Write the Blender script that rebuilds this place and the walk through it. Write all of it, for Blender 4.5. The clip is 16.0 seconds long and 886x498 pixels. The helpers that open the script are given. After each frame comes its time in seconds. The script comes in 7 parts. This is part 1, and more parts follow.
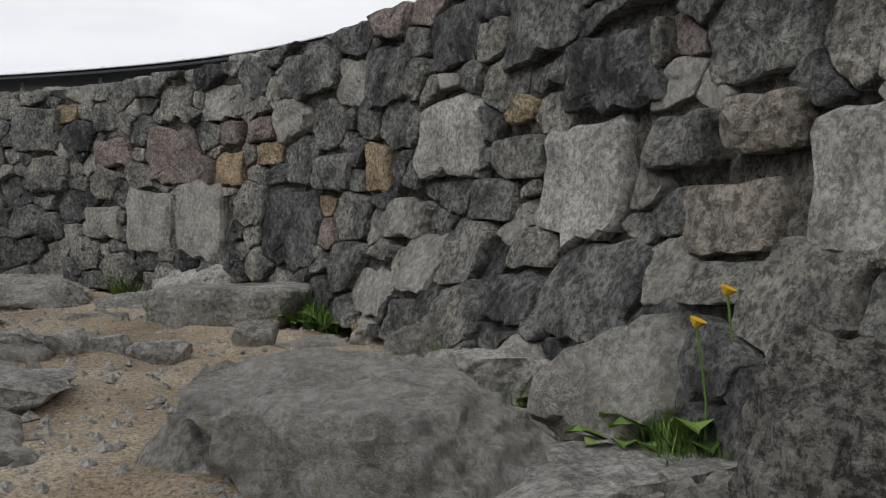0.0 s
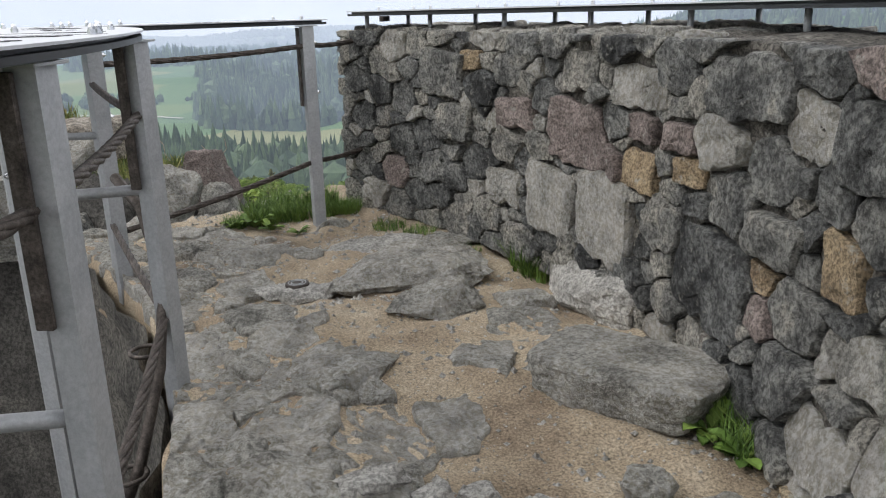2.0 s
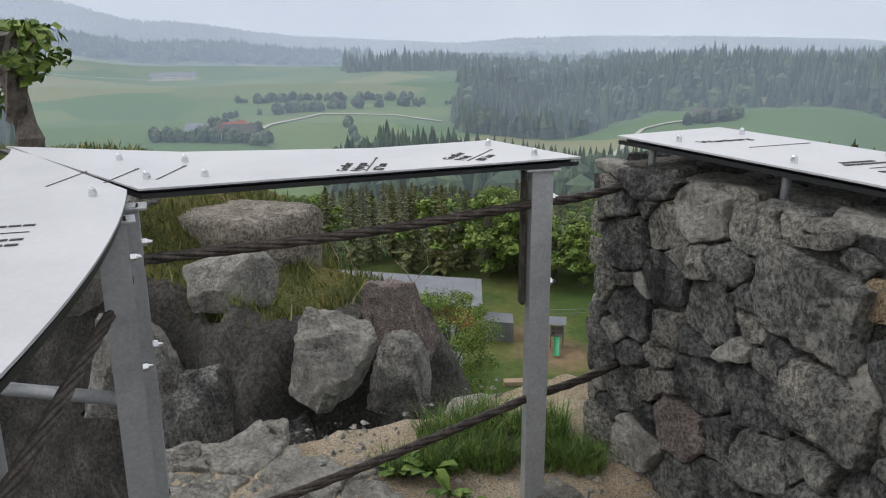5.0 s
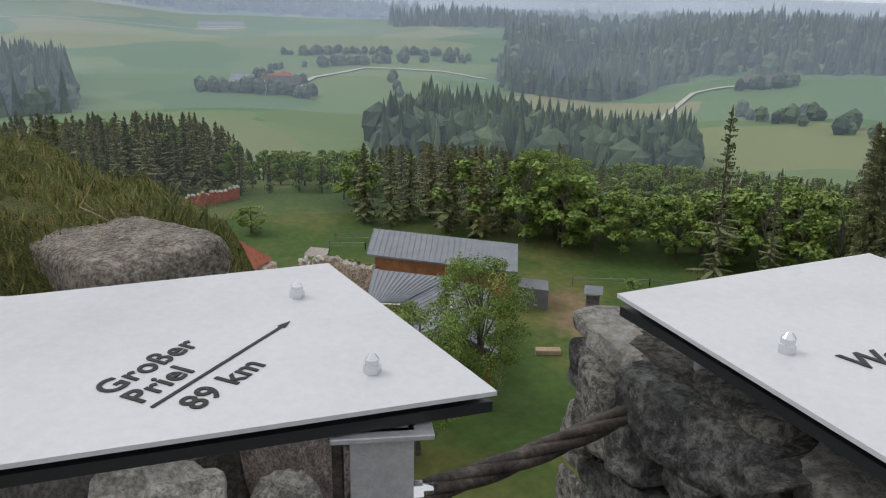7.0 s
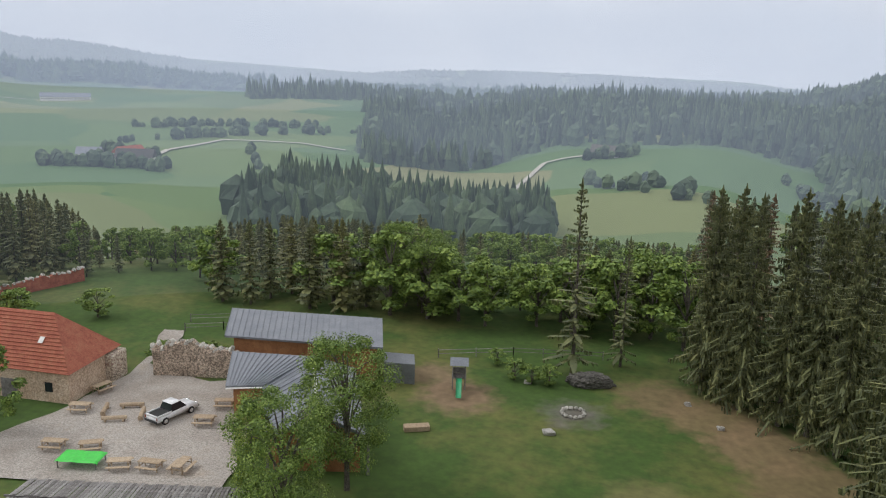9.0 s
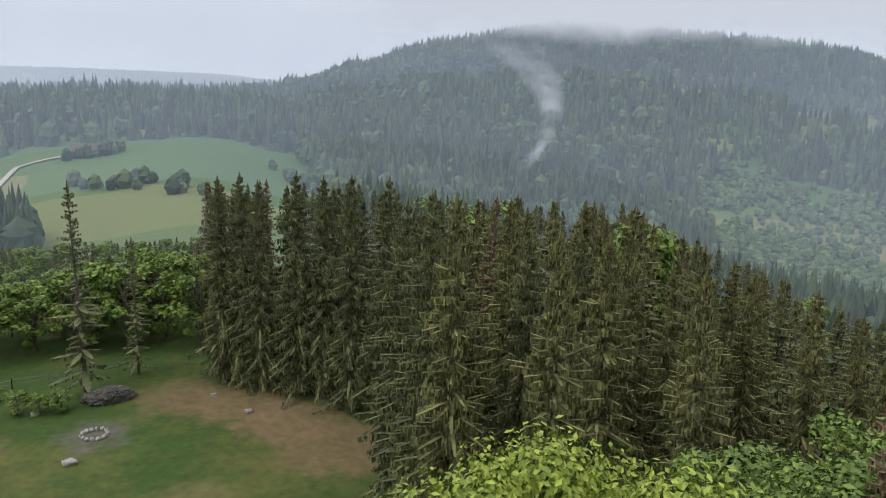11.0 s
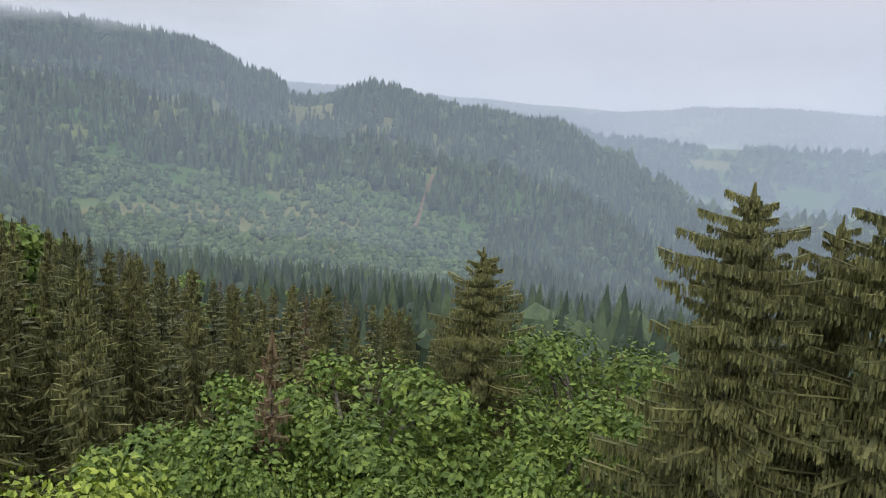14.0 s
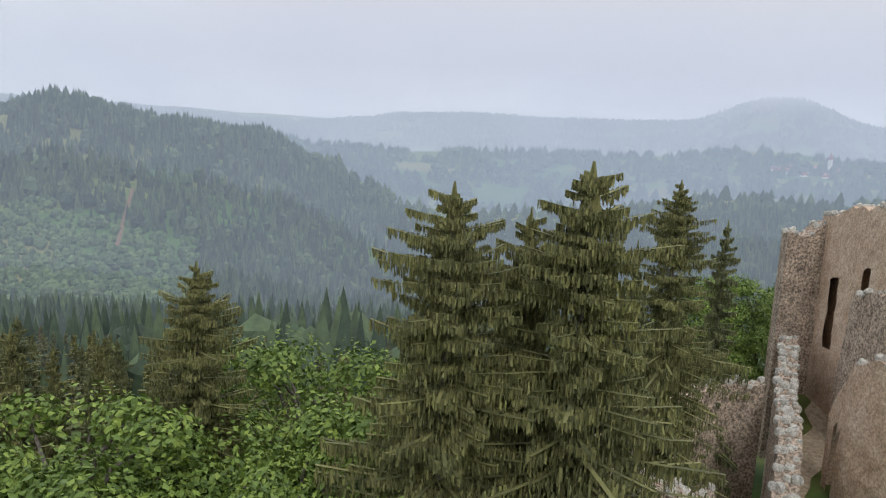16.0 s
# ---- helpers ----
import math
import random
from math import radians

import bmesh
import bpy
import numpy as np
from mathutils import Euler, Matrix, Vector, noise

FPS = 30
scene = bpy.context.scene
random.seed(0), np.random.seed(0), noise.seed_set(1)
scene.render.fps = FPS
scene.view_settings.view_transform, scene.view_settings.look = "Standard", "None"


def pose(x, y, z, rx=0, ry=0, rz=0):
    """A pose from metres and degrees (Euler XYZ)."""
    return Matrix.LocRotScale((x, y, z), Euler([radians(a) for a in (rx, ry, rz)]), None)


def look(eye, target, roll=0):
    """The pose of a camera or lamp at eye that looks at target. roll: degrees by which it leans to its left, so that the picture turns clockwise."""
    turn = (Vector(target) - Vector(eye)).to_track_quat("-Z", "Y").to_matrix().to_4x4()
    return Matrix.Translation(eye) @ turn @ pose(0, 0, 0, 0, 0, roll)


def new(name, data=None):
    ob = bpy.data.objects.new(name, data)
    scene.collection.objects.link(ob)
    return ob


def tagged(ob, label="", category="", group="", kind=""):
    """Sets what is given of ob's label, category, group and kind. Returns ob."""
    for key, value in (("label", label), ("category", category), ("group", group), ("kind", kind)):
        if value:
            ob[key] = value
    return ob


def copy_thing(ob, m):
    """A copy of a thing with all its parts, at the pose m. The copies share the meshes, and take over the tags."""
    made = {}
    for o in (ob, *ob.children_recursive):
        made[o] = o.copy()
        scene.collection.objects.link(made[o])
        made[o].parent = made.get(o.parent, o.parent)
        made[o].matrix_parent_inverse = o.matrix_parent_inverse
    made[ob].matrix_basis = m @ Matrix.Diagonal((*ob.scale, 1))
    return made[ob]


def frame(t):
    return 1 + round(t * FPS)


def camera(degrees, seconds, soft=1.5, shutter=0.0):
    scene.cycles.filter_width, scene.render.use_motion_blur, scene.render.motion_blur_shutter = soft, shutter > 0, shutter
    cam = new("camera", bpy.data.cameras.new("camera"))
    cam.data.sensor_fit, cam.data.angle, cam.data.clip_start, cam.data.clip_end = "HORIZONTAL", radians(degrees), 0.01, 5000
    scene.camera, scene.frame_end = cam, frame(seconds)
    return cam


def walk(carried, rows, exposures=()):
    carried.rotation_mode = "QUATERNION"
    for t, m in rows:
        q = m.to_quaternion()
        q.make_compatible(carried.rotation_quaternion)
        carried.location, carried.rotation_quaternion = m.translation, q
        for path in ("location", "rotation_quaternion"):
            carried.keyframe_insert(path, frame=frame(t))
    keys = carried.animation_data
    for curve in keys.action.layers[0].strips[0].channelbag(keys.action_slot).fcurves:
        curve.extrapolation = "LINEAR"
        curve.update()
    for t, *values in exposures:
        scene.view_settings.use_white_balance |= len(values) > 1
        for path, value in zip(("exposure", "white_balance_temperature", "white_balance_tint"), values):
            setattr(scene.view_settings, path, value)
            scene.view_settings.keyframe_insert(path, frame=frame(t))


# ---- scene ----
cam = camera(57.8, 16.0, 1.1)
PATH = [
    (0, (0.481, -1.396, 0.344), (1.484, 0.333, 0.273), 0.34),
    (0.5, (0.562, -1.233, 0.546), (1.28, 0.621, 0.33), -0.29),
    (1, (0.581, -1.022, 0.681), (1.117, 0.871, 0.32), -1.74),
    (1.5, (0.683, -0.879, 0.883), (1.103, 1.001, 0.347), -2.07),
    (2, (0.696, -0.733, 1.095), (0.714, 1.184, 0.524), -1.49),
    (2.5, (0.625, -0.488, 1.273), (0.479, 1.414, 0.671), -1.83),
    (3, (0.605, -0.317, 1.4), (0.441, 1.57, 0.758), -1.55),
    (3.5, (0.649, 0.052, 1.429), (0.456, 1.937, 0.79), 0.32),
    (4, (0.627, 0.449, 1.448), (0.273, 2.329, 0.864), 0.05),
    (4.2, (0.584, 0.636, 1.431), (0.176, 2.516, 0.884), -0.29),
    (6.3, (0.41, 2.361, 1.435), (-0.298, 4.139, 0.855), 0.79),
    (6.5, (0.407, 2.529, 1.476), (-0.31, 4.299, 0.883), 0.62),
    (7, (0.353, 2.934, 1.451), (-0.293, 4.715, 0.811), 1.11),
    (7.5, (0.271, 3.193, 1.504), (-0.295, 4.989, 0.83), 1.78),
    (8, (0.189, 3.452, 1.557), (-0.383, 5.296, 1.033), 2.12),
    (8.2, (0.156, 3.556, 1.578), (-0.433, 5.414, 1.131), 2.03),
    (8.5, (0.2, 3.67, 1.73), (-0.306, 5.548, 1.276), 1.9),
    (8.9, (0.2, 3.83, 1.79), (-0.182, 5.738, 1.326), 1.9),
    (9.6, (0.15, 3.99, 1.82), (0.169, 5.931, 1.338), 1.9),
    (10.3, (0.12, 4.06, 1.82), (0.511, 5.962, 1.339), 1.41),
    (10.5, (0.12, 4.06, 1.82), (0.62, 5.935, 1.334), 1.54),
    (11, (0.12, 4.06, 1.82), (0.952, 5.823, 1.373), 1.73),
    (11.5, (0.12, 4.06, 1.82), (1.262, 5.636, 1.361), 1.98),
    (12, (0.12, 4.06, 1.82), (1.456, 5.476, 1.364), 1.98),
    (12.5, (0.12, 4.06, 1.82), (1.549, 5.381, 1.357), 1.75),
    (13, (0.12, 4.06, 1.82), (1.693, 5.224, 1.407), 2.68),
    (13.5, (0.12, 4.06, 1.82), (1.86, 4.956, 1.41), 2.58),
    (14, (0.12, 4.06, 1.82), (1.946, 4.761, 1.404), 3.41),
    (14.5, (0.12, 4.06, 1.82), (1.996, 4.625, 1.419), 3.26),
    (15, (0.12, 4.06, 1.82), (2.045, 4.44, 1.434), 3.15),
    (15.5, (0.12, 4.06, 1.82), (2.074, 4.251, 1.437), 3.23),
    (16, (0.12, 4.06, 1.82), (2.087, 4.081, 1.458), 2.91),
]
walk(cam, [(t, look(eye, target, roll)) for t, eye, target, roll in PATH],
     exposures=((0, 0.02), (0.8, 0.1), (1.5, 0.42), (2.0, 0.48), (2.6, 0.12), (4.2, 0.08), (6.8, 0.02), (7.5, -0.18), (8.2, 0.05), (16, 0.08)))

# ---- world and light ----
world = bpy.data.worlds.new("overcast_sky")
scene.world = world
world.use_nodes = True
wn, wl = world.node_tree.nodes, world.node_tree.links
wn.clear()
SUN_AZ, SUN_EL = 265.0, 48.0
sky = wn.new("ShaderNodeTexSky")
sky.sky_type, sky.sun_disc = "NISHITA", False
sky.sun_elevation, sky.sun_rotation = radians(SUN_EL), radians(SUN_AZ)
sky_bg = wn.new("ShaderNodeBackground")
sky_bg.inputs["Strength"].default_value = 0.10
wl.new(sky.outputs[0], sky_bg.inputs["Color"])
coord = wn.new("ShaderNodeTexCoord")
stretch = wn.new("ShaderNodeMapping")
stretch.inputs["Scale"].default_value = (1.2, 1.2, 5.0)
cloud_noise = wn.new("ShaderNodeTexNoise")
cloud_noise.inputs["Scale"].default_value, cloud_noise.inputs["Detail"].default_value = 1.6, 6
wl.new(coord.outputs["Generated"], stretch.inputs[0])
wl.new(stretch.outputs[0], cloud_noise.inputs["Vector"])
cloud_ramp = wn.new("ShaderNodeValToRGB")
cloud_ramp.color_ramp.elements[0].position, cloud_ramp.color_ramp.elements[0].color = 0.30, (0.61, 0.62, 0.665, 1)
cloud_ramp.color_ramp.elements[1].position, cloud_ramp.color_ramp.elements[1].color = 0.68, (0.88, 0.88, 0.895, 1)
wl.new(cloud_noise.outputs[0], cloud_ramp.inputs[0])
cloud_bg = wn.new("ShaderNodeBackground")
cloud_bg.inputs["Strength"].default_value = 1.2
wl.new(cloud_ramp.outputs[0], cloud_bg.inputs["Color"])
sky_mix = wn.new("ShaderNodeMixShader")
sky_mix.inputs[0].default_value = 0.97
world_out = wn.new("ShaderNodeOutputWorld")
wl.new(sky_bg.outputs[0], sky_mix.inputs[1])
wl.new(cloud_bg.outputs[0], sky_mix.inputs[2])
wl.new(sky_mix.outputs[0], world_out.inputs[0])
sun_data = bpy.data.lights.new("sun", "SUN")
sun_data.energy, sun_data.angle, sun_data.color = 1.1, radians(25), (1.0, 0.98, 0.95)
sun = new("sun", sun_data)
sun.matrix_world = look((0, 0, 60), (-60 * math.sin(radians(SUN_AZ)), -60 * math.cos(radians(SUN_AZ)), 60 - 60 * math.tan(radians(SUN_EL))))


# ---- materials ----
def material(name, stops, scale=6.0, rough=0.85, metal=0.0, bump=0.3, fine=60.0, fine_amount=0.35, random_amount=0.0,
             stains=0.0, island=False, bump_distance=0.02, space="Object"):
    """A surface whose colour runs over the stops by a coarse noise, with fine grain, bump, and a tint per object or island."""
    m = bpy.data.materials.new(name)
    m.use_nodes = True
    n, l = m.node_tree.nodes, m.node_tree.links
    b = n["Principled BSDF"]
    tc = n.new("ShaderNodeTexCoord")
    if space == "World":
        vec = n.new("ShaderNodeNewGeometry").outputs["Position"]
    else:
        vec = tc.outputs[space]
    big = n.new("ShaderNodeTexNoise")
    big.inputs["Scale"].default_value, big.inputs["Detail"].default_value, big.inputs["Roughness"].default_value = scale, 9, 0.68
    l.new(vec, big.inputs["Vector"])
    small = n.new("ShaderNodeTexNoise")
    small.inputs["Scale"].default_value, small.inputs["Detail"].default_value, small.inputs["Roughness"].default_value = fine, 6, 0.8
    l.new(vec, small.inputs["Vector"])
    value = big.outputs[0]
    if random_amount:
        tint = n.new("ShaderNodeNewGeometry").outputs["Random Per Island"] if island else n.new("ShaderNodeObjectInfo").outputs["Random"]
        shift = n.new("ShaderNodeMath")
        shift.operation = "MULTIPLY_ADD"
        shift.inputs[1].default_value, shift.inputs[2].default_value = random_amount, -random_amount / 2
        l.new(tint, shift.inputs[0])
        add = n.new("ShaderNodeMath")
        l.new(value, add.inputs[0])
        l.new(shift.outputs[0], add.inputs[1])
        value = add.outputs[0]
    ramp = n.new("ShaderNodeValToRGB")
    while len(ramp.color_ramp.elements) < len(stops):
        ramp.color_ramp.elements.new(0.5)
    for e, (p, c) in zip(ramp.color_ramp.elements, stops):
        e.position, e.color = p, (*c, 1)
    l.new(value, ramp.inputs[0])
    mix = n.new("ShaderNodeMix")
    mix.data_type, mix.blend_type = "RGBA", "OVERLAY"
    mix.inputs["Factor"].default_value = fine_amount
    l.new(ramp.outputs[0], mix.inputs[6])
    grey = n.new("ShaderNodeValToRGB")
    grey.color_ramp.elements[0].position, grey.color_ramp.elements[1].position = (0.43, 0.57) if bump >= 0.9 else (0.38, 0.62)
    l.new(small.outputs[0], grey.inputs[0])
    l.new(grey.outputs[0], mix.inputs[7])
    colour = mix.outputs[2]
    if stains:
        patch = n.new("ShaderNodeTexNoise")
        patch.inputs["Scale"].default_value, patch.inputs["Detail"].default_value, patch.inputs["Roughness"].default_value = stains, 8, 0.7
        l.new(vec, patch.inputs["Vector"])
        dirt = n.new("ShaderNodeValToRGB")
        dirt.color_ramp.elements[0].position, dirt.color_ramp.elements[0].color = 0.36, (0.42, 0.41, 0.40, 1)
        dirt.color_ramp.elements[1].position, dirt.color_ramp.elements[1].color = 0.56, (1, 1, 1, 1)
        l.new(patch.outputs[0], dirt.inputs[0])
        wash = n.new("ShaderNodeMix")
        wash.data_type, wash.blend_type = "RGBA", "MULTIPLY"
        wash.inputs[0].default_value = 0.75
        l.new(colour, wash.inputs[6])
        l.new(dirt.outputs[0], wash.inputs[7])
        lichen = n.new("ShaderNodeTexNoise")
        lichen.inputs["Scale"].default_value, lichen.inputs["Detail"].default_value, lichen.inputs["Roughness"].default_value = stains * 4.3, 7, 0.75
        l.new(vec, lichen.inputs["Vector"])
        crust = n.new("ShaderNodeMapRange")
        crust.inputs[1].default_value, crust.inputs[2].default_value, crust.inputs[4].default_value = 0.57, 0.66, 0.75
        l.new(lichen.outputs[0], crust.inputs[0])
        pale = n.new("ShaderNodeMix")
        pale.data_type = "RGBA"
        pale.inputs[7].default_value = (0.46, 0.45, 0.40, 1)
        l.new(crust.outputs[0], pale.inputs[0])
        l.new(wash.outputs[2], pale.inputs[6])
        colour = pale.outputs[2]
    l.new(colour, b.inputs["Base Color"])
    b.inputs["Roughness"].default_value, b.inputs["Metallic"].default_value = rough, metal
    if bump:
        total = n.new("ShaderNodeMath")
        total.operation = "MULTIPLY_ADD"
        total.inputs[1].default_value = 0.8 if bump >= 0.9 else 0.5
        l.new(small.outputs[0], total.inputs[0])
        l.new(big.outputs[0], total.inputs[2])
        bp = n.new("ShaderNodeBump")
        bp.inputs["Strength"].default_value, bp.inputs["Distance"].default_value = bump, bump_distance
        l.new(total.outputs[0], bp.inputs["Height"])
        l.new(bp.outputs[0], b.inputs["Normal"])
    return m


def plain(name, c, rough=0.5, metal=0.0, bump=0.0):
    k = lambda f: tuple(min(1.0, v * f) for v in c)
    return material(name, [(0.35, k(0.86)), (0.65, k(1.1))], 3.0, rough, metal, bump, 40.0, 0.08)


M_STONE = material("rubble_stone", [(0.25, (0.055, 0.058, 0.06)), (0.42, (0.205, 0.21, 0.203)), (0.54, (0.34, 0.338, 0.315)), (0.64, (0.43, 0.41, 0.36)), (0.78, (0.54, 0.515, 0.46))], 7.0, 0.92, 0, 1.0, 64.0, 0.55, 0.36, 7.0, bump_distance=0.07, space="World")
M_PINK = material("pinkish_stone", [(0.3, (0.16, 0.13, 0.12)), (0.6, (0.28, 0.23, 0.21)), (0.8, (0.36, 0.31, 0.285))], 8.0, 0.92, 0, 0.9, 95.0, 0.5, 0.2, 5.0, space="World")
M_OCHRE = material("ochre_stone", [(0.3, (0.22, 0.16, 0.10)), (0.55, (0.38, 0.29, 0.18)), (0.8, (0.44, 0.37, 0.26))], 8.0, 0.92, 0, 0.9, 95.0, 0.5, 0.15, 5.0, space="World")
M_PALE = material("pale_granite", [(0.3, (0.33, 0.325, 0.305)), (0.6, (0.50, 0.485, 0.45)), (0.85, (0.60, 0.58, 0.54))], 5.0, 0.9, 0, 0.9, 70.0, 0.4, 0.12, 9.0, space="World")
M_MORTAR = material("old_mortar", [(0.25, (0.05, 0.047, 0.042)), (0.5, (0.15, 0.138, 0.12)), (0.75, (0.28, 0.26, 0.22))], 9.0, 0.96, 0, 1.0, 70.0, 0.6, 0, 6.0, space="World", bump_distance=0.03)
M_RUBBLE = material("mortared_rubble", [(0.25, (0.06, 0.055, 0.05)), (0.5, (0.22, 0.21, 0.19)), (0.75, (0.42, 0.39, 0.33))], 9.0, 0.96, 0, 1.0, 60.0, 0.7, 0, 6.0, space="World", bump_distance=0.04)
M_ROCK = material("grey_bedrock", [(0.25, (0.24, 0.235, 0.215)), (0.43, (0.54, 0.525, 0.475)), (0.60, (0.68, 0.655, 0.595)), (0.8, (0.74, 0.70, 0.63))], 7.0, 0.92, 0, 1.0, 60.0, 0.42, 0.2, 8.0, space="World", bump_distance=0.07)
M_WARMROCK = material("warm_grey_granite", [(0.25, (0.16, 0.13, 0.105)), (0.45, (0.33, 0.285, 0.235)), (0.65, (0.43, 0.385, 0.325)), (0.85, (0.50, 0.46, 0.40))], 5.0, 0.92, 0, 1.0, 45.0, 0.5, 0.2, 8.0, space="World", bump_distance=0.05)
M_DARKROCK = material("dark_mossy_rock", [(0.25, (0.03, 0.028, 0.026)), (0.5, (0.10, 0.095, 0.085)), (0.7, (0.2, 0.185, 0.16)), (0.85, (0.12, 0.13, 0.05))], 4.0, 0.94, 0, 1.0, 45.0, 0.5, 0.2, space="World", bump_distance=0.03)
M_SAND = material("gritty_sand", [(0.3, (0.17, 0.125, 0.085)), (0.5, (0.33, 0.265, 0.185)), (0.72, (0.47, 0.405, 0.31))], 2.6, 0.95, 0, 0.8, 130.0, 0.6, space="World", bump_distance=0.012)
M_STEEL = material("galvanised_steel", [(0.3, (0.33, 0.345, 0.36)), (0.6, (0.45, 0.465, 0.48)), (0.85, (0.53, 0.54, 0.55))], 9.0, 0.5, 0.35, 0.05, 90.0, 0.12)
M_NUT = plain("polished_steel", (0.72, 0.73, 0.75), 0.22, 1.0)
M_PANEL = material("white_coated_sheet", [(0.3, (0.45, 0.46, 0.48)), (0.55, (0.53, 0.54, 0.56)), (0.8, (0.58, 0.585, 0.60))], 2.2, 0.28, 0.0, 0.02, 70.0, 0.05)
M_BLACK = plain("black_edge_sheet", (0.018, 0.02, 0.022), 0.4)
M_INK = plain("black_lettering", (0.012, 0.012, 0.014), 0.6)
M_CABLE = material("rusty_wire_rope", [(0.3, (0.035, 0.03, 0.028)), (0.55, (0.10, 0.085, 0.075)), (0.8, (0.2, 0.18, 0.165))], 30.0, 0.6, 0.6, 0.4, 140.0, 0.4, bump_distance=0.004)
M_GRASS = material("grass_blades", [(0.3, (0.05, 0.10, 0.016)), (0.55, (0.12, 0.21, 0.035)), (0.8, (0.21, 0.29, 0.06))], 3.0, 0.7, 0, 0, 30.0, 0.2, 0.5, island=True)
M_TURF = material("dry_turf_blades", [(0.3, (0.07, 0.10, 0.02)), (0.55, (0.16, 0.18, 0.04)), (0.8, (0.27, 0.22, 0.08))], 3.0, 0.75, 0, 0, 30.0, 0.2, 0.6, island=True)
M_MOSS = material("moss_and_turf", [(0.25, (0.045, 0.05, 0.012)), (0.45, (0.095, 0.115, 0.022)), (0.6, (0.16, 0.15, 0.04)), (0.8, (0.2, 0.13, 0.06))], 5.0, 0.98, 0, 1.0, 90.0, 0.6, space="World", bump_distance=0.03)
M_LEAF = material("maple_leaves", [(0.25, (0.075, 0.13, 0.022)), (0.55, (0.15, 0.23, 0.038)), (0.85, (0.265, 0.35, 0.065))], 0.35, 0.62, 0, 0, 20.0, 0.2, 0.55, island=True)
M_LEAF_LIGHT = material("yellow_green_leaves", [(0.25, (0.17, 0.24, 0.035)), (0.55, (0.30, 0.38, 0.05)), (0.85, (0.42, 0.50, 0.08))], 0.35, 0.62, 0, 0, 20.0, 0.2, 0.55, island=True)
M_NEEDLE = material("spruce_needles", [(0.25, (0.08, 0.094, 0.046)), (0.55, (0.14, 0.156, 0.066)), (0.85, (0.22, 0.222, 0.082))], 0.4, 0.75, 0, 0, 20.0, 0.2, 0.5, island=True)
M_NEEDLE_OLIVE = material("olive_spruce_needles", [(0.2, (0.095, 0.102, 0.044)), (0.5, (0.175, 0.18, 0.07)), (0.75, (0.24, 0.235, 0.09)), (0.9, (0.29, 0.305, 0.10))], 0.4, 0.75, 0, 0, 20.0, 0.2, 0.6, island=True)
M_NEEDLE_RED = material("browning_spruce_needles", [(0.25, (0.14, 0.085, 0.052)), (0.55, (0.21, 0.15, 0.085)), (0.85, (0.2, 0.195, 0.085))], 0.4, 0.75, 0, 0, 20.0, 0.2, 0.6, island=True)
M_BARK = material("grey_bark", [(0.3, (0.06, 0.05, 0.042)), (0.7, (0.17, 0.15, 0.13))], 2.0, 0.95, 0, 0.6, 12.0, 0.5)
M_WOODS = material("distant_forest", [(0.25, (0.035, 0.06, 0.034)), (0.5, (0.06, 0.095, 0.05)), (0.75, (0.095, 0.14, 0.065))], 0.02, 0.85, 0, 0, 0.3, 0.25, 0.6, island=True)
M_YOUNG = material("young_plantation", [(0.25, (0.06, 0.095, 0.045)), (0.5, (0.09, 0.14, 0.058)), (0.75, (0.125, 0.185, 0.07))], 0.02, 0.85, 0, 0, 0.3, 0.25, 0.5, island=True)
M_TILE = material("red_roof_tiles", [(0.3, (0.2, 0.055, 0.035)), (0.55, (0.33, 0.10, 0.06)), (0.8, (0.38, 0.16, 0.09))], 1.3, 0.85, 0, 0.4, 9.0, 0.35, 0.15)
M_SHEETROOF = material("grey_sheet_roof", [(0.3, (0.17, 0.185, 0.21)), (0.7, (0.24, 0.255, 0.28))], 0.5, 0.42, 0.4, 0.05, 6.0, 0.15)
M_TIMBER = material("orange_larch_boards", [(0.3, (0.24, 0.10, 0.04)), (0.7, (0.40, 0.19, 0.08))], 1.2, 0.75, 0, 0.2, 14.0, 0.3, 0.2)
M_GREYWOOD = material("weathered_grey_boards", [(0.3, (0.12, 0.11, 0.105)), (0.55, (0.23, 0.22, 0.21)), (0.8, (0.31, 0.30, 0.285))], 1.5, 0.9, 0, 0.3, 18.0, 0.4, 0.35)
M_BENCH = material("bench_timber", [(0.3, (0.30, 0.22, 0.14)), (0.7, (0.47, 0.37, 0.26))], 3.0, 0.8, 0, 0.1, 20.0, 0.3, 0.2)
M_RUIN = material("ruin_masonry", [(0.22, (0.26, 0.20, 0.155)), (0.45, (0.46, 0.37, 0.29)), (0.65, (0.58, 0.48, 0.385)), (0.85, (0.64, 0.56, 0.47))], 0.9, 0.95, 0, 1.0, 5.0, 0.6, 0.25, 0, space="World", bump_distance=0.25)
M_PLASTER = material("stained_plaster", [(0.3, (0.46, 0.33, 0.23)), (0.6, (0.60, 0.48, 0.37)), (0.85, (0.68, 0.60, 0.50))], 0.7, 0.92, 0, 0.6, 6.0, 0.45, 0.2, 0, space="World", bump_distance=0.1)
M_YARD = material("trodden_gravel", [(0.3, (0.25, 0.215, 0.18)), (0.55, (0.36, 0.33, 0.295)), (0.8, (0.30, 0.23, 0.16))], 0.16, 0.95, 0, 0.3, 6.0, 0.35, space="World")
M_SOIL = material("bare_soil", [(0.3, (0.17, 0.105, 0.065)), (0.7, (0.28, 0.19, 0.125))], 0.5, 0.95, 0, 0.3, 6.0, 0.35, space="World")
M_CAR = plain("white_car_paint", (0.74, 0.75, 0.76), 0.25)
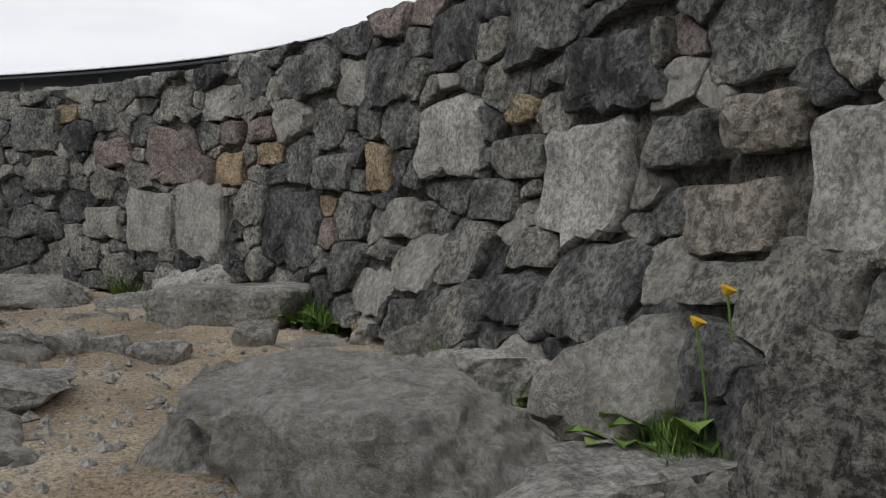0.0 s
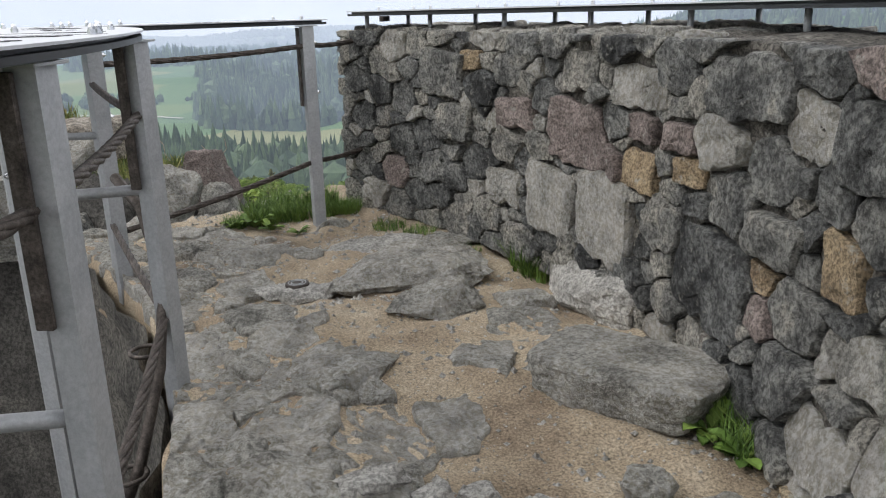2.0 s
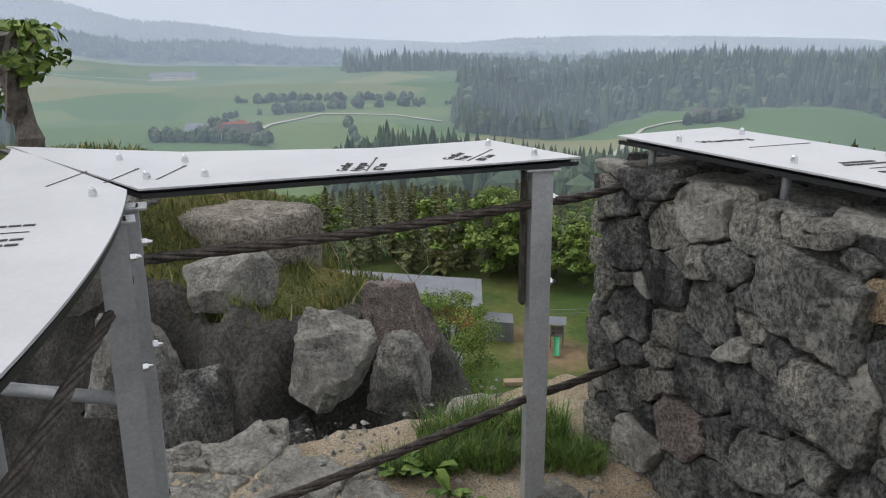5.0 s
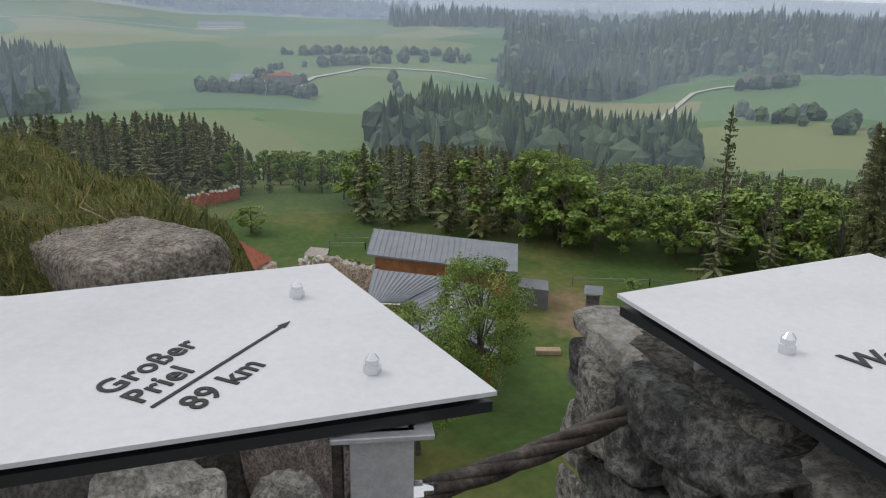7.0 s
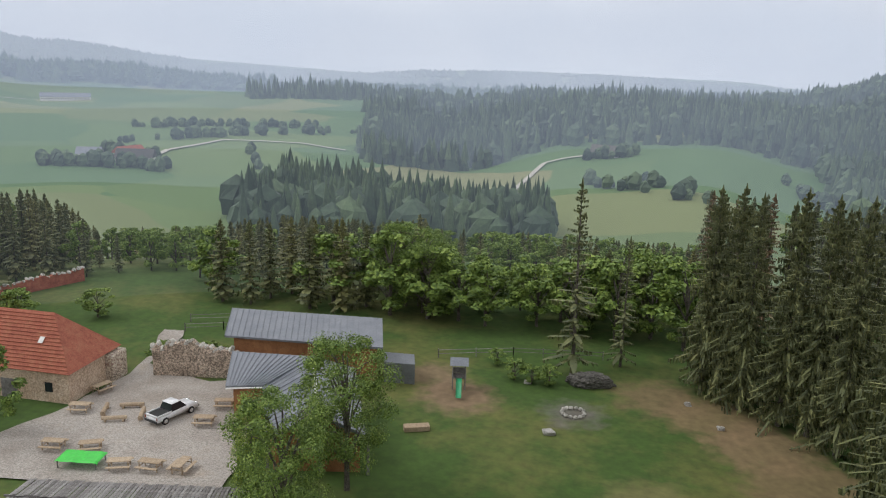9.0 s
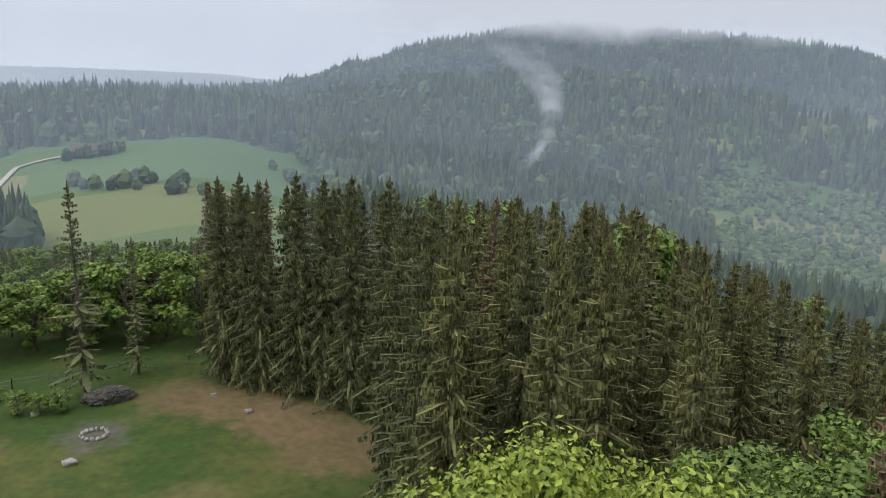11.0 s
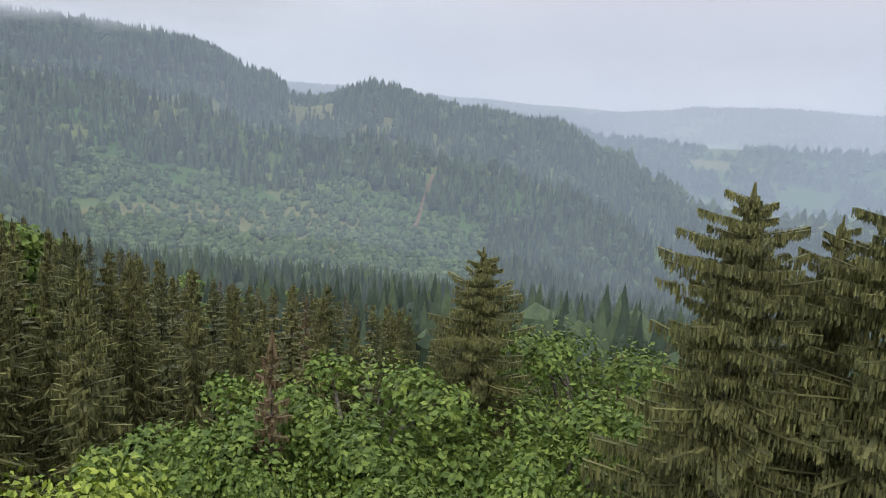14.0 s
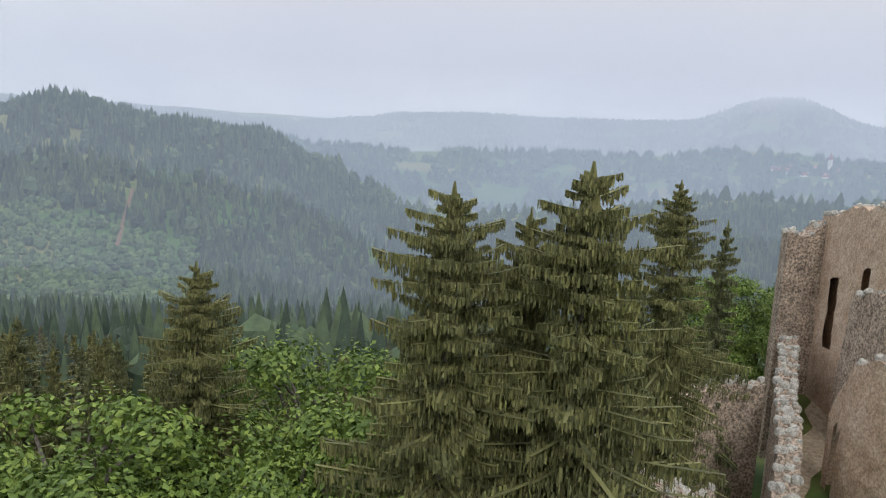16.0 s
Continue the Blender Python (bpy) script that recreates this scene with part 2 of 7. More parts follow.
M_GLASS = plain("dark_car_glass", (0.02, 0.024, 0.03), 0.08)
M_RUBBER = plain("black_rubber", (0.02, 0.02, 0.02), 0.8)
M_TARP = plain("bright_green_plastic", (0.05, 0.55, 0.06), 0.45)
M_SLIDE = plain("green_slide_plastic", (0.03, 0.30, 0.13), 0.4)
M_WHITEWALL = plain("white_render", (0.72, 0.71, 0.68), 0.85)
M_ROAD = plain("pale_farm_track", (0.45, 0.42, 0.36), 0.95)
M_YELLOW = plain("yellow_petals", (0.75, 0.45, 0.02), 0.6)


def field_material():
    """Meadows and fields: patches of different greens with soft borders, and straw-coloured dry spots."""
    m = bpy.data.materials.new("meadow_and_fields")
    m.use_nodes = True
    n, l = m.node_tree.nodes, m.node_tree.links
    b = n["Principled BSDF"]
    pos = n.new("ShaderNodeNewGeometry").outputs["Position"]
    wob = n.new("ShaderNodeTexNoise")
    wob.inputs["Scale"].default_value = 0.006
    l.new(pos, wob.inputs["Vector"])
    warp = n.new("ShaderNodeVectorMath")
    warp.operation = "MULTIPLY_ADD"
    warp.inputs[1].default_value = (120, 120, 0)
    l.new(wob.outputs["Color"], warp.inputs[0])
    l.new(pos, warp.inputs[2])
    cells = n.new("ShaderNodeTexVoronoi")
    cells.inputs["Scale"].default_value = 0.0075
    l.new(warp.outputs[0], cells.inputs["Vector"])
    sep = n.new("ShaderNodeSeparateColor")
    l.new(cells.outputs["Color"], sep.inputs[0])
    ramp = n.new("ShaderNodeValToRGB")
    els = ramp.color_ramp.elements
    els.new(0.35), els.new(0.6), els.new(0.85)
    for e, (p, c) in zip(els, [(0.0, (0.06, 0.135, 0.036)), (0.35, (0.085, 0.155, 0.043)), (0.6, (0.12, 0.18, 0.05)), (0.85, (0.20, 0.20, 0.075)), (1.0, (0.07, 0.145, 0.04))]):
        e.position, e.color = p, (*c, 1)
    l.new(sep.outputs[0], ramp.inputs[0])
    near = n.new("ShaderNodeTexNoise")
    near.inputs["Scale"].default_value, near.inputs["Detail"].default_value, near.inputs["Roughness"].default_value = 0.07, 8, 0.65
    l.new(pos, near.inputs["Vector"])
    dry = n.new("ShaderNodeValToRGB")
    dry.color_ramp.elements[0].position, dry.color_ramp.elements[0].color = 0.46, (0.045, 0.088, 0.012, 1)
    dry.color_ramp.elements[1].position, dry.color_ramp.elements[1].color = 0.72, (0.15, 0.14, 0.04, 1)
    l.new(near.outputs[0], dry.inputs[0])
    near_colour = dry.outputs[0]
    edge_noise = n.new("ShaderNodeTexNoise")
    edge_noise.inputs["Scale"].default_value, edge_noise.inputs["Detail"].default_value = 0.5, 6
    l.new(pos, edge_noise.inputs["Vector"])
    # worn bare patches: under the slide, at the fire place, along the wood's edge
    for x, y, r, c in ((-11.2, 79.6, 3.9, (0.22, 0.14, 0.09)), (-15.0, 84.5, 3.2, (0.22, 0.15, 0.09)), (0.6, 78.2, 2.6, (0.15, 0.13, 0.12)), (9.5, 84, 4.5, (0.17, 0.12, 0.06)),
                       (14.5, 80, 5.0, (0.20, 0.14, 0.07)), (18, 75, 5.0, (0.22, 0.15, 0.08)), (20.5, 68, 5.5, (0.20, 0.14, 0.07)), (7, 63, 3.5, (0.15, 0.14, 0.05))):
        gap = n.new("ShaderNodeVectorMath")
        gap.operation = "DISTANCE"
        gap.inputs[1].default_value = (x, y, -32)
        l.new(pos, gap.inputs[0])
        rag = n.new("ShaderNodeMath")
        rag.operation = "MULTIPLY_ADD"
        rag.inputs[1].default_value = 6.0
        l.new(edge_noise.outputs[0], rag.inputs[0])
        l.new(gap.outputs["Value"], rag.inputs[2])
        bare = n.new("ShaderNodeMapRange")
        bare.inputs[1].default_value, bare.inputs[2].default_value = r + 4.2, r + 1.6
        bare.inputs[4].default_value = 0.8
        l.new(rag.outputs[0], bare.inputs[0])
        lay = n.new("ShaderNodeMix")
        lay.data_type = "RGBA"
        lay.inputs[7].default_value = (*c, 1)
        l.new(bare.outputs[0], lay.inputs[0])
        l.new(near_colour, lay.inputs[6])
        near_colour = lay.outputs[2]
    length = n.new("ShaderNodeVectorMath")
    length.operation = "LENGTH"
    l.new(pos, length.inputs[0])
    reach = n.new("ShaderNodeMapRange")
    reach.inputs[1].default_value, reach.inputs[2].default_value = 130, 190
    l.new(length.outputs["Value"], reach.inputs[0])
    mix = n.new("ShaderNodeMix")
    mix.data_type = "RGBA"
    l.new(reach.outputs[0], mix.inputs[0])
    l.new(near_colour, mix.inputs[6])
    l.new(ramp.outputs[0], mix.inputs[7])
    grain = n.new("ShaderNodeTexNoise")
    grain.inputs["Scale"].default_value, grain.inputs["Detail"].default_value = 1.3, 6
    l.new(pos, grain.inputs["Vector"])
    over = n.new("ShaderNodeMix")
    over.data_type, over.blend_type = "RGBA", "OVERLAY"
    over.inputs[0].default_value = 0.45
    l.new(mix.outputs[2], over.inputs[6])
    l.new(grain.outputs[0], over.inputs[7])
    l.new(over.outputs[2], b.inputs["Base Color"])
    b.inputs["Roughness"].default_value = 0.95
    return m


M_FIELD = field_material()


def haze_sheet_material(name, colour, strength, low, high, top, ragged=0.0, scale=0.003):
    """Glowing see-through sheet that stands in for aerial haze: denser low down (amount low to high by noise), thinning
    out to nothing at the height top.
    """
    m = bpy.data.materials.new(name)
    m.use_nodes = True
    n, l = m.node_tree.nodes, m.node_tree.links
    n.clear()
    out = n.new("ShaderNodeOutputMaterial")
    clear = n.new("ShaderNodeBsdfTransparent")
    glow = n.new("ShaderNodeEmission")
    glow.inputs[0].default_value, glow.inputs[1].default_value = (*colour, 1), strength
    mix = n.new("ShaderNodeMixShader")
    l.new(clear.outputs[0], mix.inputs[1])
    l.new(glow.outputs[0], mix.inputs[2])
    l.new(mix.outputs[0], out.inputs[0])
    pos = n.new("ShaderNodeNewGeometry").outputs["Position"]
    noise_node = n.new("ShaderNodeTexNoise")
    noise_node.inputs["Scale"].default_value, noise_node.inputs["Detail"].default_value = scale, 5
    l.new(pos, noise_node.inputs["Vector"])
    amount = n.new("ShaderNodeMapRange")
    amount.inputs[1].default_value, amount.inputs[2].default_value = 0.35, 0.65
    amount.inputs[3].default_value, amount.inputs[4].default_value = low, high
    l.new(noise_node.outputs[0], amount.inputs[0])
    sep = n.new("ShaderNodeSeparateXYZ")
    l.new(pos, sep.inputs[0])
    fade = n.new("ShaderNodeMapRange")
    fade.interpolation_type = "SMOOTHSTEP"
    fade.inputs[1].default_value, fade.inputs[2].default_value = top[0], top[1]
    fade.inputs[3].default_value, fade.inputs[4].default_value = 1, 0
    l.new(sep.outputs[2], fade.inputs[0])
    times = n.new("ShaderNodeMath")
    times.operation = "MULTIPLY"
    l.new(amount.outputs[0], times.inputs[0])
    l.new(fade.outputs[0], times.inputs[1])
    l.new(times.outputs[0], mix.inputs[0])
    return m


# ---- building helpers ----
def mesh(name, verts, faces, mat=None, smooth=False):
    me = bpy.data.meshes.new(name)
    me.from_pydata([tuple(v) for v in verts], [], [tuple(f) for f in faces])
    if smooth:
        me.polygons.foreach_set("use_smooth", [True] * len(me.polygons))
    if mat:
        me.materials.append(mat)
    me.update()
    return me


def part(name, me, parent=None, label="", m=None):
    """One mesh object, under a thing or a part where one is given. me: a mesh, or a bmesh and its material."""
    if isinstance(me, tuple):
        bm, mat = me[0], me[1]
        data = bpy.data.meshes.new(name)
        if len(me) > 2 and me[2]:
            for f in bm.faces:
                f.smooth = True
        bm.to_mesh(data)
        bm.free()
        data.materials.append(mat)
        me = data
    ob = new(name, me)
    if m is not None:
        ob.matrix_basis = m
    if parent is not None:
        ob.parent = parent
    if label:
        ob["label"] = label
    return ob


def thing(name, label, category, group="", kind="", m=None):
    ob = new(name)
    ob.empty_display_size = 0.1
    if m is not None:
        ob.matrix_basis = m
    return tagged(ob, label, category, group, kind)


def add_box(bm, sx, sy, sz, at=(0, 0, 0), turn=None, bevel=0.0):
    """A box with its centre at a place, with chamfered edges."""
    made = bmesh.ops.create_cube(bm, size=1.0)["verts"]
    bmesh.ops.scale(bm, vec=(sx, sy, sz), verts=made)
    if bevel:
        edges = {e for v in made for e in v.link_edges}
        res = bmesh.ops.bevel(bm, geom=list(edges), offset=bevel, segments=1, affect="EDGES")
        made = list({v for f in res["faces"] for v in f.verts} | {v for v in made if v.is_valid})
    bmesh.ops.transform(bm, matrix=Matrix.Translation(at) @ (turn.to_4x4() if turn else Matrix()), verts=made)
    return bm


def box(sx, sy, sz, at=(0, 0, 0), bevel=0.0, turn=None):
    return add_box(bmesh.new(), sx, sy, sz, at, turn, bevel)


def tube(points, radius, sides=8, taper=None):
    """A closed round tube along points."""
    bm = bmesh.new()
    rings = []
    for i, p in enumerate(points):
        p = Vector(p)
        a = Vector(points[min(i + 1, len(points) - 1)]) - Vector(points[max(i - 1, 0)])
        q = a.to_track_quat("Z", "Y")
        r = radius if taper is None else radius + (taper - radius) * i / max(1, len(points) - 1)
        rings.append([bm.verts.new(p + q @ Vector((r * math.cos(2 * math.pi * k / sides), r * math.sin(2 * math.pi * k / sides), 0))) for k in range(sides)])
    for a, b in zip(rings, rings[1:]):
        for k in range(sides):
            bm.faces.new((a[k], a[(k + 1) % sides], b[(k + 1) % sides], b[k]))
    bm.faces.new(rings[0][::-1])
    bm.faces.new(rings[-1])
    return bm


def prism(outline, z0, z1, bm=None):
    """A flat sheet or block over an outline of (x, y), anticlockwise."""
    bm = bm or bmesh.new()
    low = [bm.verts.new((x, y, z0)) for x, y in outline]
    high = [bm.verts.new((x, y, z1)) for x, y in outline]
    bm.faces.new(low[::-1])
    bm.faces.new(high)
    for i in range(len(low)):
        j = (i + 1) % len(low)
        bm.faces.new((low[i], low[j], high[j], high[i]))
    return bm


def fbm(p, scale=1.0, octaves=3):
    return noise.fractal(Vector(p) * scale, 1.0, 2.0, octaves)


def boulder(seed, sx, sy, sz, cuts=12, rough=0.06, sub=4, flat=False):
    """A broken rock: a ball cut by planes into facets and ledges, with a rough skin; its base is at z = 0."""
    rnd = random.Random(seed)
    bm = bmesh.new()
    bmesh.ops.create_icosphere(bm, subdivisions=sub, radius=1.0)
    planes = [(Vector((rnd.gauss(0, 1), rnd.gauss(0, 1), rnd.gauss(0, 0.7))).normalized(), rnd.uniform(0.48, 0.8)) for _ in range(cuts)]
    planes.append((Vector((rnd.gauss(0, 0.12), rnd.gauss(0, 0.12), 1)).normalized(), 0.5 if flat else 0.72))
    off = Vector((rnd.uniform(-50, 50), rnd.uniform(-50, 50), 0))
    for v in bm.verts:
        for nrm, d in planes:
            h = v.co.dot(nrm) - d
            if h > 0:
                v.co -= nrm * h
        n1, n2 = fbm(v.co + off, 1.5, 4), noise.noise((v.co + off) * 5.5)
        ledge = round((v.co.z + 0.12 * n1) * 5) / 5 - v.co.z
        v.co *= 1 + rough * (1.2 * n1 + 0.5 * n2 + 0.35 * noise.noise((v.co + off) * 13))
        v.co.z += 0.35 * ledge
    lo = [min(v.co[k] for v in bm.verts) for k in range(3)]
    hi = [max(v.co[k] for v in bm.verts) for k in range(3)]
    for v in bm.verts:
        f = [(v.co[k] - lo[k]) / (hi[k] - lo[k]) for k in range(3)]
        v.co = Vector(((f[0] - 0.5) * sx, (f[1] - 0.5) * sy, (f[2] - 0.3) / 0.7 * sz))
        v.co += Vector((noise.noise(v.co * 28 + off), noise.noise(v.co * 31 - off), noise.noise(v.co * 30 + off))) * min(0.011, 0.03 * sx)
        v.co.z = max(v.co.z, -0.06 * sz)
    return bm


def block(seed, sx, sy, sz):
    """A squared, weathered block with worn edges; its base is at z = 0."""
    rnd = random.Random(seed)
    bm = bmesh.new()
    bmesh.ops.create_cube(bm, size=2.0)
    bmesh.ops.subdivide_edges(bm, edges=bm.edges[:], cuts=22, use_grid_fill=True)
    off = Vector((rnd.uniform(-50, 50), rnd.uniform(-50, 50), 0))
    for v in bm.verts:
        r = (abs(v.co.x) ** 9 + abs(v.co.y) ** 9 + abs(v.co.z) ** 9) ** (1 / 9)
        v.co /= r
        v.co *= 1 + 0.06 * fbm(v.co + off, 1.0, 4) + 0.02 * noise.noise((v.co + off) * 7)
        v.co = Vector((v.co.x * sx / 2 * (1 + 0.06 * v.co.z), v.co.y * sy / 2, (v.co.z + 1 + 0.12 * v.co.x) * sz / 2))
    return bm


def cells(seeds, box2, squash=1.0, radii=None):
    """The cells round the seeds (x, y), cut to the box; squash makes them wider than high, radii let big seeds claim more."""
    pts = np.array(seeds, float) * (1.0, squash)
    rad = np.array(radii if radii is not None else [0.0] * len(seeds))
    x0, y0, x1, y1 = box2
    polys = []
    for i, p in enumerate(pts):
        poly = [Vector((x0, y0 * squash)), Vector((x1, y0 * squash)), Vector((x1, y1 * squash)), Vector((x0, y1 * squash))]
        d = ((pts - p) ** 2).sum(1)
        a = Vector(p)
        for j in np.argsort(d - rad ** 2)[:30]:
            if j == i:
                continue
            nrm = Vector(pts[j]) - a
            mid = a + nrm * (0.5 + (rad[i] ** 2 - rad[j] ** 2) / (2 * d[j] + 1e-9))
            out = []
            for k in range(len(poly)):
                s, e = poly[k], poly[(k + 1) % len(poly)]
                ds, de = (s - mid).dot(nrm), (e - mid).dot(nrm)
                if ds <= 0:
                    out.append(s)
                if (ds < 0 < de) or (de < 0 < ds):
                    out.append(s + (e - s) * (ds / (ds - de)))
            poly = out
            if len(poly) < 3:
                break
        polys.append([Vector((v.x, v.y / squash)) for v in poly] if len(poly) >= 3 else None)
    return polys


def stone_mesh(name, poly, place, joint, height, mat, seed, rough=1.0):
    """A stone over a cell: broken outline, chipped edge and an uneven, nearly flat face; place(u, v, w) lays it on its wall."""
    c = sum(poly, Vector((0, 0))) / len(poly)
    size = sum((p - c).length for p in poly) / len(poly)
    if size < joint * 1.8:
        return None
    k = max(0.4, 1 - joint / size)
    pts = [c + (p - c) * k for p in poly]
    ring = []
    for i in range(len(pts)):
        a, b = pts[i], pts[(i + 1) % len(pts)]
        if (b - a).length < 0.12 * size:
            ring.append((a + b) / 2)
            continue
        for f in (0.07, 0.25, 0.42, 0.58, 0.75, 0.93):
            q = a.lerp(b, f)
            wob = fbm((q.x, q.y, seed), 16, 4) * 0.15 * size
            ring.append(q + (q - c).normalized() * (wob - (0.02 * size if f in (0.07, 0.93) else 0)))
    n = len(ring)
    verts, faces = [], []
    tilt = Vector((fbm((seed, 1.3, 0), 3.1), fbm((2.7, seed, 0), 3.1))) * 0.16
    layers = ((1.0, -0.05), (1.0, height * 0.45), (0.95, height * 0.9), (0.8, height), (0.6, height), (0.4, height * 1.03), (0.2, height * 1.03))
    for s, w in layers:
        for p in ring:
            q = c + (p - c) * s
            bumpy = fbm((q.x, q.y, seed), 7, 4) * (0.2 * height + 0.006) + fbm((q.x, q.y, seed), 30, 3) * 0.006 * min(1.0, size * 14)
            lean = (q - c).dot(tilt) if w > 0 else 0
            verts.append(place(q.x, q.y, w + (bumpy * rough + lean if w > 0 else 0)))
    verts.append(place(c.x, c.y, height * 1.03))
    for r in range(6):
        for i in range(n):
            j = (i + 1) % n
            faces.append((r * n + i, r * n + j, (r + 1) * n + j, (r + 1) * n + i))
    faces += [(6 * n + i, 6 * n + (i + 1) % n, 7 * n) for i in range(n)]
    return mesh(name, verts, faces, mat, False)


def smooth01(t):
    t = min(1.0, max(0.0, t))
    return t * t * (3 - 2 * t)


def bearing(x, y):
    return math.degrees(math.atan2(x, y))


def polar(b, d, z=0.0):
    return Vector((d * math.sin(radians(b)), d * math.cos(radians(b)), z))


def site(x, y):
    """Place of a point of the yard's own plan."""
    return 0.848 * x - 0.0493 * y - 2.09, 0.178 * x + 0.900 * y + 8.675


def settle(ob, x, y, size=0.867):
    """Sets a thing that is drawn in the yard's own plan, round (x, y), down at its place."""
    nx, ny = site(x, y)
    ob.matrix_basis = Matrix.Translation((nx, ny, -32)) @ Matrix.Rotation(radians(8.9), 4, "Z") @ Matrix.Scale(size, 4) @ Matrix.Translation((-x, -y, 32)) @ ob.matrix_basis
    return ob


# ---- ground to the horizon ----
GB = [-60, -46, -36, -25, -16, -9, 0, 8, 15, 19, 24, 33, 44, 51, 56, 58.5, 63.8, 70, 76, 80.5, 83.5, 86, 92, 100, 110, 130]
GD = [250, 500, 800, 1200, 2000, 3600]
# angle of elevation of the open ground, by bearing, at those distances
GE = [
    [-13, -8, -5, -2.5, 0, 2.5], [-13, -8, -5, -2.6, -0.3, 2.0], [-13, -8, -5, -3.3, -1.6, -0.1], [-14, -8.5, -5.2, -3.1, -2.6, -1.2],
    [-14, -9, -5.5, -3.0, -2.6, -1.6], [-14.5, -9.5, -6.5, -3.2, -2.6, -1.2], [-14.5, -8.0, -4.4, -2.3, -2.5, -1.2], [-14.5, -7.3, -4.2, -2.6, -2.5, -1.4],
    [-15, -9, -5, -2.0, -2.2, -1.8], [-15.5, -9.5, -4.6, -0.6, -1, -1.8], [-16, -10, -4.4, 1.0, 0.5, -1], [-17, -12, -5, 2.4, 2, -1],
    [-18, -14, -6.5, 1.8, 1.5, -1], [-18.5, -15, -8, 1.0, 0.5, -1], [-19, -15.5, -9, -1.0, -1, -1.2], [-19, -15.5, -9, -2.5, -2.2, -1.2],
    [-19.5, -16, -9.5, -1.3, -1.8, -1.4], [-20, -16.5, -10.5, -2.7, -2.7, -1.6], [-20, -17, -12, -3.4, -3.2, -2], [-20, -17, -13.5, -5.3, -3.8, -2],
    [-20, -17, -14.5, -7.4, -4.2, -1.7], [-20, -17.5, -15, -9.5, -4.6, -1.3], [-20, -17.5, -15, -10, -4.4, -0.9], [-20, -17, -14, -9, -4, -1.0],
    [-19, -16, -11, -7, -3.4, -0.9], [-18, -15, -10, -6, -3, 0]]
GZ = [[1.7 + d * math.tan(radians(e)) for d, e in zip(GD, row)] for row in GE]


def ground(x, y):
    """Height of the open ground."""
    d, b = math.hypot(x, y), bearing(x, y)
    b = min(130.0, max(-60.0, b)) if b > -115 else 130.0
    i = max(0, min(len(GB) - 2, next((k for k in range(len(GB) - 1) if b <= GB[k + 1]), len(GB) - 2)))
    s = smooth01((b - GB[i]) / (GB[i + 1] - GB[i]))
    edge = -32.0 - 15 * smooth01((b - 24) / 14) * (1 - 0.4 * smooth01((b - 95) / 20))
    base = -32.0 + 5.0 * smooth01((b - 95) / 15)
    heights = [base, base, edge] + [a + (c - a) * s for a, c in zip(GZ[i], GZ[i + 1])]
    dists = [0, 45, 125] + GD
    if d >= dists[-1]:
        z = heights[-1]
    else:
        j = next(k for k in range(len(dists) - 1) if d < dists[k + 1])
        t = (d - dists[j]) / (dists[j + 1] - dists[j])
        p0, p1, p2, p3 = heights[max(j - 1, 0)], heights[j], heights[j + 1], heights[min(j + 2, len(heights) - 1)]
        if j <= 2:
            z = p1 + (p2 - p1) * smooth01(t)
        else:
            z = p1 + (p2 - p1) * (0.5 * t + 0.5 * smooth01(t))
    z += 130 * math.exp(-((b - 111.3) / 4.6) ** 2 - ((d - 3100) / 600) ** 2)
    rough = smooth01((d - 110) / 500)
    return z + rough * (fbm((x, y, 0), 0.0016, 4) * (4 + 8 * smooth01((d - 900) / 900))) + 0.15 * fbm((x, y, 0), 0.06, 2)


def build_ground():
    rs = [9.0] + list(np.geomspace(12, 4800, 105))
    nb = 360
    verts, faces = [], []
    for r in rs:
        for k in range(nb):
            p = polar(k * 360 / nb - 180, r)
            verts.append((p.x, p.y, ground(p.x, p.y)))
    for i in range(len(rs) - 1):
        for k in range(nb):
            j = (k + 1) % nb
            faces.append((i * nb + k, (i + 1) * nb + k, (i + 1) * nb + j, i * nb + j))
    faces.append(tuple(range(nb)))
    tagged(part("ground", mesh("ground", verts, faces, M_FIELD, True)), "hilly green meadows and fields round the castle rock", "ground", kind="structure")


build_ground()

# ---- the tower: ring wall, walkway and the hollow inside ----
C0, R_IN, R_OUT = Vector((-3.5, 0.4)), 5.14, 5.86
CC, R_VOID, R_PANEL = Vector((-4.56, 0.02)), 4.66, 4.73
BC, BR = Vector((-3.35, 0.90)), 2.98
WALL_FROM, WALL_TO = 46.0, 124.0


def on_ring(b, r, c=C0):
    return Vector((c.x + r * math.sin(radians(b)), c.y + r * math.cos(radians(b))))


def walk_z(x, y):
    """Height of the trodden floor: level by the wall, with humps, and steps down where the stair comes up."""
    z = 0.045 * fbm((x, y, 0), 1.3, 3) + 0.022 * fbm((x, y, 3), 6, 4) - 0.02
    if y < -0.62:
        z -= 0.185 * math.ceil((-0.62 - y) / 0.25)
    return max(z, -1.3)


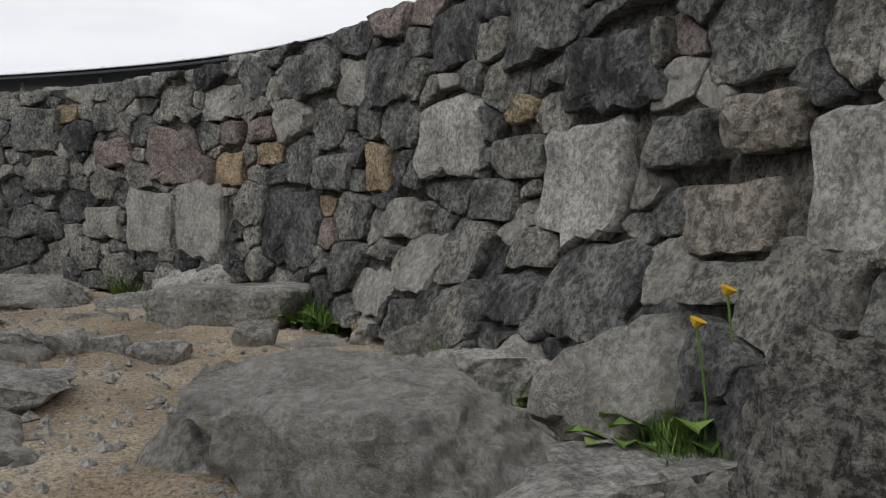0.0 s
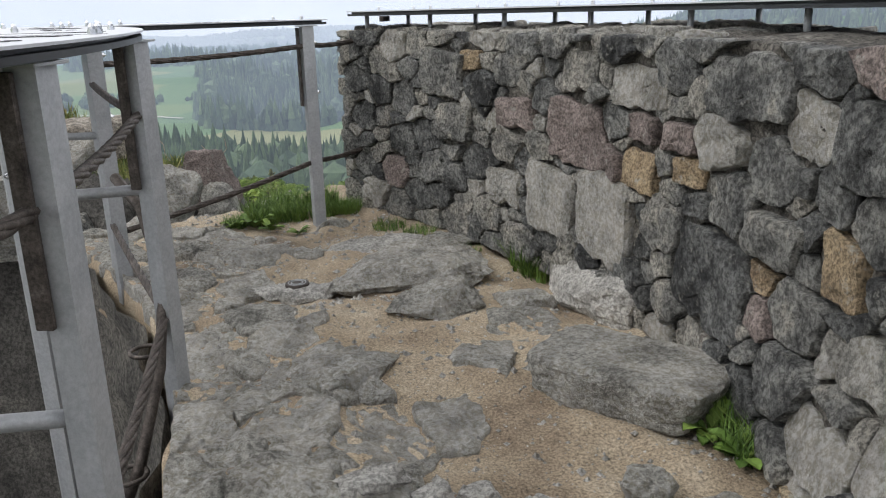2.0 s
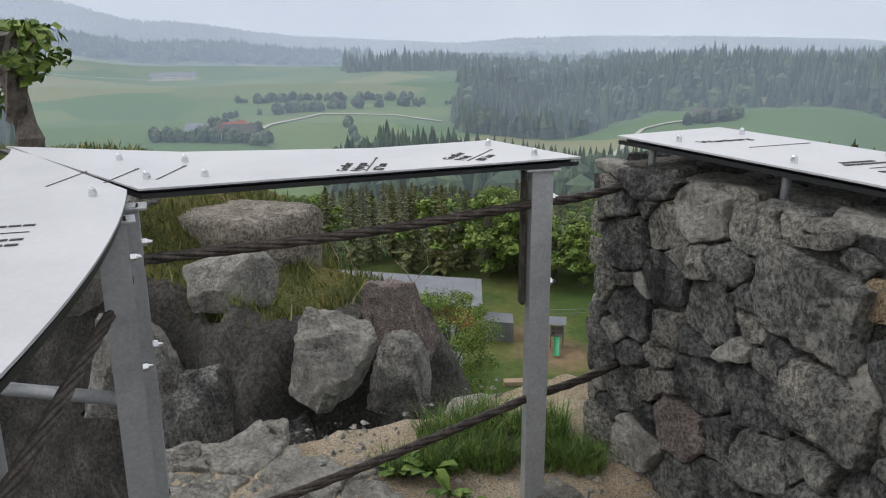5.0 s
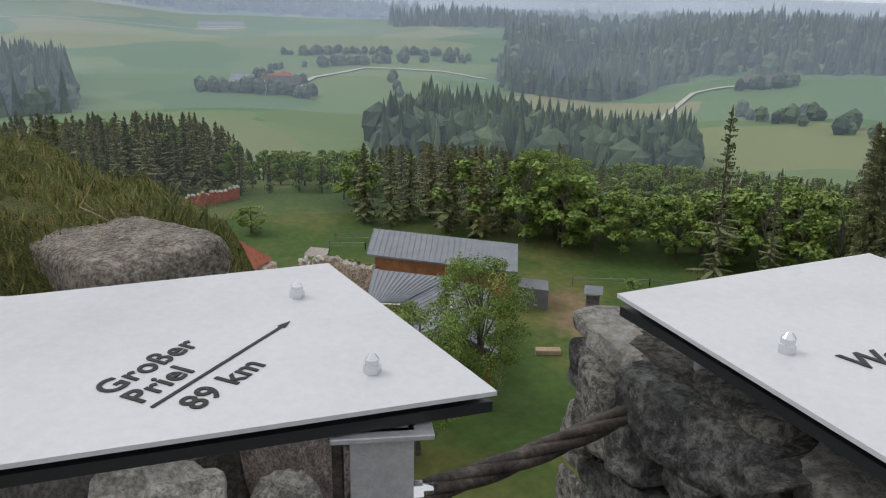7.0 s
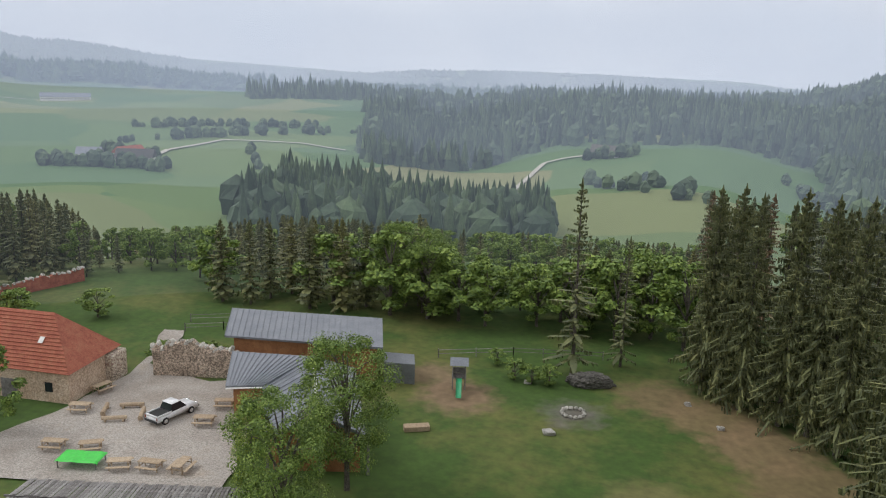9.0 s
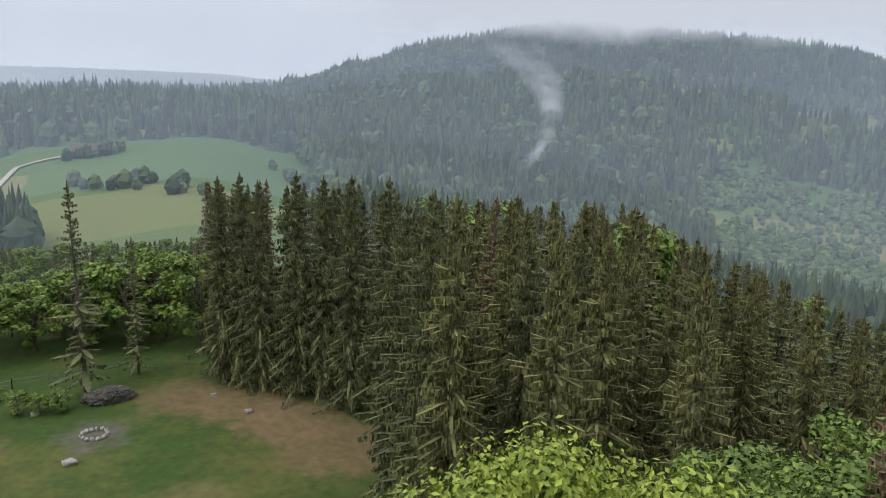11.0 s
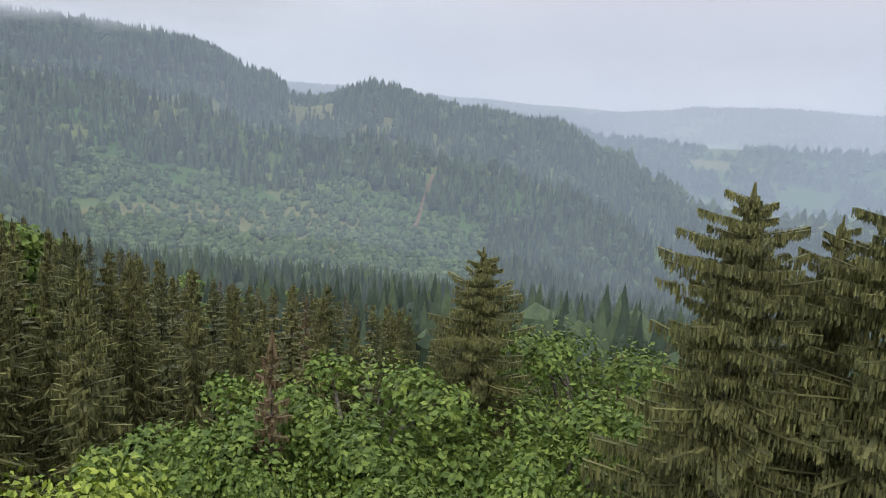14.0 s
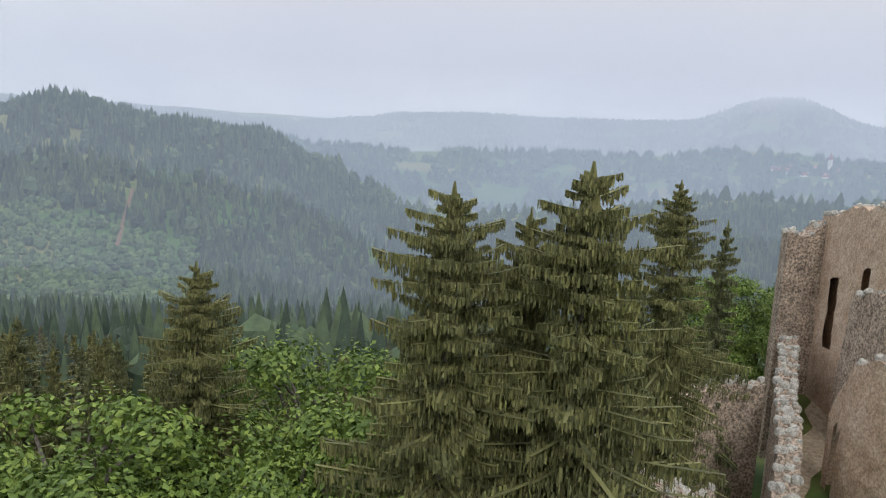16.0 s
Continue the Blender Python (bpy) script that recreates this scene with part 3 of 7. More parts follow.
def build_tower():
    tower = thing("tower", "round rubble stone keep with a hollow core", "tower", kind="structure", m=pose(0, 0, 0))
    # trodden floor on top of the ring
    nb, nr = 300, 70
    verts, faces = [], []
    for i in range(nb + 1):
        b = 46 + (175 - 46) * i / nb
        for k in range(nr + 1):
            p0 = on_ring(b, R_VOID + 0.03 * fbm((b * 0.2, 0, 0), 1.0, 3), CC)
            u = Vector((math.sin(radians(b)), math.cos(radians(b))))
            reach = 1.75
            p = p0 + u * reach * k / nr
            verts.append((p.x, p.y, walk_z(p.x, p.y) - (0.25 if k == 0 else 0)))
    for i in range(nb):
        for k in range(nr):
            a = i * (nr + 1) + k
            faces.append((a, a + 1, a + nr + 2, a + nr + 1))
    part("floor", mesh("floor", verts, faces, M_SAND, True), tower, "gritty ochre sand trodden flat")
    # outer and inner shells of the ring, rough masonry
    for name, c, r, b0, b1, z0, z1, mat, inward in (("outer_shell", C0, R_OUT, 0, 360, -34, -0.05, M_RUIN, False),
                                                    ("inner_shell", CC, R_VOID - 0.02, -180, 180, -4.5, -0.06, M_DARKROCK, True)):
        nb, nz = 220, (60 if not inward else 44)
        verts, faces = [], []
        for k in range(nz + 1):
            z = z0 + (z1 - z0) * k / nz
            for i in range(nb):
                b = b0 + 360 * i / nb
                rr = r + (0.09 if inward else 0.06) * fbm((math.sin(radians(b)) * r, math.cos(radians(b)) * r, z), 2.2, 4)
                top = z
                if inward and not 44 < (b % 360) < 175 and k > nz * 0.6:
                    top = z - 0.5 * (k / nz - 0.6) / 0.4
                if not inward and 8 < b < 45.5:
                    top = z - 2.2 * (k / nz) ** 8 * smooth01((b - 8) / 6)
                p = on_ring(b, rr, c)
                verts.append((p.x, p.y, top))
        for k in range(nz):
            for i in range(nb):
                j = (i + 1) % nb
                f = (k * nb + i, k * nb + j, (k + 1) * nb + j, (k + 1) * nb + i)
                faces.append(f if inward else f[::-1])
        if inward:
            faces = [f for f in faces if 42 < (f[0] % nb) * 360 / nb - 180 < 178]
        part(name, mesh(name, verts, faces, mat, True), tower)
    # bottom of the hollow
    bm = bmesh.new()
    bmesh.ops.create_grid(bm, x_segments=50, y_segments=50, size=4.3)
    for v in bm.verts:
        v.co = Vector((v.co.x + CC.x, v.co.y + CC.y, -2.6 + 0.5 * fbm(v.co, 0.9, 4)))
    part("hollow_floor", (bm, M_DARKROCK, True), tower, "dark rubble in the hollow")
    # broken top of the ring beyond the rail: a rock face towards the hollow, moss and turf on top
    nb, nr = 190, 60

    def broken(b, t):
        p = on_ring(b, BR - 0.05 + (5.75 - BR) * t, BC)
        crest = 0.02 + 0.30 * smooth01((20 - b) / 14) + 0.16 * smooth01((8 - b) / 16) - 3.4 * smooth01((b - 30) / 7)
        up = smooth01((t - 0.10) / 0.34)
        z = -2.2 + (crest + 2.2) * up ** 0.7 - 1.0 * smooth01((t - 0.72) / 0.25) * smooth01((b - 12) / 8)
        z += 0.22 * fbm((p.x, p.y, 0), 1.5, 5) * (1.2 - 0.7 * smooth01((t - 0.4) / 0.1)) + 0.05 * fbm((p.x, p.y, 4), 6, 4)
        return (p.x, p.y, z - (1.5 if t == 0 or t == 1 else 0))

    grid = [[broken(50 - 225 * i / nb, k / nr) for k in range(nr + 1)] for i in range(nb + 1)]
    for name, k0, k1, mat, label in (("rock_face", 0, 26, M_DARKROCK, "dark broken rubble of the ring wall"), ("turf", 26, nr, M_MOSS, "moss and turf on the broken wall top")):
        w = k1 - k0 + 1
        verts = [grid[i][k] for i in range(nb + 1) for k in range(k0, k1 + 1)]
        split = int(nb * (50 - 26) / 225) if name == "turf" else 0
        faces = [(i * w + k, (i + 1) * w + k, (i + 1) * w + k + 1, i * w + k + 1) for i in range(split, nb) for k in range(w - 1)]
        part(name, mesh(name, verts, faces, mat, True), tower, label)
        if split:
            faces = [(i * w + k, (i + 1) * w + k, (i + 1) * w + k + 1, i * w + k + 1) for i in range(split) for k in range(w - 1)]
            part("rock_slope", mesh("rock_slope", verts, faces, M_DARKROCK, False), tower, "broken rubble slope at the gap")
    return tower


tower = build_tower()


def wall_face(u, v, w):
    """u: metres along the inner face of the parapet from its end, v: height, w: out of the face."""
    foot = 0.14 * smooth01((0.42 - v) / 0.42) * smooth01((u - 2.6) / 1.2)
    p = on_ring(WALL_FROM + math.degrees(u / R_IN), R_IN - w - foot)
    return (p.x, p.y, v)


def build_parapet():
    parapet = thing("parapet_wall", "curved rubble stone parapet with recessed mortar joints", "wall", kind="structure", m=pose(0, 0, 0))
    length = radians(WALL_TO - WALL_FROM) * R_IN
    top = lambda u: 1.0 + 0.02 * fbm((u, 0, 0), 2.0, 2)
    # mortar core
    nu, nv = 520, 56
    section = [(0.0, 1.0 * k / nv) for k in range(nv + 1)] + [(-0.2, 1.0), (-0.45, 1.0), (-0.70, 0.98), (-0.72, 0.5), (-0.72, -0.4)]
    verts, faces = [], []
    for i in range(nu + 1):
        u = length * i / nu
        for w, v in section:
            dent = 0.012 * fbm((u, v, 0), 9, 4) + 0.010 * fbm((u, v, 7), 32, 3) - 0.010
            p = wall_face(u, v, 0)
            q = on_ring(WALL_FROM + math.degrees(u / R_IN), R_IN - w - dent) if w < 0 else None
            if q is not None:
                verts.append((q.x, q.y, v * top(u) + (0.02 * fbm((u, w, 2), 8, 3) if v > 0.9 else 0)))
            else:
                p = wall_face(u, v, dent)
                verts.append((p[0], p[1], v * top(u) - 0.01))
    m = len(section)
    for i in range(nu):
        for k in range(m - 1):
            a = i * m + k
            faces.append((a, a + m, a + m + 1, a + 1))
    faces.append(tuple(range(m)))
    faces.append(tuple(nu * m + k for k in range(m))[::-1])
    part("mortar_core", mesh("mortar_core", verts, faces, M_MORTAR, True), parapet, "crumbling grey-brown lime mortar")

    # stones of the inner face: known big ones, then filling
    rnd = random.Random(11)

    # along the wall, height, half width, half height, kind
    big = [(3.81, 0.58, 0.17, 0.115, "pale"), (2.37, 0.56, 0.12, 0.07, "ochre"), (2.67, 0.60, 0.09, 0.045, "ochre"), (1.96, 0.63, 0.19, 0.125, "pink"), (1.79, 0.34, 0.16, 0.14, "flat"),
           (2.17, 0.34, 0.17, 0.16, "flat"), (2.84, 0.31, 0.21, 0.14, ""), (3.40, 0.51, 0.08, 0.09, "ochre"), (3.50, 0.13, 0.15, 0.07, "flat"), (3.76, 0.22, 0.11, 0.08, "flat"),
           (3.11, 0.51, 0.13, 0.06, ""), (2.96, 0.88, 0.20, 0.09, "dark"), (2.34, 0.83, 0.19, 0.065, ""), (1.97, 0.87, 0.12, 0.08, ""), (0.90, 0.80, 0.18, 0.11, ""), (0.99, 0.57, 0.16, 0.09, ""),
           (1.51, 0.66, 0.15, 0.07, ""), (3.83, 0.85, 0.14, 0.08, "dark"), (4.15, 0.50, 0.13, 0.05, "dark"), (3.60, 0.35, 0.12, 0.06, "flat"), (2.61, 0.70, 0.10, 0.05, "pink"), (2.39, 0.70, 0.09, 0.05, "pink"),
           (3.46, 0.80, 0.13, 0.09, ""), (1.43, 0.33, 0.13, 0.08, ""), (1.13, 0.87, 0.08, 0.05, "ochre"), (5.10, 0.40, 0.09, 0.10, "pale"), (4.93, 0.50, 0.10, 0.05, "warm"), (4.42, 0.43, 0.15, 0.12, "pale"),
           (4.50, 0.65, 0.17, 0.08, "dark"), (4.54, 0.21, 0.16, 0.10, ""), (4.86, 0.35, 0.12, 0.06, "warm"), (4.88, 0.25, 0.09, 0.035, ""), (4.26, 0.17, 0.12, 0.05, ""), (4.72, 0.49, 0.10, 0.05, "dark"),
           (4.92, 0.64, 0.13, 0.07, "dark"), (4.24, 0.82, 0.15, 0.09, "dark"), (4.62, 0.84, 0.18, 0.09, "dark"), (5.02, 0.84, 0.17, 0.09, "dark"), (4.04, 0.40, 0.10, 0.05, "dark"), (5.3, 0.62, 0.15, 0.1, "pale")]
    seeds, kinds, radii = [], [], []
    for u, v, hu, hv, kind in big:
        seeds.append((u, v)), kinds.append(kind), radii.append(math.sqrt(hu * hv * 1.3) * 1.12)
    for r in (0.115, 0.10, 0.085, 0.07, 0.055, 0.043, 0.034):
        for _ in range(900 if r > 0.05 else 2600):
            u, v = rnd.uniform(-0.02, length), rnd.uniform(0.0, 1.02)
            if all(math.hypot(u - a, (v - b) * 1.35) > (r + q) * rnd.uniform(0.8, 1.02) for (a, b), q in zip(seeds, radii)):
                seeds.append((u, v)), kinds.append(""), radii.append(r)
    polys = cells(seeds, (0.0, 0.0, length, 1.0), 1.35, radii)
    made = 0
    for i, (poly, kind) in enumerate(zip(polys, kinds)):
        if i < len(big):
            u, v, hu, hv, _ = big[i]
            j = [rnd.uniform(-0.14, 0.14) for _ in range(10)]
            poly = [Vector((u + hu * (a + j[k]), v + hv * (b + j[k + 5]))) for k, (a, b) in enumerate(((-1, -1), (0.1, -1.06), (1, -1), (1, 1), (-1, 1)))]
        if not poly:
            continue
        mat = {"pale": M_PALE, "ochre": M_OCHRE, "pink": M_PINK, "flat": M_ROCK, "dark": M_STONE, "warm": M_WARMROCK}.get(kind) or (M_PINK if rnd.random() < 0.04 else M_OCHRE if rnd.random() < 0.012 else M_ROCK if rnd.random() < 0.13 else M_STONE)
        me = stone_mesh("stone", poly, wall_face, 0.004 if rnd.random() < 0.8 else 0.009, rnd.uniform(0.008, 0.04), mat, i * 0.731, 0.5 if kind in ("pale", "flat") else 1.25)
        if me:
            part("stone", me, parapet)
            made += 1
    # the broken end of the parapet at the gap
    end_in, end_out = on_ring(WALL_FROM, R_IN), on_ring(WALL_FROM, R_IN + 0.72)
    along = Vector((math.cos(radians(WALL_FROM)), -math.sin(radians(WALL_FROM))))

    def end_face(u, v, w):
        p = end_in + (end_out - end_in).normalized() * u - along * (w + 0.02)
        return (p.x, p.y, v)

    seeds = []
    for _ in range(1500):
        u, v = rnd.uniform(0, 0.72), rnd.uniform(-0.25, 1.02)
        r = rnd.choice((0.06, 0.08, 0.10))
        if all(math.hypot(u - a, (v - b) * 1.5) > r * 1.3 for a, b in seeds):
            seeds.append((u, v))
    for i, poly in enumerate(cells(seeds, (0, -0.25, 0.72, 1.0), 1.5)):
        me = poly and stone_mesh("stone", poly, end_face, 0.010, rnd.uniform(0.02, 0.06), M_STONE if rnd.random() < 0.7 else M_ROCK, i * 1.37 + 40, 1.3)
        if me:
            part("stone", me, parapet)

    # rough stones bedded on the crown
    def crown(u, v, w):
        p = on_ring(WALL_FROM + math.degrees(u / R_IN), R_IN + v)
        return (p.x, p.y, 0.985 + w)

    seeds = []
    for _ in range(2500):
        u, v = rnd.uniform(0, 2.6), rnd.uniform(0, 0.72)
        if all(math.hypot(u - a, v - b) > 0.13 for a, b in seeds):
            seeds.append((u, v))
    for i, poly in enumerate(cells(seeds, (0, 0, 2.6, 0.72))):
        me = poly and stone_mesh("stone", poly, crown, 0.012, rnd.uniform(0.015, 0.04), M_ROCK if rnd.random() < 0.6 else M_STONE, i * 0.77 + 90, 0.9)
        if me:
            part("stone", me, parapet)


build_parapet()

# ---- bedrock slabs set in the floor along the hollow ----
def build_bedrock():
    bedrock = thing("bedrock_paving", "layered light grey bedrock breaking through the sandy floor", "rock", kind="structure", m=pose(0, 0, 0))
    rnd = random.Random(5)

    def lay(u, v, w):
        p = on_ring(44 + math.degrees(u / 5.0), R_VOID + 0.02 + v, CC)
        return (p.x, p.y, walk_z(p.x, p.y) + w - 0.004)

    seeds = []
    radii = []
    for r in (0.17, 0.13, 0.09, 0.06, 0.04):
        for _ in range(900):
            u, v = rnd.uniform(0, 4.6), rnd.uniform(0, 1.35)
            if all(math.hypot((u - a), (v - b) * 1.2) > (r + q) * rnd.uniform(0.72, 1.0) for (a, b), q in zip(seeds, radii)):
                seeds.append((u, v)), radii.append(r)
    for i, poly in enumerate(cells(seeds, (0, 0, 4.6, 1.35), 1.2, radii)):
        if not poly:
            continue
        u, v = seeds[i]
        edge = 0.62 + 0.30 * fbm((u, 0, 1), 1.4, 3) - 0.30 * smooth01((u - 3.2) / 1.0)
        if v > edge and rnd.random() > 0.12:
            continue
        me = stone_mesh("stone", poly, lay, rnd.uniform(0.0, 0.004), rnd.uniform(0.004, 0.026), M_ROCK, i * 0.613 + 200, 1.8)
        if me:
            part("stone", me, bedrock)


build_bedrock()

# ---- loose and half-buried rocks on the walkway: place, size, turn ----
ROCKS = [
    (1.26, 1.44, 0.54, 0.34, 0.13, -42, True, "block", "grey granite block with a flat top sunk in the sand"),
    (1.33, 2.22, 0.60, 0.28, 0.20, -66, True, "footing", "long tilted footing stone at the wall's base"),
    (0.56, 2.62, 0.66, 0.46, 0.12, 20, True, "slab", "broad pale rock slab rising from the sand"),
    (0.70, 2.20, 0.38, 0.26, 0.13, 10, False, "lump", "rough broken rock lump in the sand"),
    (1.04, 2.24, 0.26, 0.2, 0.09, -30, False, "lump", "rough broken rock lump in the sand"),
    (0.42, 3.02, 0.44, 0.30, 0.05, 15, True, "slab", "flat pale slab flush with the sand"),
    (0.74, 3.15, 0.3, 0.2, 0.05, -30, True, "slab", "flat pale slab flush with the sand"),
    (1.03, 0.33, 0.42, 0.26, 0.08, 12, True, "slab", "pale flat slab with a sharp broken edge"),
    (1.03, -0.34, 0.60, 0.50, 0.17, -25, False, "boulder", "large pale rounded boulder half buried in sand"),
    (0.81, -0.16, 0.24, 0.22, 0.09, 40, False, "boulder", "angular grey boulder lying on the sand"),
    (0.98, 0.12, 0.40, 0.24, 0.06, 35, True, "slab", "pale flat slab with a sharp broken edge"),
    (1.37, -0.06, 0.26, 0.22, 0.13, 10, True, "boulder", "squarish grey stone at the foot of the wall"),
    (1.47, -0.36, 0.30, 0.28, 0.24, 0, False, "boulder", "upright grey stone leaning on the wall"),
    (1.28, -0.56, 0.5, 0.26, 0.07, 0, True, "slab", "flat brown slab at the foot of the wall"),
    (1.43, 0.36, 0.17, 0.15, 0.15, 30, False, "boulder", "small upright stone by the wall's foot"),
    (1.54, 0.58, 0.18, 0.16, 0.14, 50, False, "boulder", "small rounded stone by the wall's foot"),
    (1.50, 0.10, 0.26, 0.2, 0.10, 40, True, "boulder", "flat-topped grey stone by the wall's foot"),
    (1.52, 0.84, 0.2, 0.14, 0.10, 80, False, "boulder", "small rounded stone by the wall's foot"),
    (1.34, 0.84, 0.22, 0.13, 0.06, -20, False, "boulder", "small flat-topped stone on the sand"),
    (1.18, 0.92, 0.13, 0.11, 0.08, 10, False, "boulder", "small pale stone beside the granite block"),
    (1.55, 1.78, 0.3, 0.16, 0.12, 70, False, "boulder", "low stone under the wall"),
    (0.40, 0.45, 0.46, 0.24, 0.06, 0, True, "slab", "flat pale slab flush with the sand"),
    (0.42, 1.62, 0.34, 0.26, 0.07, 30, False, "lump", "crumbly rock patch in the sand"),
    (0.84, 1.72, 0.30, 0.2, 0.06, 80, False, "lump", "crumbly rock patch in the sand"),
]
for i, (x, y, sx, sy, sz, turn, flat, kind, label) in enumerate(ROCKS):
    mat = M_PALE if flat and i % 2 else M_ROCK
    shape = block(300 + i, sx, sy, sz * 1.1) if kind == "block" else boulder(300 + i, sx * 1.12, sy * 1.12, sz * 1.1, 13, 0.07, 5 if sx > 0.5 else 4, flat)
    rock = part("rock", (shape, mat, False), m=pose(x, y, walk_z(x, y) - 0.03, 0, 0, turn))
    tagged(rock, label, "rock", "rocks on the walkway")


# ---- trees ----
def spruce_meshes(seed, h, spread, droop, mat, dens=1.0, dead=0.0, twigs=3, plate=1.0, size=1.0, power=0.6, fan=0.22, jitter=0.55, slim=1.0):
    """Trunk and crown of a spruce: whorls of drooping boughs hung with twigs."""
    rnd = random.Random(seed)
    trunk = tube([(0, 0, -1), (0.05, 0, h * 0.3), (0, 0.05, h * 0.7), (0, 0, h)], 0.011 * h + 0.05, 7, 0.02)
    V, F = [], []

    def quad(a, b, c, d):
        n = len(V)
        V.extend((a, b, c, d))
        F.append((n, n + 1, n + 2, n + 3))

    z = h * 0.10
    while z < h * 0.995:
        t = (z / h)
        reach = spread * (1 - t) ** power * (0.85 + 0.15 * math.sin(t * 23 + seed)) + 0.12
        count = max(4, int((4 + 4 * (1 - t)) * dens))
        phase = rnd.uniform(0, 6.28)
        for k in range(count):
            if rnd.random() < dead:
                continue
            a = phase + 6.283 * k / count + rnd.uniform(-0.3, 0.3)
            L = reach * rnd.uniform(0.6, 1.1) * (0.95 + 0.45 * fbm((math.cos(a), math.sin(a), z * 0.22 + seed), 1.2, 2))
            out = Vector((math.cos(a), math.sin(a), 0))
            side = Vector((-out.y, out.x, 0))
            base = Vector((0, 0, z + rnd.uniform(-jitter, jitter) * min(1.0, 6 * (1 - t) + 0.2)))
            steps = 3
            lift = 0.28 * t * L - droop * L * 0.28 * (1 - t) * rnd.uniform(0.4, 1.5)
            prev, pw = base, 0.05 * L
            for s in range(1, steps + 1):
                q = s / steps
                p = base + out * L * q + Vector((0, 0, lift * q - droop * 0.22 * L * q * q * (1.15 - t) + 0.10 * L * max(0, q - 0.7)))
                w = L * (0.10, 0.11, 0.03)[s - 1] * plate + 0.04
                quad(prev - side * pw, prev + side * pw, p + side * w + Vector((0, 0, -0.12 * w)), p - side * w + Vector((0, 0, -0.12 * w)))
                # hanging twigs along both edges
                for sg in (-1, 1):
                    for _ in range(twigs):
                        f = rnd.random()
                        o = prev.lerp(p, f) + side * sg * rnd.uniform(0.0, fan) * L * (1.15 - (s - 1 + f) / steps)
                        dz = rnd.uniform(0.3, 1.0) * (0.22 + 0.09 * L) * (0.5 + droop) * size
                        wd = rnd.uniform(0.06, 0.2) * (0.5 + 0.2 * L) * size * slim
                        dirn = (out * rnd.uniform(-0.2, 1) + side * sg * rnd.uniform(0.1, 1)).normalized()
                        quad(o, o + dirn * wd, o + dirn * wd * 0.8 + Vector((0, 0, -dz)), o + Vector((rnd.uniform(-.05, .05), rnd.uniform(-.05, .05), -dz * 0.8)))
                prev, pw = p, w
        z += (0.34 + 0.010 * h) / dens * (1.12 - 0.55 * t)
    tip = Vector((0, 0, h + 0.5))
    for k in range(4):
        a = k * 1.57
        o = Vector((math.cos(a), math.sin(a), 0))
        quad(tip, tip + o * 0.03, Vector((0, 0, h - 0.8)) + o * 0.28, Vector((0, 0, h - 0.9)))
    data = bpy.data.meshes.new("trunk")
    trunk.to_mesh(data)
    trunk.free()
    data.materials.append(M_BARK)
    return data, mesh("crown", V, F, mat)


def leafy_meshes(seed, h, spread, mat, leaves=5200, leaf=0.28, low=0.22, lobes=26):
    """Trunk with limbs, and a crown of leaf clusters over uneven lobes, with gaps."""
    rnd = random.Random(seed)
    bm = tube([(0, 0, -1), (0.1, 0, h * 0.2), (-0.05, 0.1, h * 0.45), (0, 0, h * 0.8)], 0.018 * h + 0.08, 7, 0.05)
    balls = []
    for i in range(lobes):
        a, t = rnd.uniform(0, 6.28), rnd.uniform(low, 0.93)
        rr = spread * math.sin(math.pi * min(1, (t - low * 0.6) / (1.05 - low * 0.6))) ** 0.6
        d = rr * rnd.uniform(0.45, 1.0)
        c = Vector((math.cos(a) * d, math.sin(a) * d, h * t))
        balls.append((c, spread * rnd.uniform(0.15, 0.33)))
        if i % 2 == 0:
            limb = tube([(0, 0, h * max(0.15, t - 0.3)), c * 0.5 + Vector((0, 0, h * (t - 0.12) * 0.5)), c], 0.05 + 0.004 * h, 5, 0.015)
            data = bpy.data.meshes.new("limb")
            limb.to_mesh(data)
            limb.free()
            bm.from_mesh(data)
            bpy.data.meshes.remove(data)
    V, F = [], []
    for _ in range(leaves):
        c, r = balls[rnd.randrange(len(balls))]
        d = Vector((rnd.gauss(0, 1), rnd.gauss(0, 1), rnd.gauss(0.25, 0.9))).normalized()
        p = c + Vector((d.x, d.y, d.z * 0.8)) * r * rnd.uniform(0.6, 1.12)
        nrm = (d + Vector((rnd.gauss(0, .5), rnd.gauss(0, .5), rnd.gauss(.3, .5)))).normalized()
        q = nrm.to_track_quat("Z", "Y")
        s = leaf * rnd.uniform(0.55, 1.25)
        n = len(V)
        spin = rnd.uniform(0, 6.28)
        for k in range(4):
            a = spin + k * 1.5708
            f = s * (1.1, 0.55, 0.95, 0.65)[k]
            V.append(p + q @ Vector((math.cos(a) * f, math.sin(a) * f, -0.25 * f)))
        F.append((n, n + 1, n + 2, n + 3))
    data = bpy.data.meshes.new("trunk")
    bm.to_mesh(data)
    bm.free()
    data.materials.append(M_BARK)
    return data, mesh("crown", V, F, mat)


def tree_thing(kind, meshes, label, group, m):
    t = thing(kind, label, "tree", group, m=m)
    part("trunk", meshes[0], t)
    part("crown", meshes[1], t)
    return t


def standing(x, y, scale=1.0, turn=0.0, lean=0.0, dz=0.0):
    return Matrix.Translation((x, y, ground(x, y) + dz)) @ pose(0, 0, 0, lean, 0, turn) @ Matrix.Diagonal((scale, scale, scale, 1))


def place_copy(src, x, y, height, own, turn, lean=0.0, wide=1.0, z=None):
    """Copy a tree of its own height to a place, scaled to a height."""
    s = height / own
    c = copy_thing(src, pose(x, y, (ground(x, y) if z is None else z), lean, 0, turn))
    c.scale = (s * wide, s * wide, s)
    return c


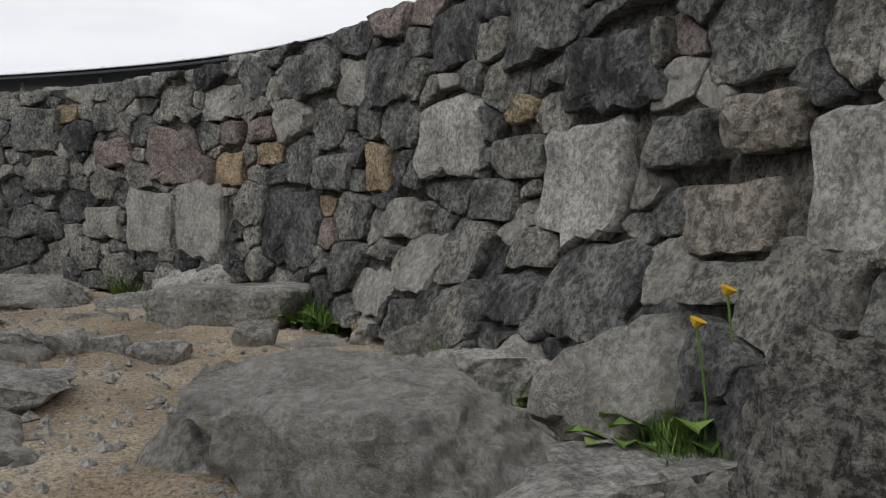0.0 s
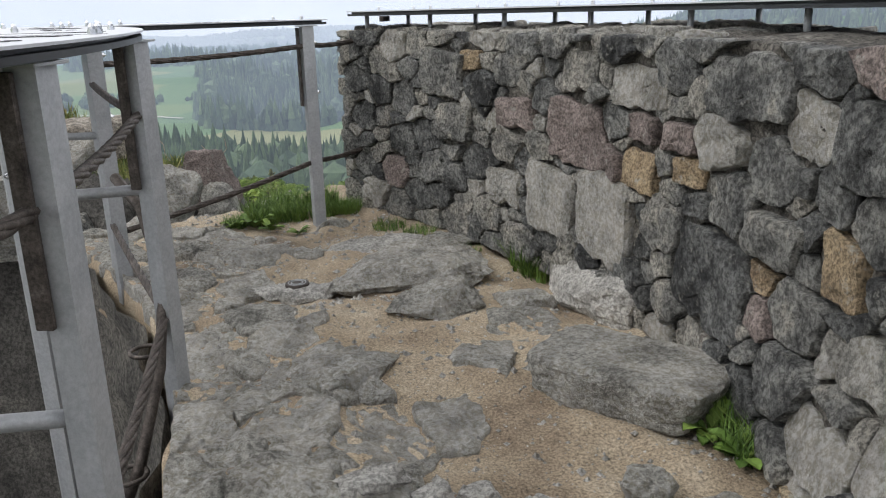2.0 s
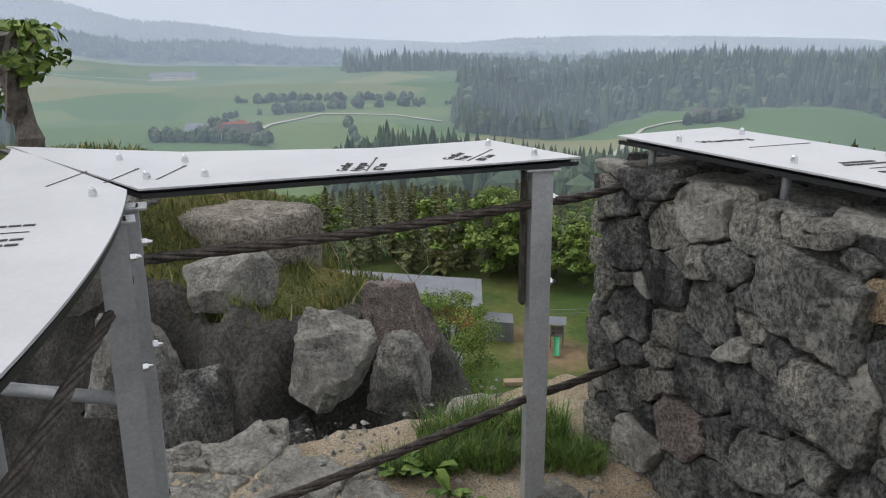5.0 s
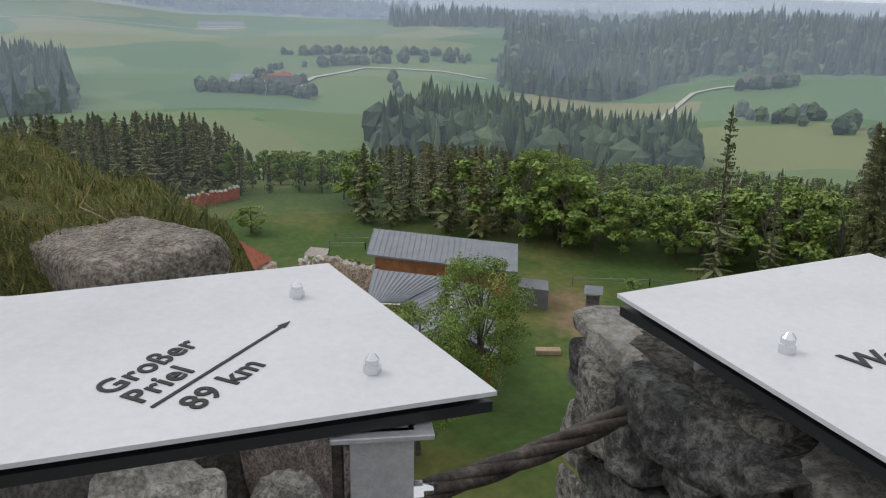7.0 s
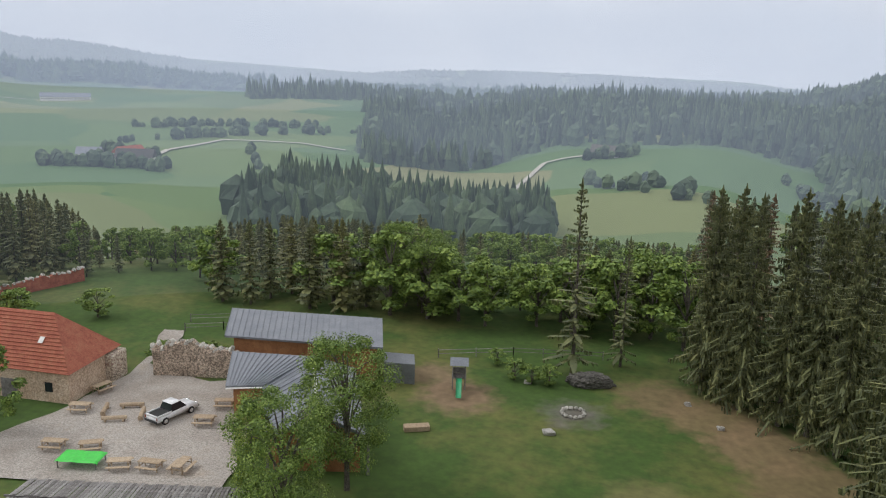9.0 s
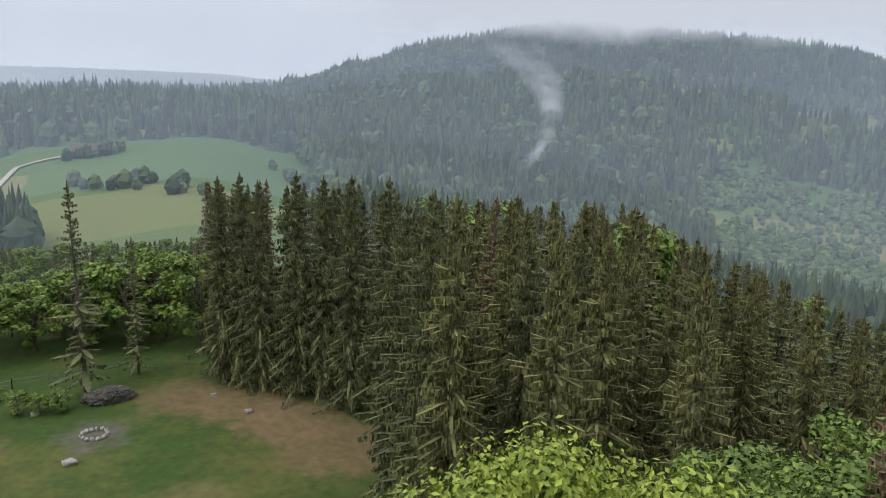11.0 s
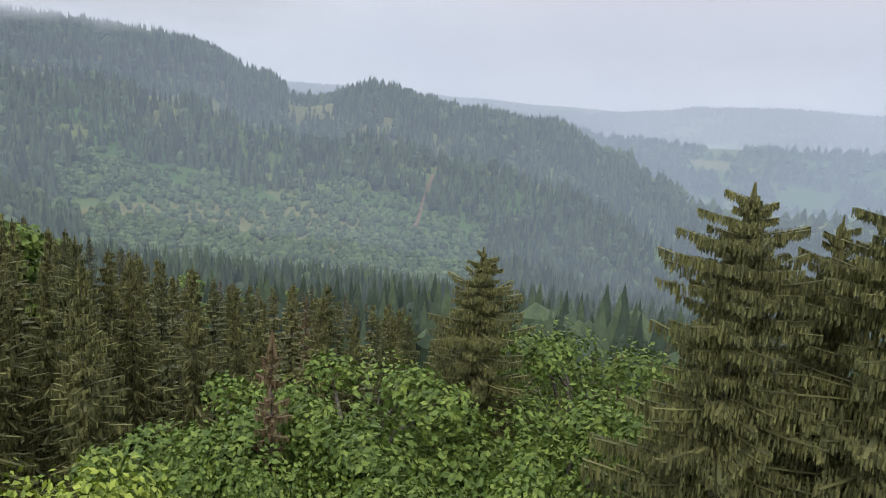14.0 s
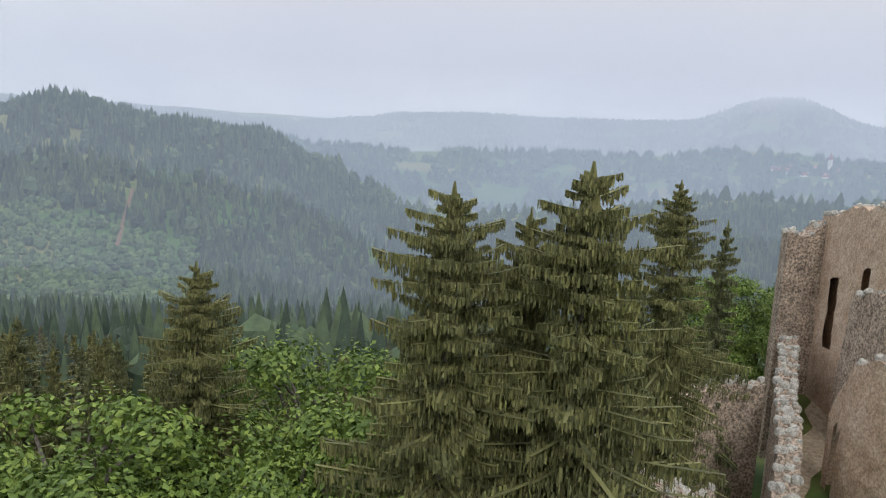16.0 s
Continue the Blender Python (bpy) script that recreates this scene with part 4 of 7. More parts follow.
TH = 25.0
tree_models = {
    "dark": (spruce_meshes(1, TH, 4.6, 0.9, M_NEEDLE, 1.1, 0.03, 9, 0.22, 0.9, 0.6, 0.3, 0.9), "spruce", "dense dark green spruce with drooping boughs"),
    "dark_b": (spruce_meshes(2, TH, 4.2, 1.0, M_NEEDLE, 0.7, 0, 2, 1.8, 1.7), "spruce", "slim dark green spruce in the wood"),
    "olive": (spruce_meshes(3, TH, 4.6, 1.0, M_NEEDLE_OLIVE, 1.1, 0.05, 9, 0.2, 0.9, 0.6, 0.3, 0.9), "spruce", "olive green spruce heavy with cones"),
    "olive_b": (spruce_meshes(8, TH, 4.2, 1.0, M_NEEDLE_OLIVE, 0.7, 0.05, 2, 1.7, 1.7), "spruce", "olive green spruce deep in the wood"),
    "brown": (spruce_meshes(4, TH, 3.8, 1.1, M_NEEDLE_RED, 1.0, 0.15, 5, 0.6, 0.8), "spruce", "browning half-dead spruce with bare twigs"),
    "thin": (spruce_meshes(5, TH, 3.9, 0.7, M_NEEDLE, 0.8, 0.4, 4, 1.0, 1.1), "pine", "tall thin-crowned conifer with a bare pale trunk"),
    "fine": (spruce_meshes(6, TH, 6.6, 0.95, M_NEEDLE_OLIVE, 1.6, 0.20, 26, 0.05, 0.6, 0.50, 0.38, 1.6, 0.55), "spruce", "tall olive spruce with long hanging twigs and cones"),
    "fine_dark": (spruce_meshes(7, TH, 6.8, 0.9, M_NEEDLE_OLIVE, 1.6, 0.10, 22, 0.07, 0.55, 0.56, 0.36, 1.4, 0.6), "spruce", "broad dark green spruce standing alone"),
    "maple": (leafy_meshes(11, TH * 0.6, 5.0, M_LEAF, 3200, 0.36, 0.16), "maple_tree", "leafy green maple with an uneven crown"),
    "maple_b": (leafy_meshes(12, TH * 0.6, 4.2, M_LEAF, 2600, 0.36, 0.14), "maple_tree", "leafy green broadleaf tree at the meadow's edge"),
    "fine_leaf": (leafy_meshes(14, TH * 0.6, 4.6, M_LEAF, 24000, 0.11, 0.2, 60), "maple_tree", "fresh green maple with dense leaf clusters"),
    "fine_light": (leafy_meshes(15, TH * 0.6, 4.6, M_LEAF_LIGHT, 24000, 0.11, 0.2, 60), "maple_tree", "bright yellow-green maple with dense leaf clusters"),
}
tree_first = {}


def plant(model, x, y, height, turn=None, lean=0.0, wide=1.0, group="", z=None):
    meshes, kind, label = tree_models[model]
    own = TH * 0.6 if kind == "maple_tree" else TH
    turn = random.uniform(0, 360) if turn is None else turn
    if model not in tree_first:
        t = tree_thing(kind, meshes, label, group or model, Matrix())
        tree_first[model] = t
        s = height / own
        t.matrix_basis = pose(x, y, ground(x, y) if z is None else z, lean, 0, turn)
        t.scale = (s * wide, s * wide, s)
        return t
    c = copy_thing(tree_first[model], Matrix())
    s = height / own
    c.matrix_basis = pose(x, y, ground(x, y) if z is None else z, lean, 0, turn)
    c.scale = (s * wide, s * wide, s)
    if group:
        c["group"] = group
    return c


far_copies = {}


def plant_far(model, x, y, height, wide):
    """A tree deep in a wood, joined later with its like."""
    own = TH * 0.6 if tree_models[model][1] == "maple_tree" else TH
    s = height / own
    far_copies.setdefault(model, []).append(pose(x, y, ground(x, y), 0, 0, random.uniform(0, 360)) @ Matrix.Diagonal((s * wide, s * wide, s, 1)))


def join_far():
    for model, poses in far_copies.items():
        for me, word in zip(tree_models[model][0], ("trunks", "crowns")):
            co = np.empty(len(me.vertices) * 3)
            me.vertices.foreach_get("co", co)
            co = np.c_[co.reshape(-1, 3), np.ones(len(me.vertices))]
            loops = np.empty(len(me.loops), int)
            me.loops.foreach_get("vertex_index", loops)
            starts = np.empty(len(me.polygons), int)
            me.polygons.foreach_get("loop_start", starts)
            every = np.concatenate([(co @ np.array(m).T)[:, :3] for m in poses])
            n = len(poses)
            out = bpy.data.meshes.new(word)
            out.vertices.add(len(every))
            out.vertices.foreach_set("co", every.ravel())
            out.loops.add(len(loops) * n)
            out.loops.foreach_set("vertex_index", np.concatenate([loops + i * len(co) for i in range(n)]))
            out.polygons.add(len(starts) * n)
            out.polygons.foreach_set("loop_start", np.concatenate([starts + i * len(loops) for i in range(n)]))
            out.update(calc_edges=True)
            out.materials.append(me.materials[0])
            tagged(part("wood_" + word, out), "deep wood of close-standing spruce and maple " + word, "woods", kind="stuff")


def plant_top(model, b, e, d, wide=1.0, lean=0.0, group=""):
    """A tree whose tip stands at a bearing, an angle of elevation and a distance from the outlook."""
    p = polar(b, d)
    x, y = p.x + 0.12, p.y + 4.06
    top = 1.82 + d * math.tan(radians(e))
    return plant(model, x, y, top - ground(x, y), None, lean, wide, group)


random.seed(21)
# trees close below the tower, by their tips
for model, b, e, d, wide in (
        ("fine", 90.0, -6.9, 26, 1.0), ("fine", 99.7, -4.9, 27, 1.05), ("fine", 95.6, -8.2, 29, 0.7), ("fine_dark", 72.0, -12.4, 36, 1.0), ("fine_dark", 105.7, -5.1, 48, 0.9),
        ("dark", 109.0, -7.3, 60, 0.8), ("brown", 56.8, -18.9, 30, 0.9), ("fine_leaf", 54.4, -19.5, 33, 1.0), ("fine_leaf", 63.0, -18.2, 33, 1.15), ("fine_leaf", 59.6, -20.5, 34, 0.9),
        ("fine_leaf", 80.4, -15.4, 40, 1.1), ("fine_leaf", 72.9, -22.2, 28, 0.9), ("fine_leaf", 78.4, -20.6, 31, 1.1), ("fine_leaf", 66.5, -22.0, 30, 0.9), ("fine_leaf", 51.2, -24.6, 27, 0.8),
        ("fine_light", 27.6, -28.4, 22, 0.8), ("fine_light", 31.8, -27.3, 23, 0.9), ("fine_light", 37.9, -26.8, 23, 0.95), ("fine_light", 41.6, -26.9, 24, 0.8), ("fine_leaf", 46.2, -25.8, 24, 0.8),
        ("fine_leaf", 56.5, -27.0, 24, 0.7), ("fine_leaf", 62.0, -26.5, 24, 0.8), ("fine_leaf", 68.5, -27.5, 23, 0.8), ("fine_leaf", 76.0, -27.5, 24, 0.8), ("fine_leaf", 83.0, -25.5, 24, 0.9),
        ("fine_leaf", 109.6, -9.4, 84, 0.9), ("fine_leaf", 111.8, -9.5, 86, 0.9), ("fine_leaf", 108.0, -11.8, 80, 0.9), ("fine_leaf", 84.5, -20.5, 34, 0.9),
        ("olive", 94.0, -12.5, 34, 0.8), ("dark", 103.2, -9.5, 42, 0.7)):
    plant_top(model, b, e, d, wide, 0, "trees below the tower")
# the spruce wood on the slope
made = []
for model, b, e, d in (("dark", 9.3, -8.1, 84), ("dark", 10.8, -7.9, 83), ("dark", 12.0, -8.4, 81), ("dark", 14.7, -7.8, 79), ("dark", 16.6, -8.1, 78), ("dark", 18.6, -8.0, 75), ("dark", 21.3, -8.1, 73), ("dark", 24.4, -9.0, 70)):
    plant_top(model, b, e, d, 1.0, 0, "spruce wood")
    p = polar(b, d)
    made.append((p.x, p.y))
tries = 0
while len(made) < 330 and tries < 14000:
    tries += 1
    b, d = random.uniform(8.5, 88), random.uniform(32, 175)
    p = polar(b, d)
    near_edge = np.interp(b, (8, 12.5, 17, 18.5, 21, 26, 34), (87, 81, 71, 60, 52, 42, 34))
    if d < near_edge or (b > 45 and d < 42) or (b > 68 and d < 56) or any(math.hypot(p.x - a, p.y - c) < 4.0 for a, c in made):
        continue
    made.append((p.x, p.y))
    limit = 1.82 + d * math.tan(radians(np.interp(b, (9, 20, 24, 30, 38, 41, 49, 55, 60, 68, 88), (-8.1, -8.3, -9.1, -8.9, -9.1, -10.2, -13.1, -15.0, -14.8, -16.6, -18.5))))
    x, y = p.x + 0.12, p.y + 4.06
    h = min(31, limit - ground(x, y)) * random.uniform(0.86, 1.0)
    r = random.random()
    model = "dark" if b < 26 and r < 0.8 else "olive" if r < 0.62 else "dark" if r < 0.86 else "brown" if r < 0.92 else "maple_b" if d > 95 else "olive"
    if d > 72 and model in ("dark", "olive"):
        model += "_b"
    if d > 84:
        plant_far(model, x, y, max(9, h), random.uniform(0.9, 1.25))
    else:
        plant(model, x, y, max(9, h), None, random.uniform(-2, 2), random.uniform(0.9, 1.2), "spruce wood")
# belt of trees behind the yard and the meadow
plant("thin", 0.2, 88.5, 21.5, 40, -1.5, 1.0, "belt behind the meadow")
plant("thin", 5.5, 92, 15, 10, 0.0, 0.9, "belt behind the meadow")
tries = 0
belt = []
BELT_B = (-60, -47, -37, -35, -33.5, -27, -26, -20, -14.5, -11.5, -9, -1, 3, 9)
BELT_E = (-8.2, -8.7, -9.1, -10.6, -12.3, -13.3, -11.4, -11.2, -11.6, -11.1, -13.2, -12.9, -12.1, -12.3)
while len(belt) < 520 and tries < 16000:
    tries += 1
    b, d = random.uniform(-60, 9), 96 + 100 * random.random() ** 1.7
    front = np.interp(b, (-60, -42, -39, -34, -28, -26, -20, -9, 9), (112, 112, 124, 128, 124, 106, 104, 99, 96))
    if d < front:
        continue
    p = polar(b, d)
    x, y = p.x + 0.12, p.y + 4.06
    if any(math.hypot(x - a, y - c) < 3.5 for a, c in belt):
        continue
    belt.append((x, y))
    leafy = random.random() < (0.85 if b > -9.5 and d < 122 else 0.45 if b > -14 else 0.8 if -33.5 < b < -26.5 else 0.1)
    top = 1.82 + d * math.tan(radians(np.interp(b, BELT_B, BELT_E))) - (1 if leafy else 0)
    h = min(30, max(6, (top - ground(x, y)) * random.uniform(0.84, 1.0)))
    model = ("maple" if random.random() < 0.5 else "maple_b") if leafy else ("dark_b" if random.random() < 0.75 else "olive_b")
    if d < 122:
        plant(model, x, y, h, None, 0, random.uniform(1.2, 1.7) if h < 14 else random.uniform(1.0, 1.3), "belt behind the meadow")
    else:
        plant_far(model, x, y, h, random.uniform(1.1, 1.5))
for b, e, d in ((-12.7, -11.1, 106), (-11.4, -12.0, 103)):
    plant_top("fine_leaf", b, e, d, 1.1, 0, "belt behind the meadow")
join_far()
# two leafy trees in front of the barns, one by the red roof
plant("fine_leaf", -16.7, 59.3, 14.0, None, 0, 0.95, "trees in the yard")
plant("fine_leaf", -18.6, 50.7, 13.1, None, 0, 0.9, "trees in the yard")
plant("fine_light", -22.6, 54.4, 9.5, None, 0, 0.5, "trees in the yard")
plant("maple", -49.5, 60.6, 8.1, None, 0, 1.0, "trees in the yard")
plant("maple", -62.6, 79.7, 7.2, None, 0, 1.0, "trees in the yard")


# ---- woods far off ----
def conifer_patch(rnd, V, F, x, y, z, h, w):
    for z0, z1, r in ((0.0, 0.62, w), (0.35, 1.0, w * 0.62)):
        n = len(V)
        k = 6
        a0 = rnd.uniform(0, 6.28)
        V.append((x, y, z + h * z1))
        for i in range(k):
            a = a0 + 6.283 * i / k
            rr = r * rnd.uniform(0.7, 1.2)
            V.append((x + rr * math.cos(a), y + rr * math.sin(a), z + h * (z0 + rnd.uniform(-0.03, 0.05))))
        F.extend((n, n + 1 + i, n + 1 + (i + 1) % k) for i in range(k))


def round_patch(rnd, V, F, x, y, z, h, w):
    n, k = len(V), 7
    for zz, rr in ((0.1, 0.75), (0.45, 1.0), (0.8, 0.7)):
        for i in range(k):
            a = 6.283 * i / k + zz
            r = w * rr * rnd.uniform(0.75, 1.2)
            V.append((x + r * math.cos(a), y + r * math.sin(a), z + h * (zz + rnd.uniform(-0.06, 0.06))))
    V.append((x, y, z + h))
    for j in range(2):
        for i in range(k):
            a, b = n + j * k + i, n + j * k + (i + 1) % k
            F.extend(((a, b, b + k), (a, b + k, a + k)))
    F.extend((n + 2 * k + i, n + 2 * k + (i + 1) % k, n + 3 * k) for i in range(k))


def wooded(b, d, x, y):
    """Chance of a tree, its height and whether it is a conifer."""
    if d < 235 and b < 20:
        return 0.0, 0, 0
    wob = fbm((x, y, 0), 0.006, 3)
    if -24.5 + wob * 3 < b < -3 + wob * 2 and 265 < d < 425 - 22 * max(0, -21 - b) - 5 * max(0, b + 12):
        return 1.0, 20, 0.65
    if -16 + wob * 1.5 < b < 14 and 655 + 40 * wob - 4 * max(0, -b) < d < 1130 and not (-2.5 < b < 3.5 and d > 1040):
        return 1.0, 24, 0.85
    if -23.8 < b < -15 and 1130 < d < 1230:
        return 0.8, 24, 1.0
    if b < -44.7 + wob * 2 and 450 < d < 640:
        return 1.0, 24, 0.8
    if b < -22 and d > 1500:
        return 0.9, 24, 0.7
    if -22 <= b < 14 and d > 1350 and wob > -0.1:
        return 0.7, 20, 0.6
    if b >= 14:
        if 740 < d < 985 and abs(b - 66.6 - (d - 760) * 0.006) < 0.25:
            return 0.0, 0, 0
        young = 42 + wob * 5 < b < 72 and 470 < d < 830 + 60 * wob
        if 0.2 < wob and b > 78 and d > 1500:
            return 0.0, 0, 0
        if d < 230:
            return (0.95 if b > 30 and d > 150 or b > 80 and d > 95 or b > 50 and d > 110 else 0.0), 17, 0.75
        if b < 17.5 - 0.012 * max(0, d - 420) and d < 650:
            return 0.0, 0, 0
        if 57.4 < b < 60.6 and 1080 < d < 1330:
            return 0.1, 12, 0.9
        if 64 < b < 65 and 1020 < d < 1090:
            return 0.0, 0, 0
        return 1.0, (8 if young else 22), (0.5 if young else 0.55 if b < 40 and wob > 0 else 0.9)
    return 0.0, 0, 0


def build_woods():
    rnd = random.Random(77)
    bands = ((100, 640, 5.2, "near_woods"), (640, 1300, 8.5, "hill_woods"), (1300, 3900, 24.0, "far_woods"))
    for d0, d1, gap, name in bands:
        V, F, YV, YF = [], [], [], []
        count = int(math.pi * (d1 * d1 - d0 * d0) * (200 / 360) / (gap * gap))
        for _ in range(count):
            d = math.sqrt(rnd.uniform(d0 * d0, d1 * d1))
            b = rnd.uniform(-62, 140)
            p = polar(b, d)
            chance, h, con = wooded(b, d, p.x, p.y)
            if not chance or rnd.random() > chance:
                continue
            z = ground(p.x, p.y) - 1
            hh = h * rnd.uniform(0.65, 1.2) * (1 + 0.3 * fbm((p.x, p.y, 5), 0.012, 2))
            if h == 8:
                round_patch(rnd, YV, YF, p.x, p.y, z, hh, hh * rnd.uniform(0.3, 0.5))
            elif rnd.random() < con:
                conifer_patch(rnd, V, F, p.x, p.y, z, hh, gap * rnd.uniform(0.42, 0.62) if d0 > 1200 else hh * rnd.uniform(0.13, 0.2) + 0.6)
            else:
                round_patch(rnd, V, F, p.x, p.y, z, hh * 0.78, gap * rnd.uniform(0.42, 0.6) if d0 > 1200 else hh * rnd.uniform(0.22, 0.34))
        tagged(part(name, mesh(name, V, F, M_WOODS)), "wooded hillsides of spruce and beech in haze", "woods", kind="stuff")
        if YV:
            tagged(part("young_woods", mesh("young_woods", YV, YF, M_YOUNG)), "light green young trees on the replanted slope", "woods", kind="stuff")
    # hedges and single trees between the fields
    V, F = [], []
    for b0, d0, b1, d1, n in ((-32.5, 660, -15.5, 800, 44), (-31, 780, -25, 810, 26), (-25, 800, -19, 830, 26), (-36.5, 545, -29, 520, 40), (-33, 590, -29.5, 575, 16), (-24, 640, -22.5, 520, 5), (0, 585, 3.2, 605, 22), (-0.5, 480, 7.5, 400, 14),
                              (-2.5, 1090, 3.5, 1095, 12), (-0.2, 1080, 2.0, 1080, 7), (4, 470, 9.5, 380, 12), (13, 560, 17, 480, 20)):
        for i in range(n):
            t = rnd.random()
            p = polar(b0 + (b1 - b0) * t + rnd.uniform(-0.3, 0.3), d0 + (d1 - d0) * t + rnd.uniform(-8, 8))
            h = rnd.uniform(4, 11)
            round_patch(rnd, V, F, p.x, p.y, ground(p.x, p.y) - 0.5, h, h * 0.42)
    tagged(part("hedges", mesh("hedges", V, F, M_WOODS)), "hedgerows and single trees between the fields", "hedge", kind="stuff")


build_woods()


# ---- aerial haze as glowing sheets, low cloud and rising mist ----
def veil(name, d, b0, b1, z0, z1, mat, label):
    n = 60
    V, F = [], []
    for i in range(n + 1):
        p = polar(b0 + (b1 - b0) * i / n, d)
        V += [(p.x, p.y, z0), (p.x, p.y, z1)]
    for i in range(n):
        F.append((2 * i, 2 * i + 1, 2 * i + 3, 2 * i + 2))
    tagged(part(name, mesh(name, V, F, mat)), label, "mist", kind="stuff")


# aerial haze painted by self-lit sheets, one arc for each distance
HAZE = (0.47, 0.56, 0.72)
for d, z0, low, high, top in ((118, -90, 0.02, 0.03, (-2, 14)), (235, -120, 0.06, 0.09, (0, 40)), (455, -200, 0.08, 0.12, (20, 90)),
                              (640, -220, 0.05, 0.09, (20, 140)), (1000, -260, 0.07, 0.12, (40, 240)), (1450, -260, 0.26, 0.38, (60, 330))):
    veil("mist", d, -75, 150, z0, top[1], haze_sheet_material("thin_haze_glow", HAZE, 1.0, low, high, top), "glowing grey-blue sheet standing in for thin haze over the valley")
veil("mist", 2300, -75, 150, -260, 500, haze_sheet_material("thick_haze_glow", (0.62, 0.66, 0.73), 1.0, 0.42, 0.6, (60, 480)), "glowing pale sheet standing in for haze before the far hills")


def cloud_bank(name, d, b0, b1, z0, z1, mat, label):
    """A sheet of low cloud, thin at all its edges."""
    nb, nz = 50, 12
    V, F = [], []
    for i in range(nb + 1):
        for k in range(nz + 1):
            p = polar(b0 + (b1 - b0) * i / nb, d + 40 * fbm((i * 0.2, k * 0.3, 0), 1.0, 2))
            V.append((p.x, p.y, z0 + (z1 - z0) * k / nz))
    for i in range(nb):
        for k in range(nz):
            a = i * (nz + 1) + k
            F.append((a, a + 1, a + nz + 2, a + nz + 1))
    me = mesh(name, V, F, mat)
    layer = me.attributes.new("thickness", "FLOAT", "POINT")
    for i in range(nb + 1):
        for k in range(nz + 1):
            layer.data[i * (nz + 1) + k].value = smooth01(min(i, nb - i) / (0.22 * nb)) * smooth01((nz - k) / (0.6 * nz))
    return tagged(part(name, me), label, "cloud", kind="stuff")


def cloud_material(name, colour, z_low, z_high, scale, lo, hi):
    """Cloud whose density grows with height from z_low to z_high and frays by noise."""
    m = bpy.data.materials.new(name)
    m.use_nodes = True
    n, l = m.node_tree.nodes, m.node_tree.links
    n.clear()
    out, clear, glow, mix = n.new("ShaderNodeOutputMaterial"), n.new("ShaderNodeBsdfTransparent"), n.new("ShaderNodeEmission"), n.new("ShaderNodeMixShader")
    glow.inputs[0].default_value = (*colour, 1)
    l.new(clear.outputs[0], mix.inputs[1])
    l.new(glow.outputs[0], mix.inputs[2])
    l.new(mix.outputs[0], out.inputs[0])
    pos = n.new("ShaderNodeNewGeometry").outputs["Position"]
    fray = n.new("ShaderNodeTexNoise")
    fray.inputs["Scale"].default_value, fray.inputs["Detail"].default_value, fray.inputs["Roughness"].default_value = scale, 7, 0.6
    l.new(pos, fray.inputs["Vector"])
    sep = n.new("ShaderNodeSeparateXYZ")
    l.new(pos, sep.inputs[0])
    rise = n.new("ShaderNodeMapRange")
    rise.inputs[1].default_value, rise.inputs[2].default_value, rise.inputs[3].default_value, rise.inputs[4].default_value = z_low, z_high, -0.55, 0.55
    l.new(sep.outputs[2], rise.inputs[0])
    add = n.new("ShaderNodeMath")
    l.new(fray.outputs[0], add.inputs[0])
    l.new(rise.outputs[0], add.inputs[1])
    amount = n.new("ShaderNodeMapRange")
    amount.interpolation_type = "SMOOTHSTEP"
    amount.inputs[1].default_value, amount.inputs[2].default_value = lo, hi
    l.new(add.outputs[0], amount.inputs[0])
    rim = n.new("ShaderNodeAttribute")
    rim.attribute_name = "thickness"
    thin = n.new("ShaderNodeMath")
    thin.operation = "MULTIPLY"
    l.new(amount.outputs[0], thin.inputs[0])
    l.new(rim.outputs["Fac"], thin.inputs[1])
    l.new(thin.outputs[0], mix.inputs[0])
    return m


CLOUD = (0.60, 0.63, 0.70)
cloud_bank("low_cloud", 985, 13, 63, 5, 260, cloud_material("hill_cloud", CLOUD, 10, 72, 0.006, 0.3, 0.85), "low grey cloud hiding the hilltop")
cloud_bank("low_cloud", 2250, 58, 142, -60, 700, cloud_material("valley_cloud", (0.68, 0.68, 0.74), -75, 110, 0.0022, 0.3, 1.0), "low grey cloud over the far valley")
cloud_bank("low_cloud", 1900, -80, -28, 60, 900, cloud_material("ridge_cloud", (0.68, 0.70, 0.75), 110, 300, 0.003, 0.3, 1.0), "low grey cloud over the far ridge")


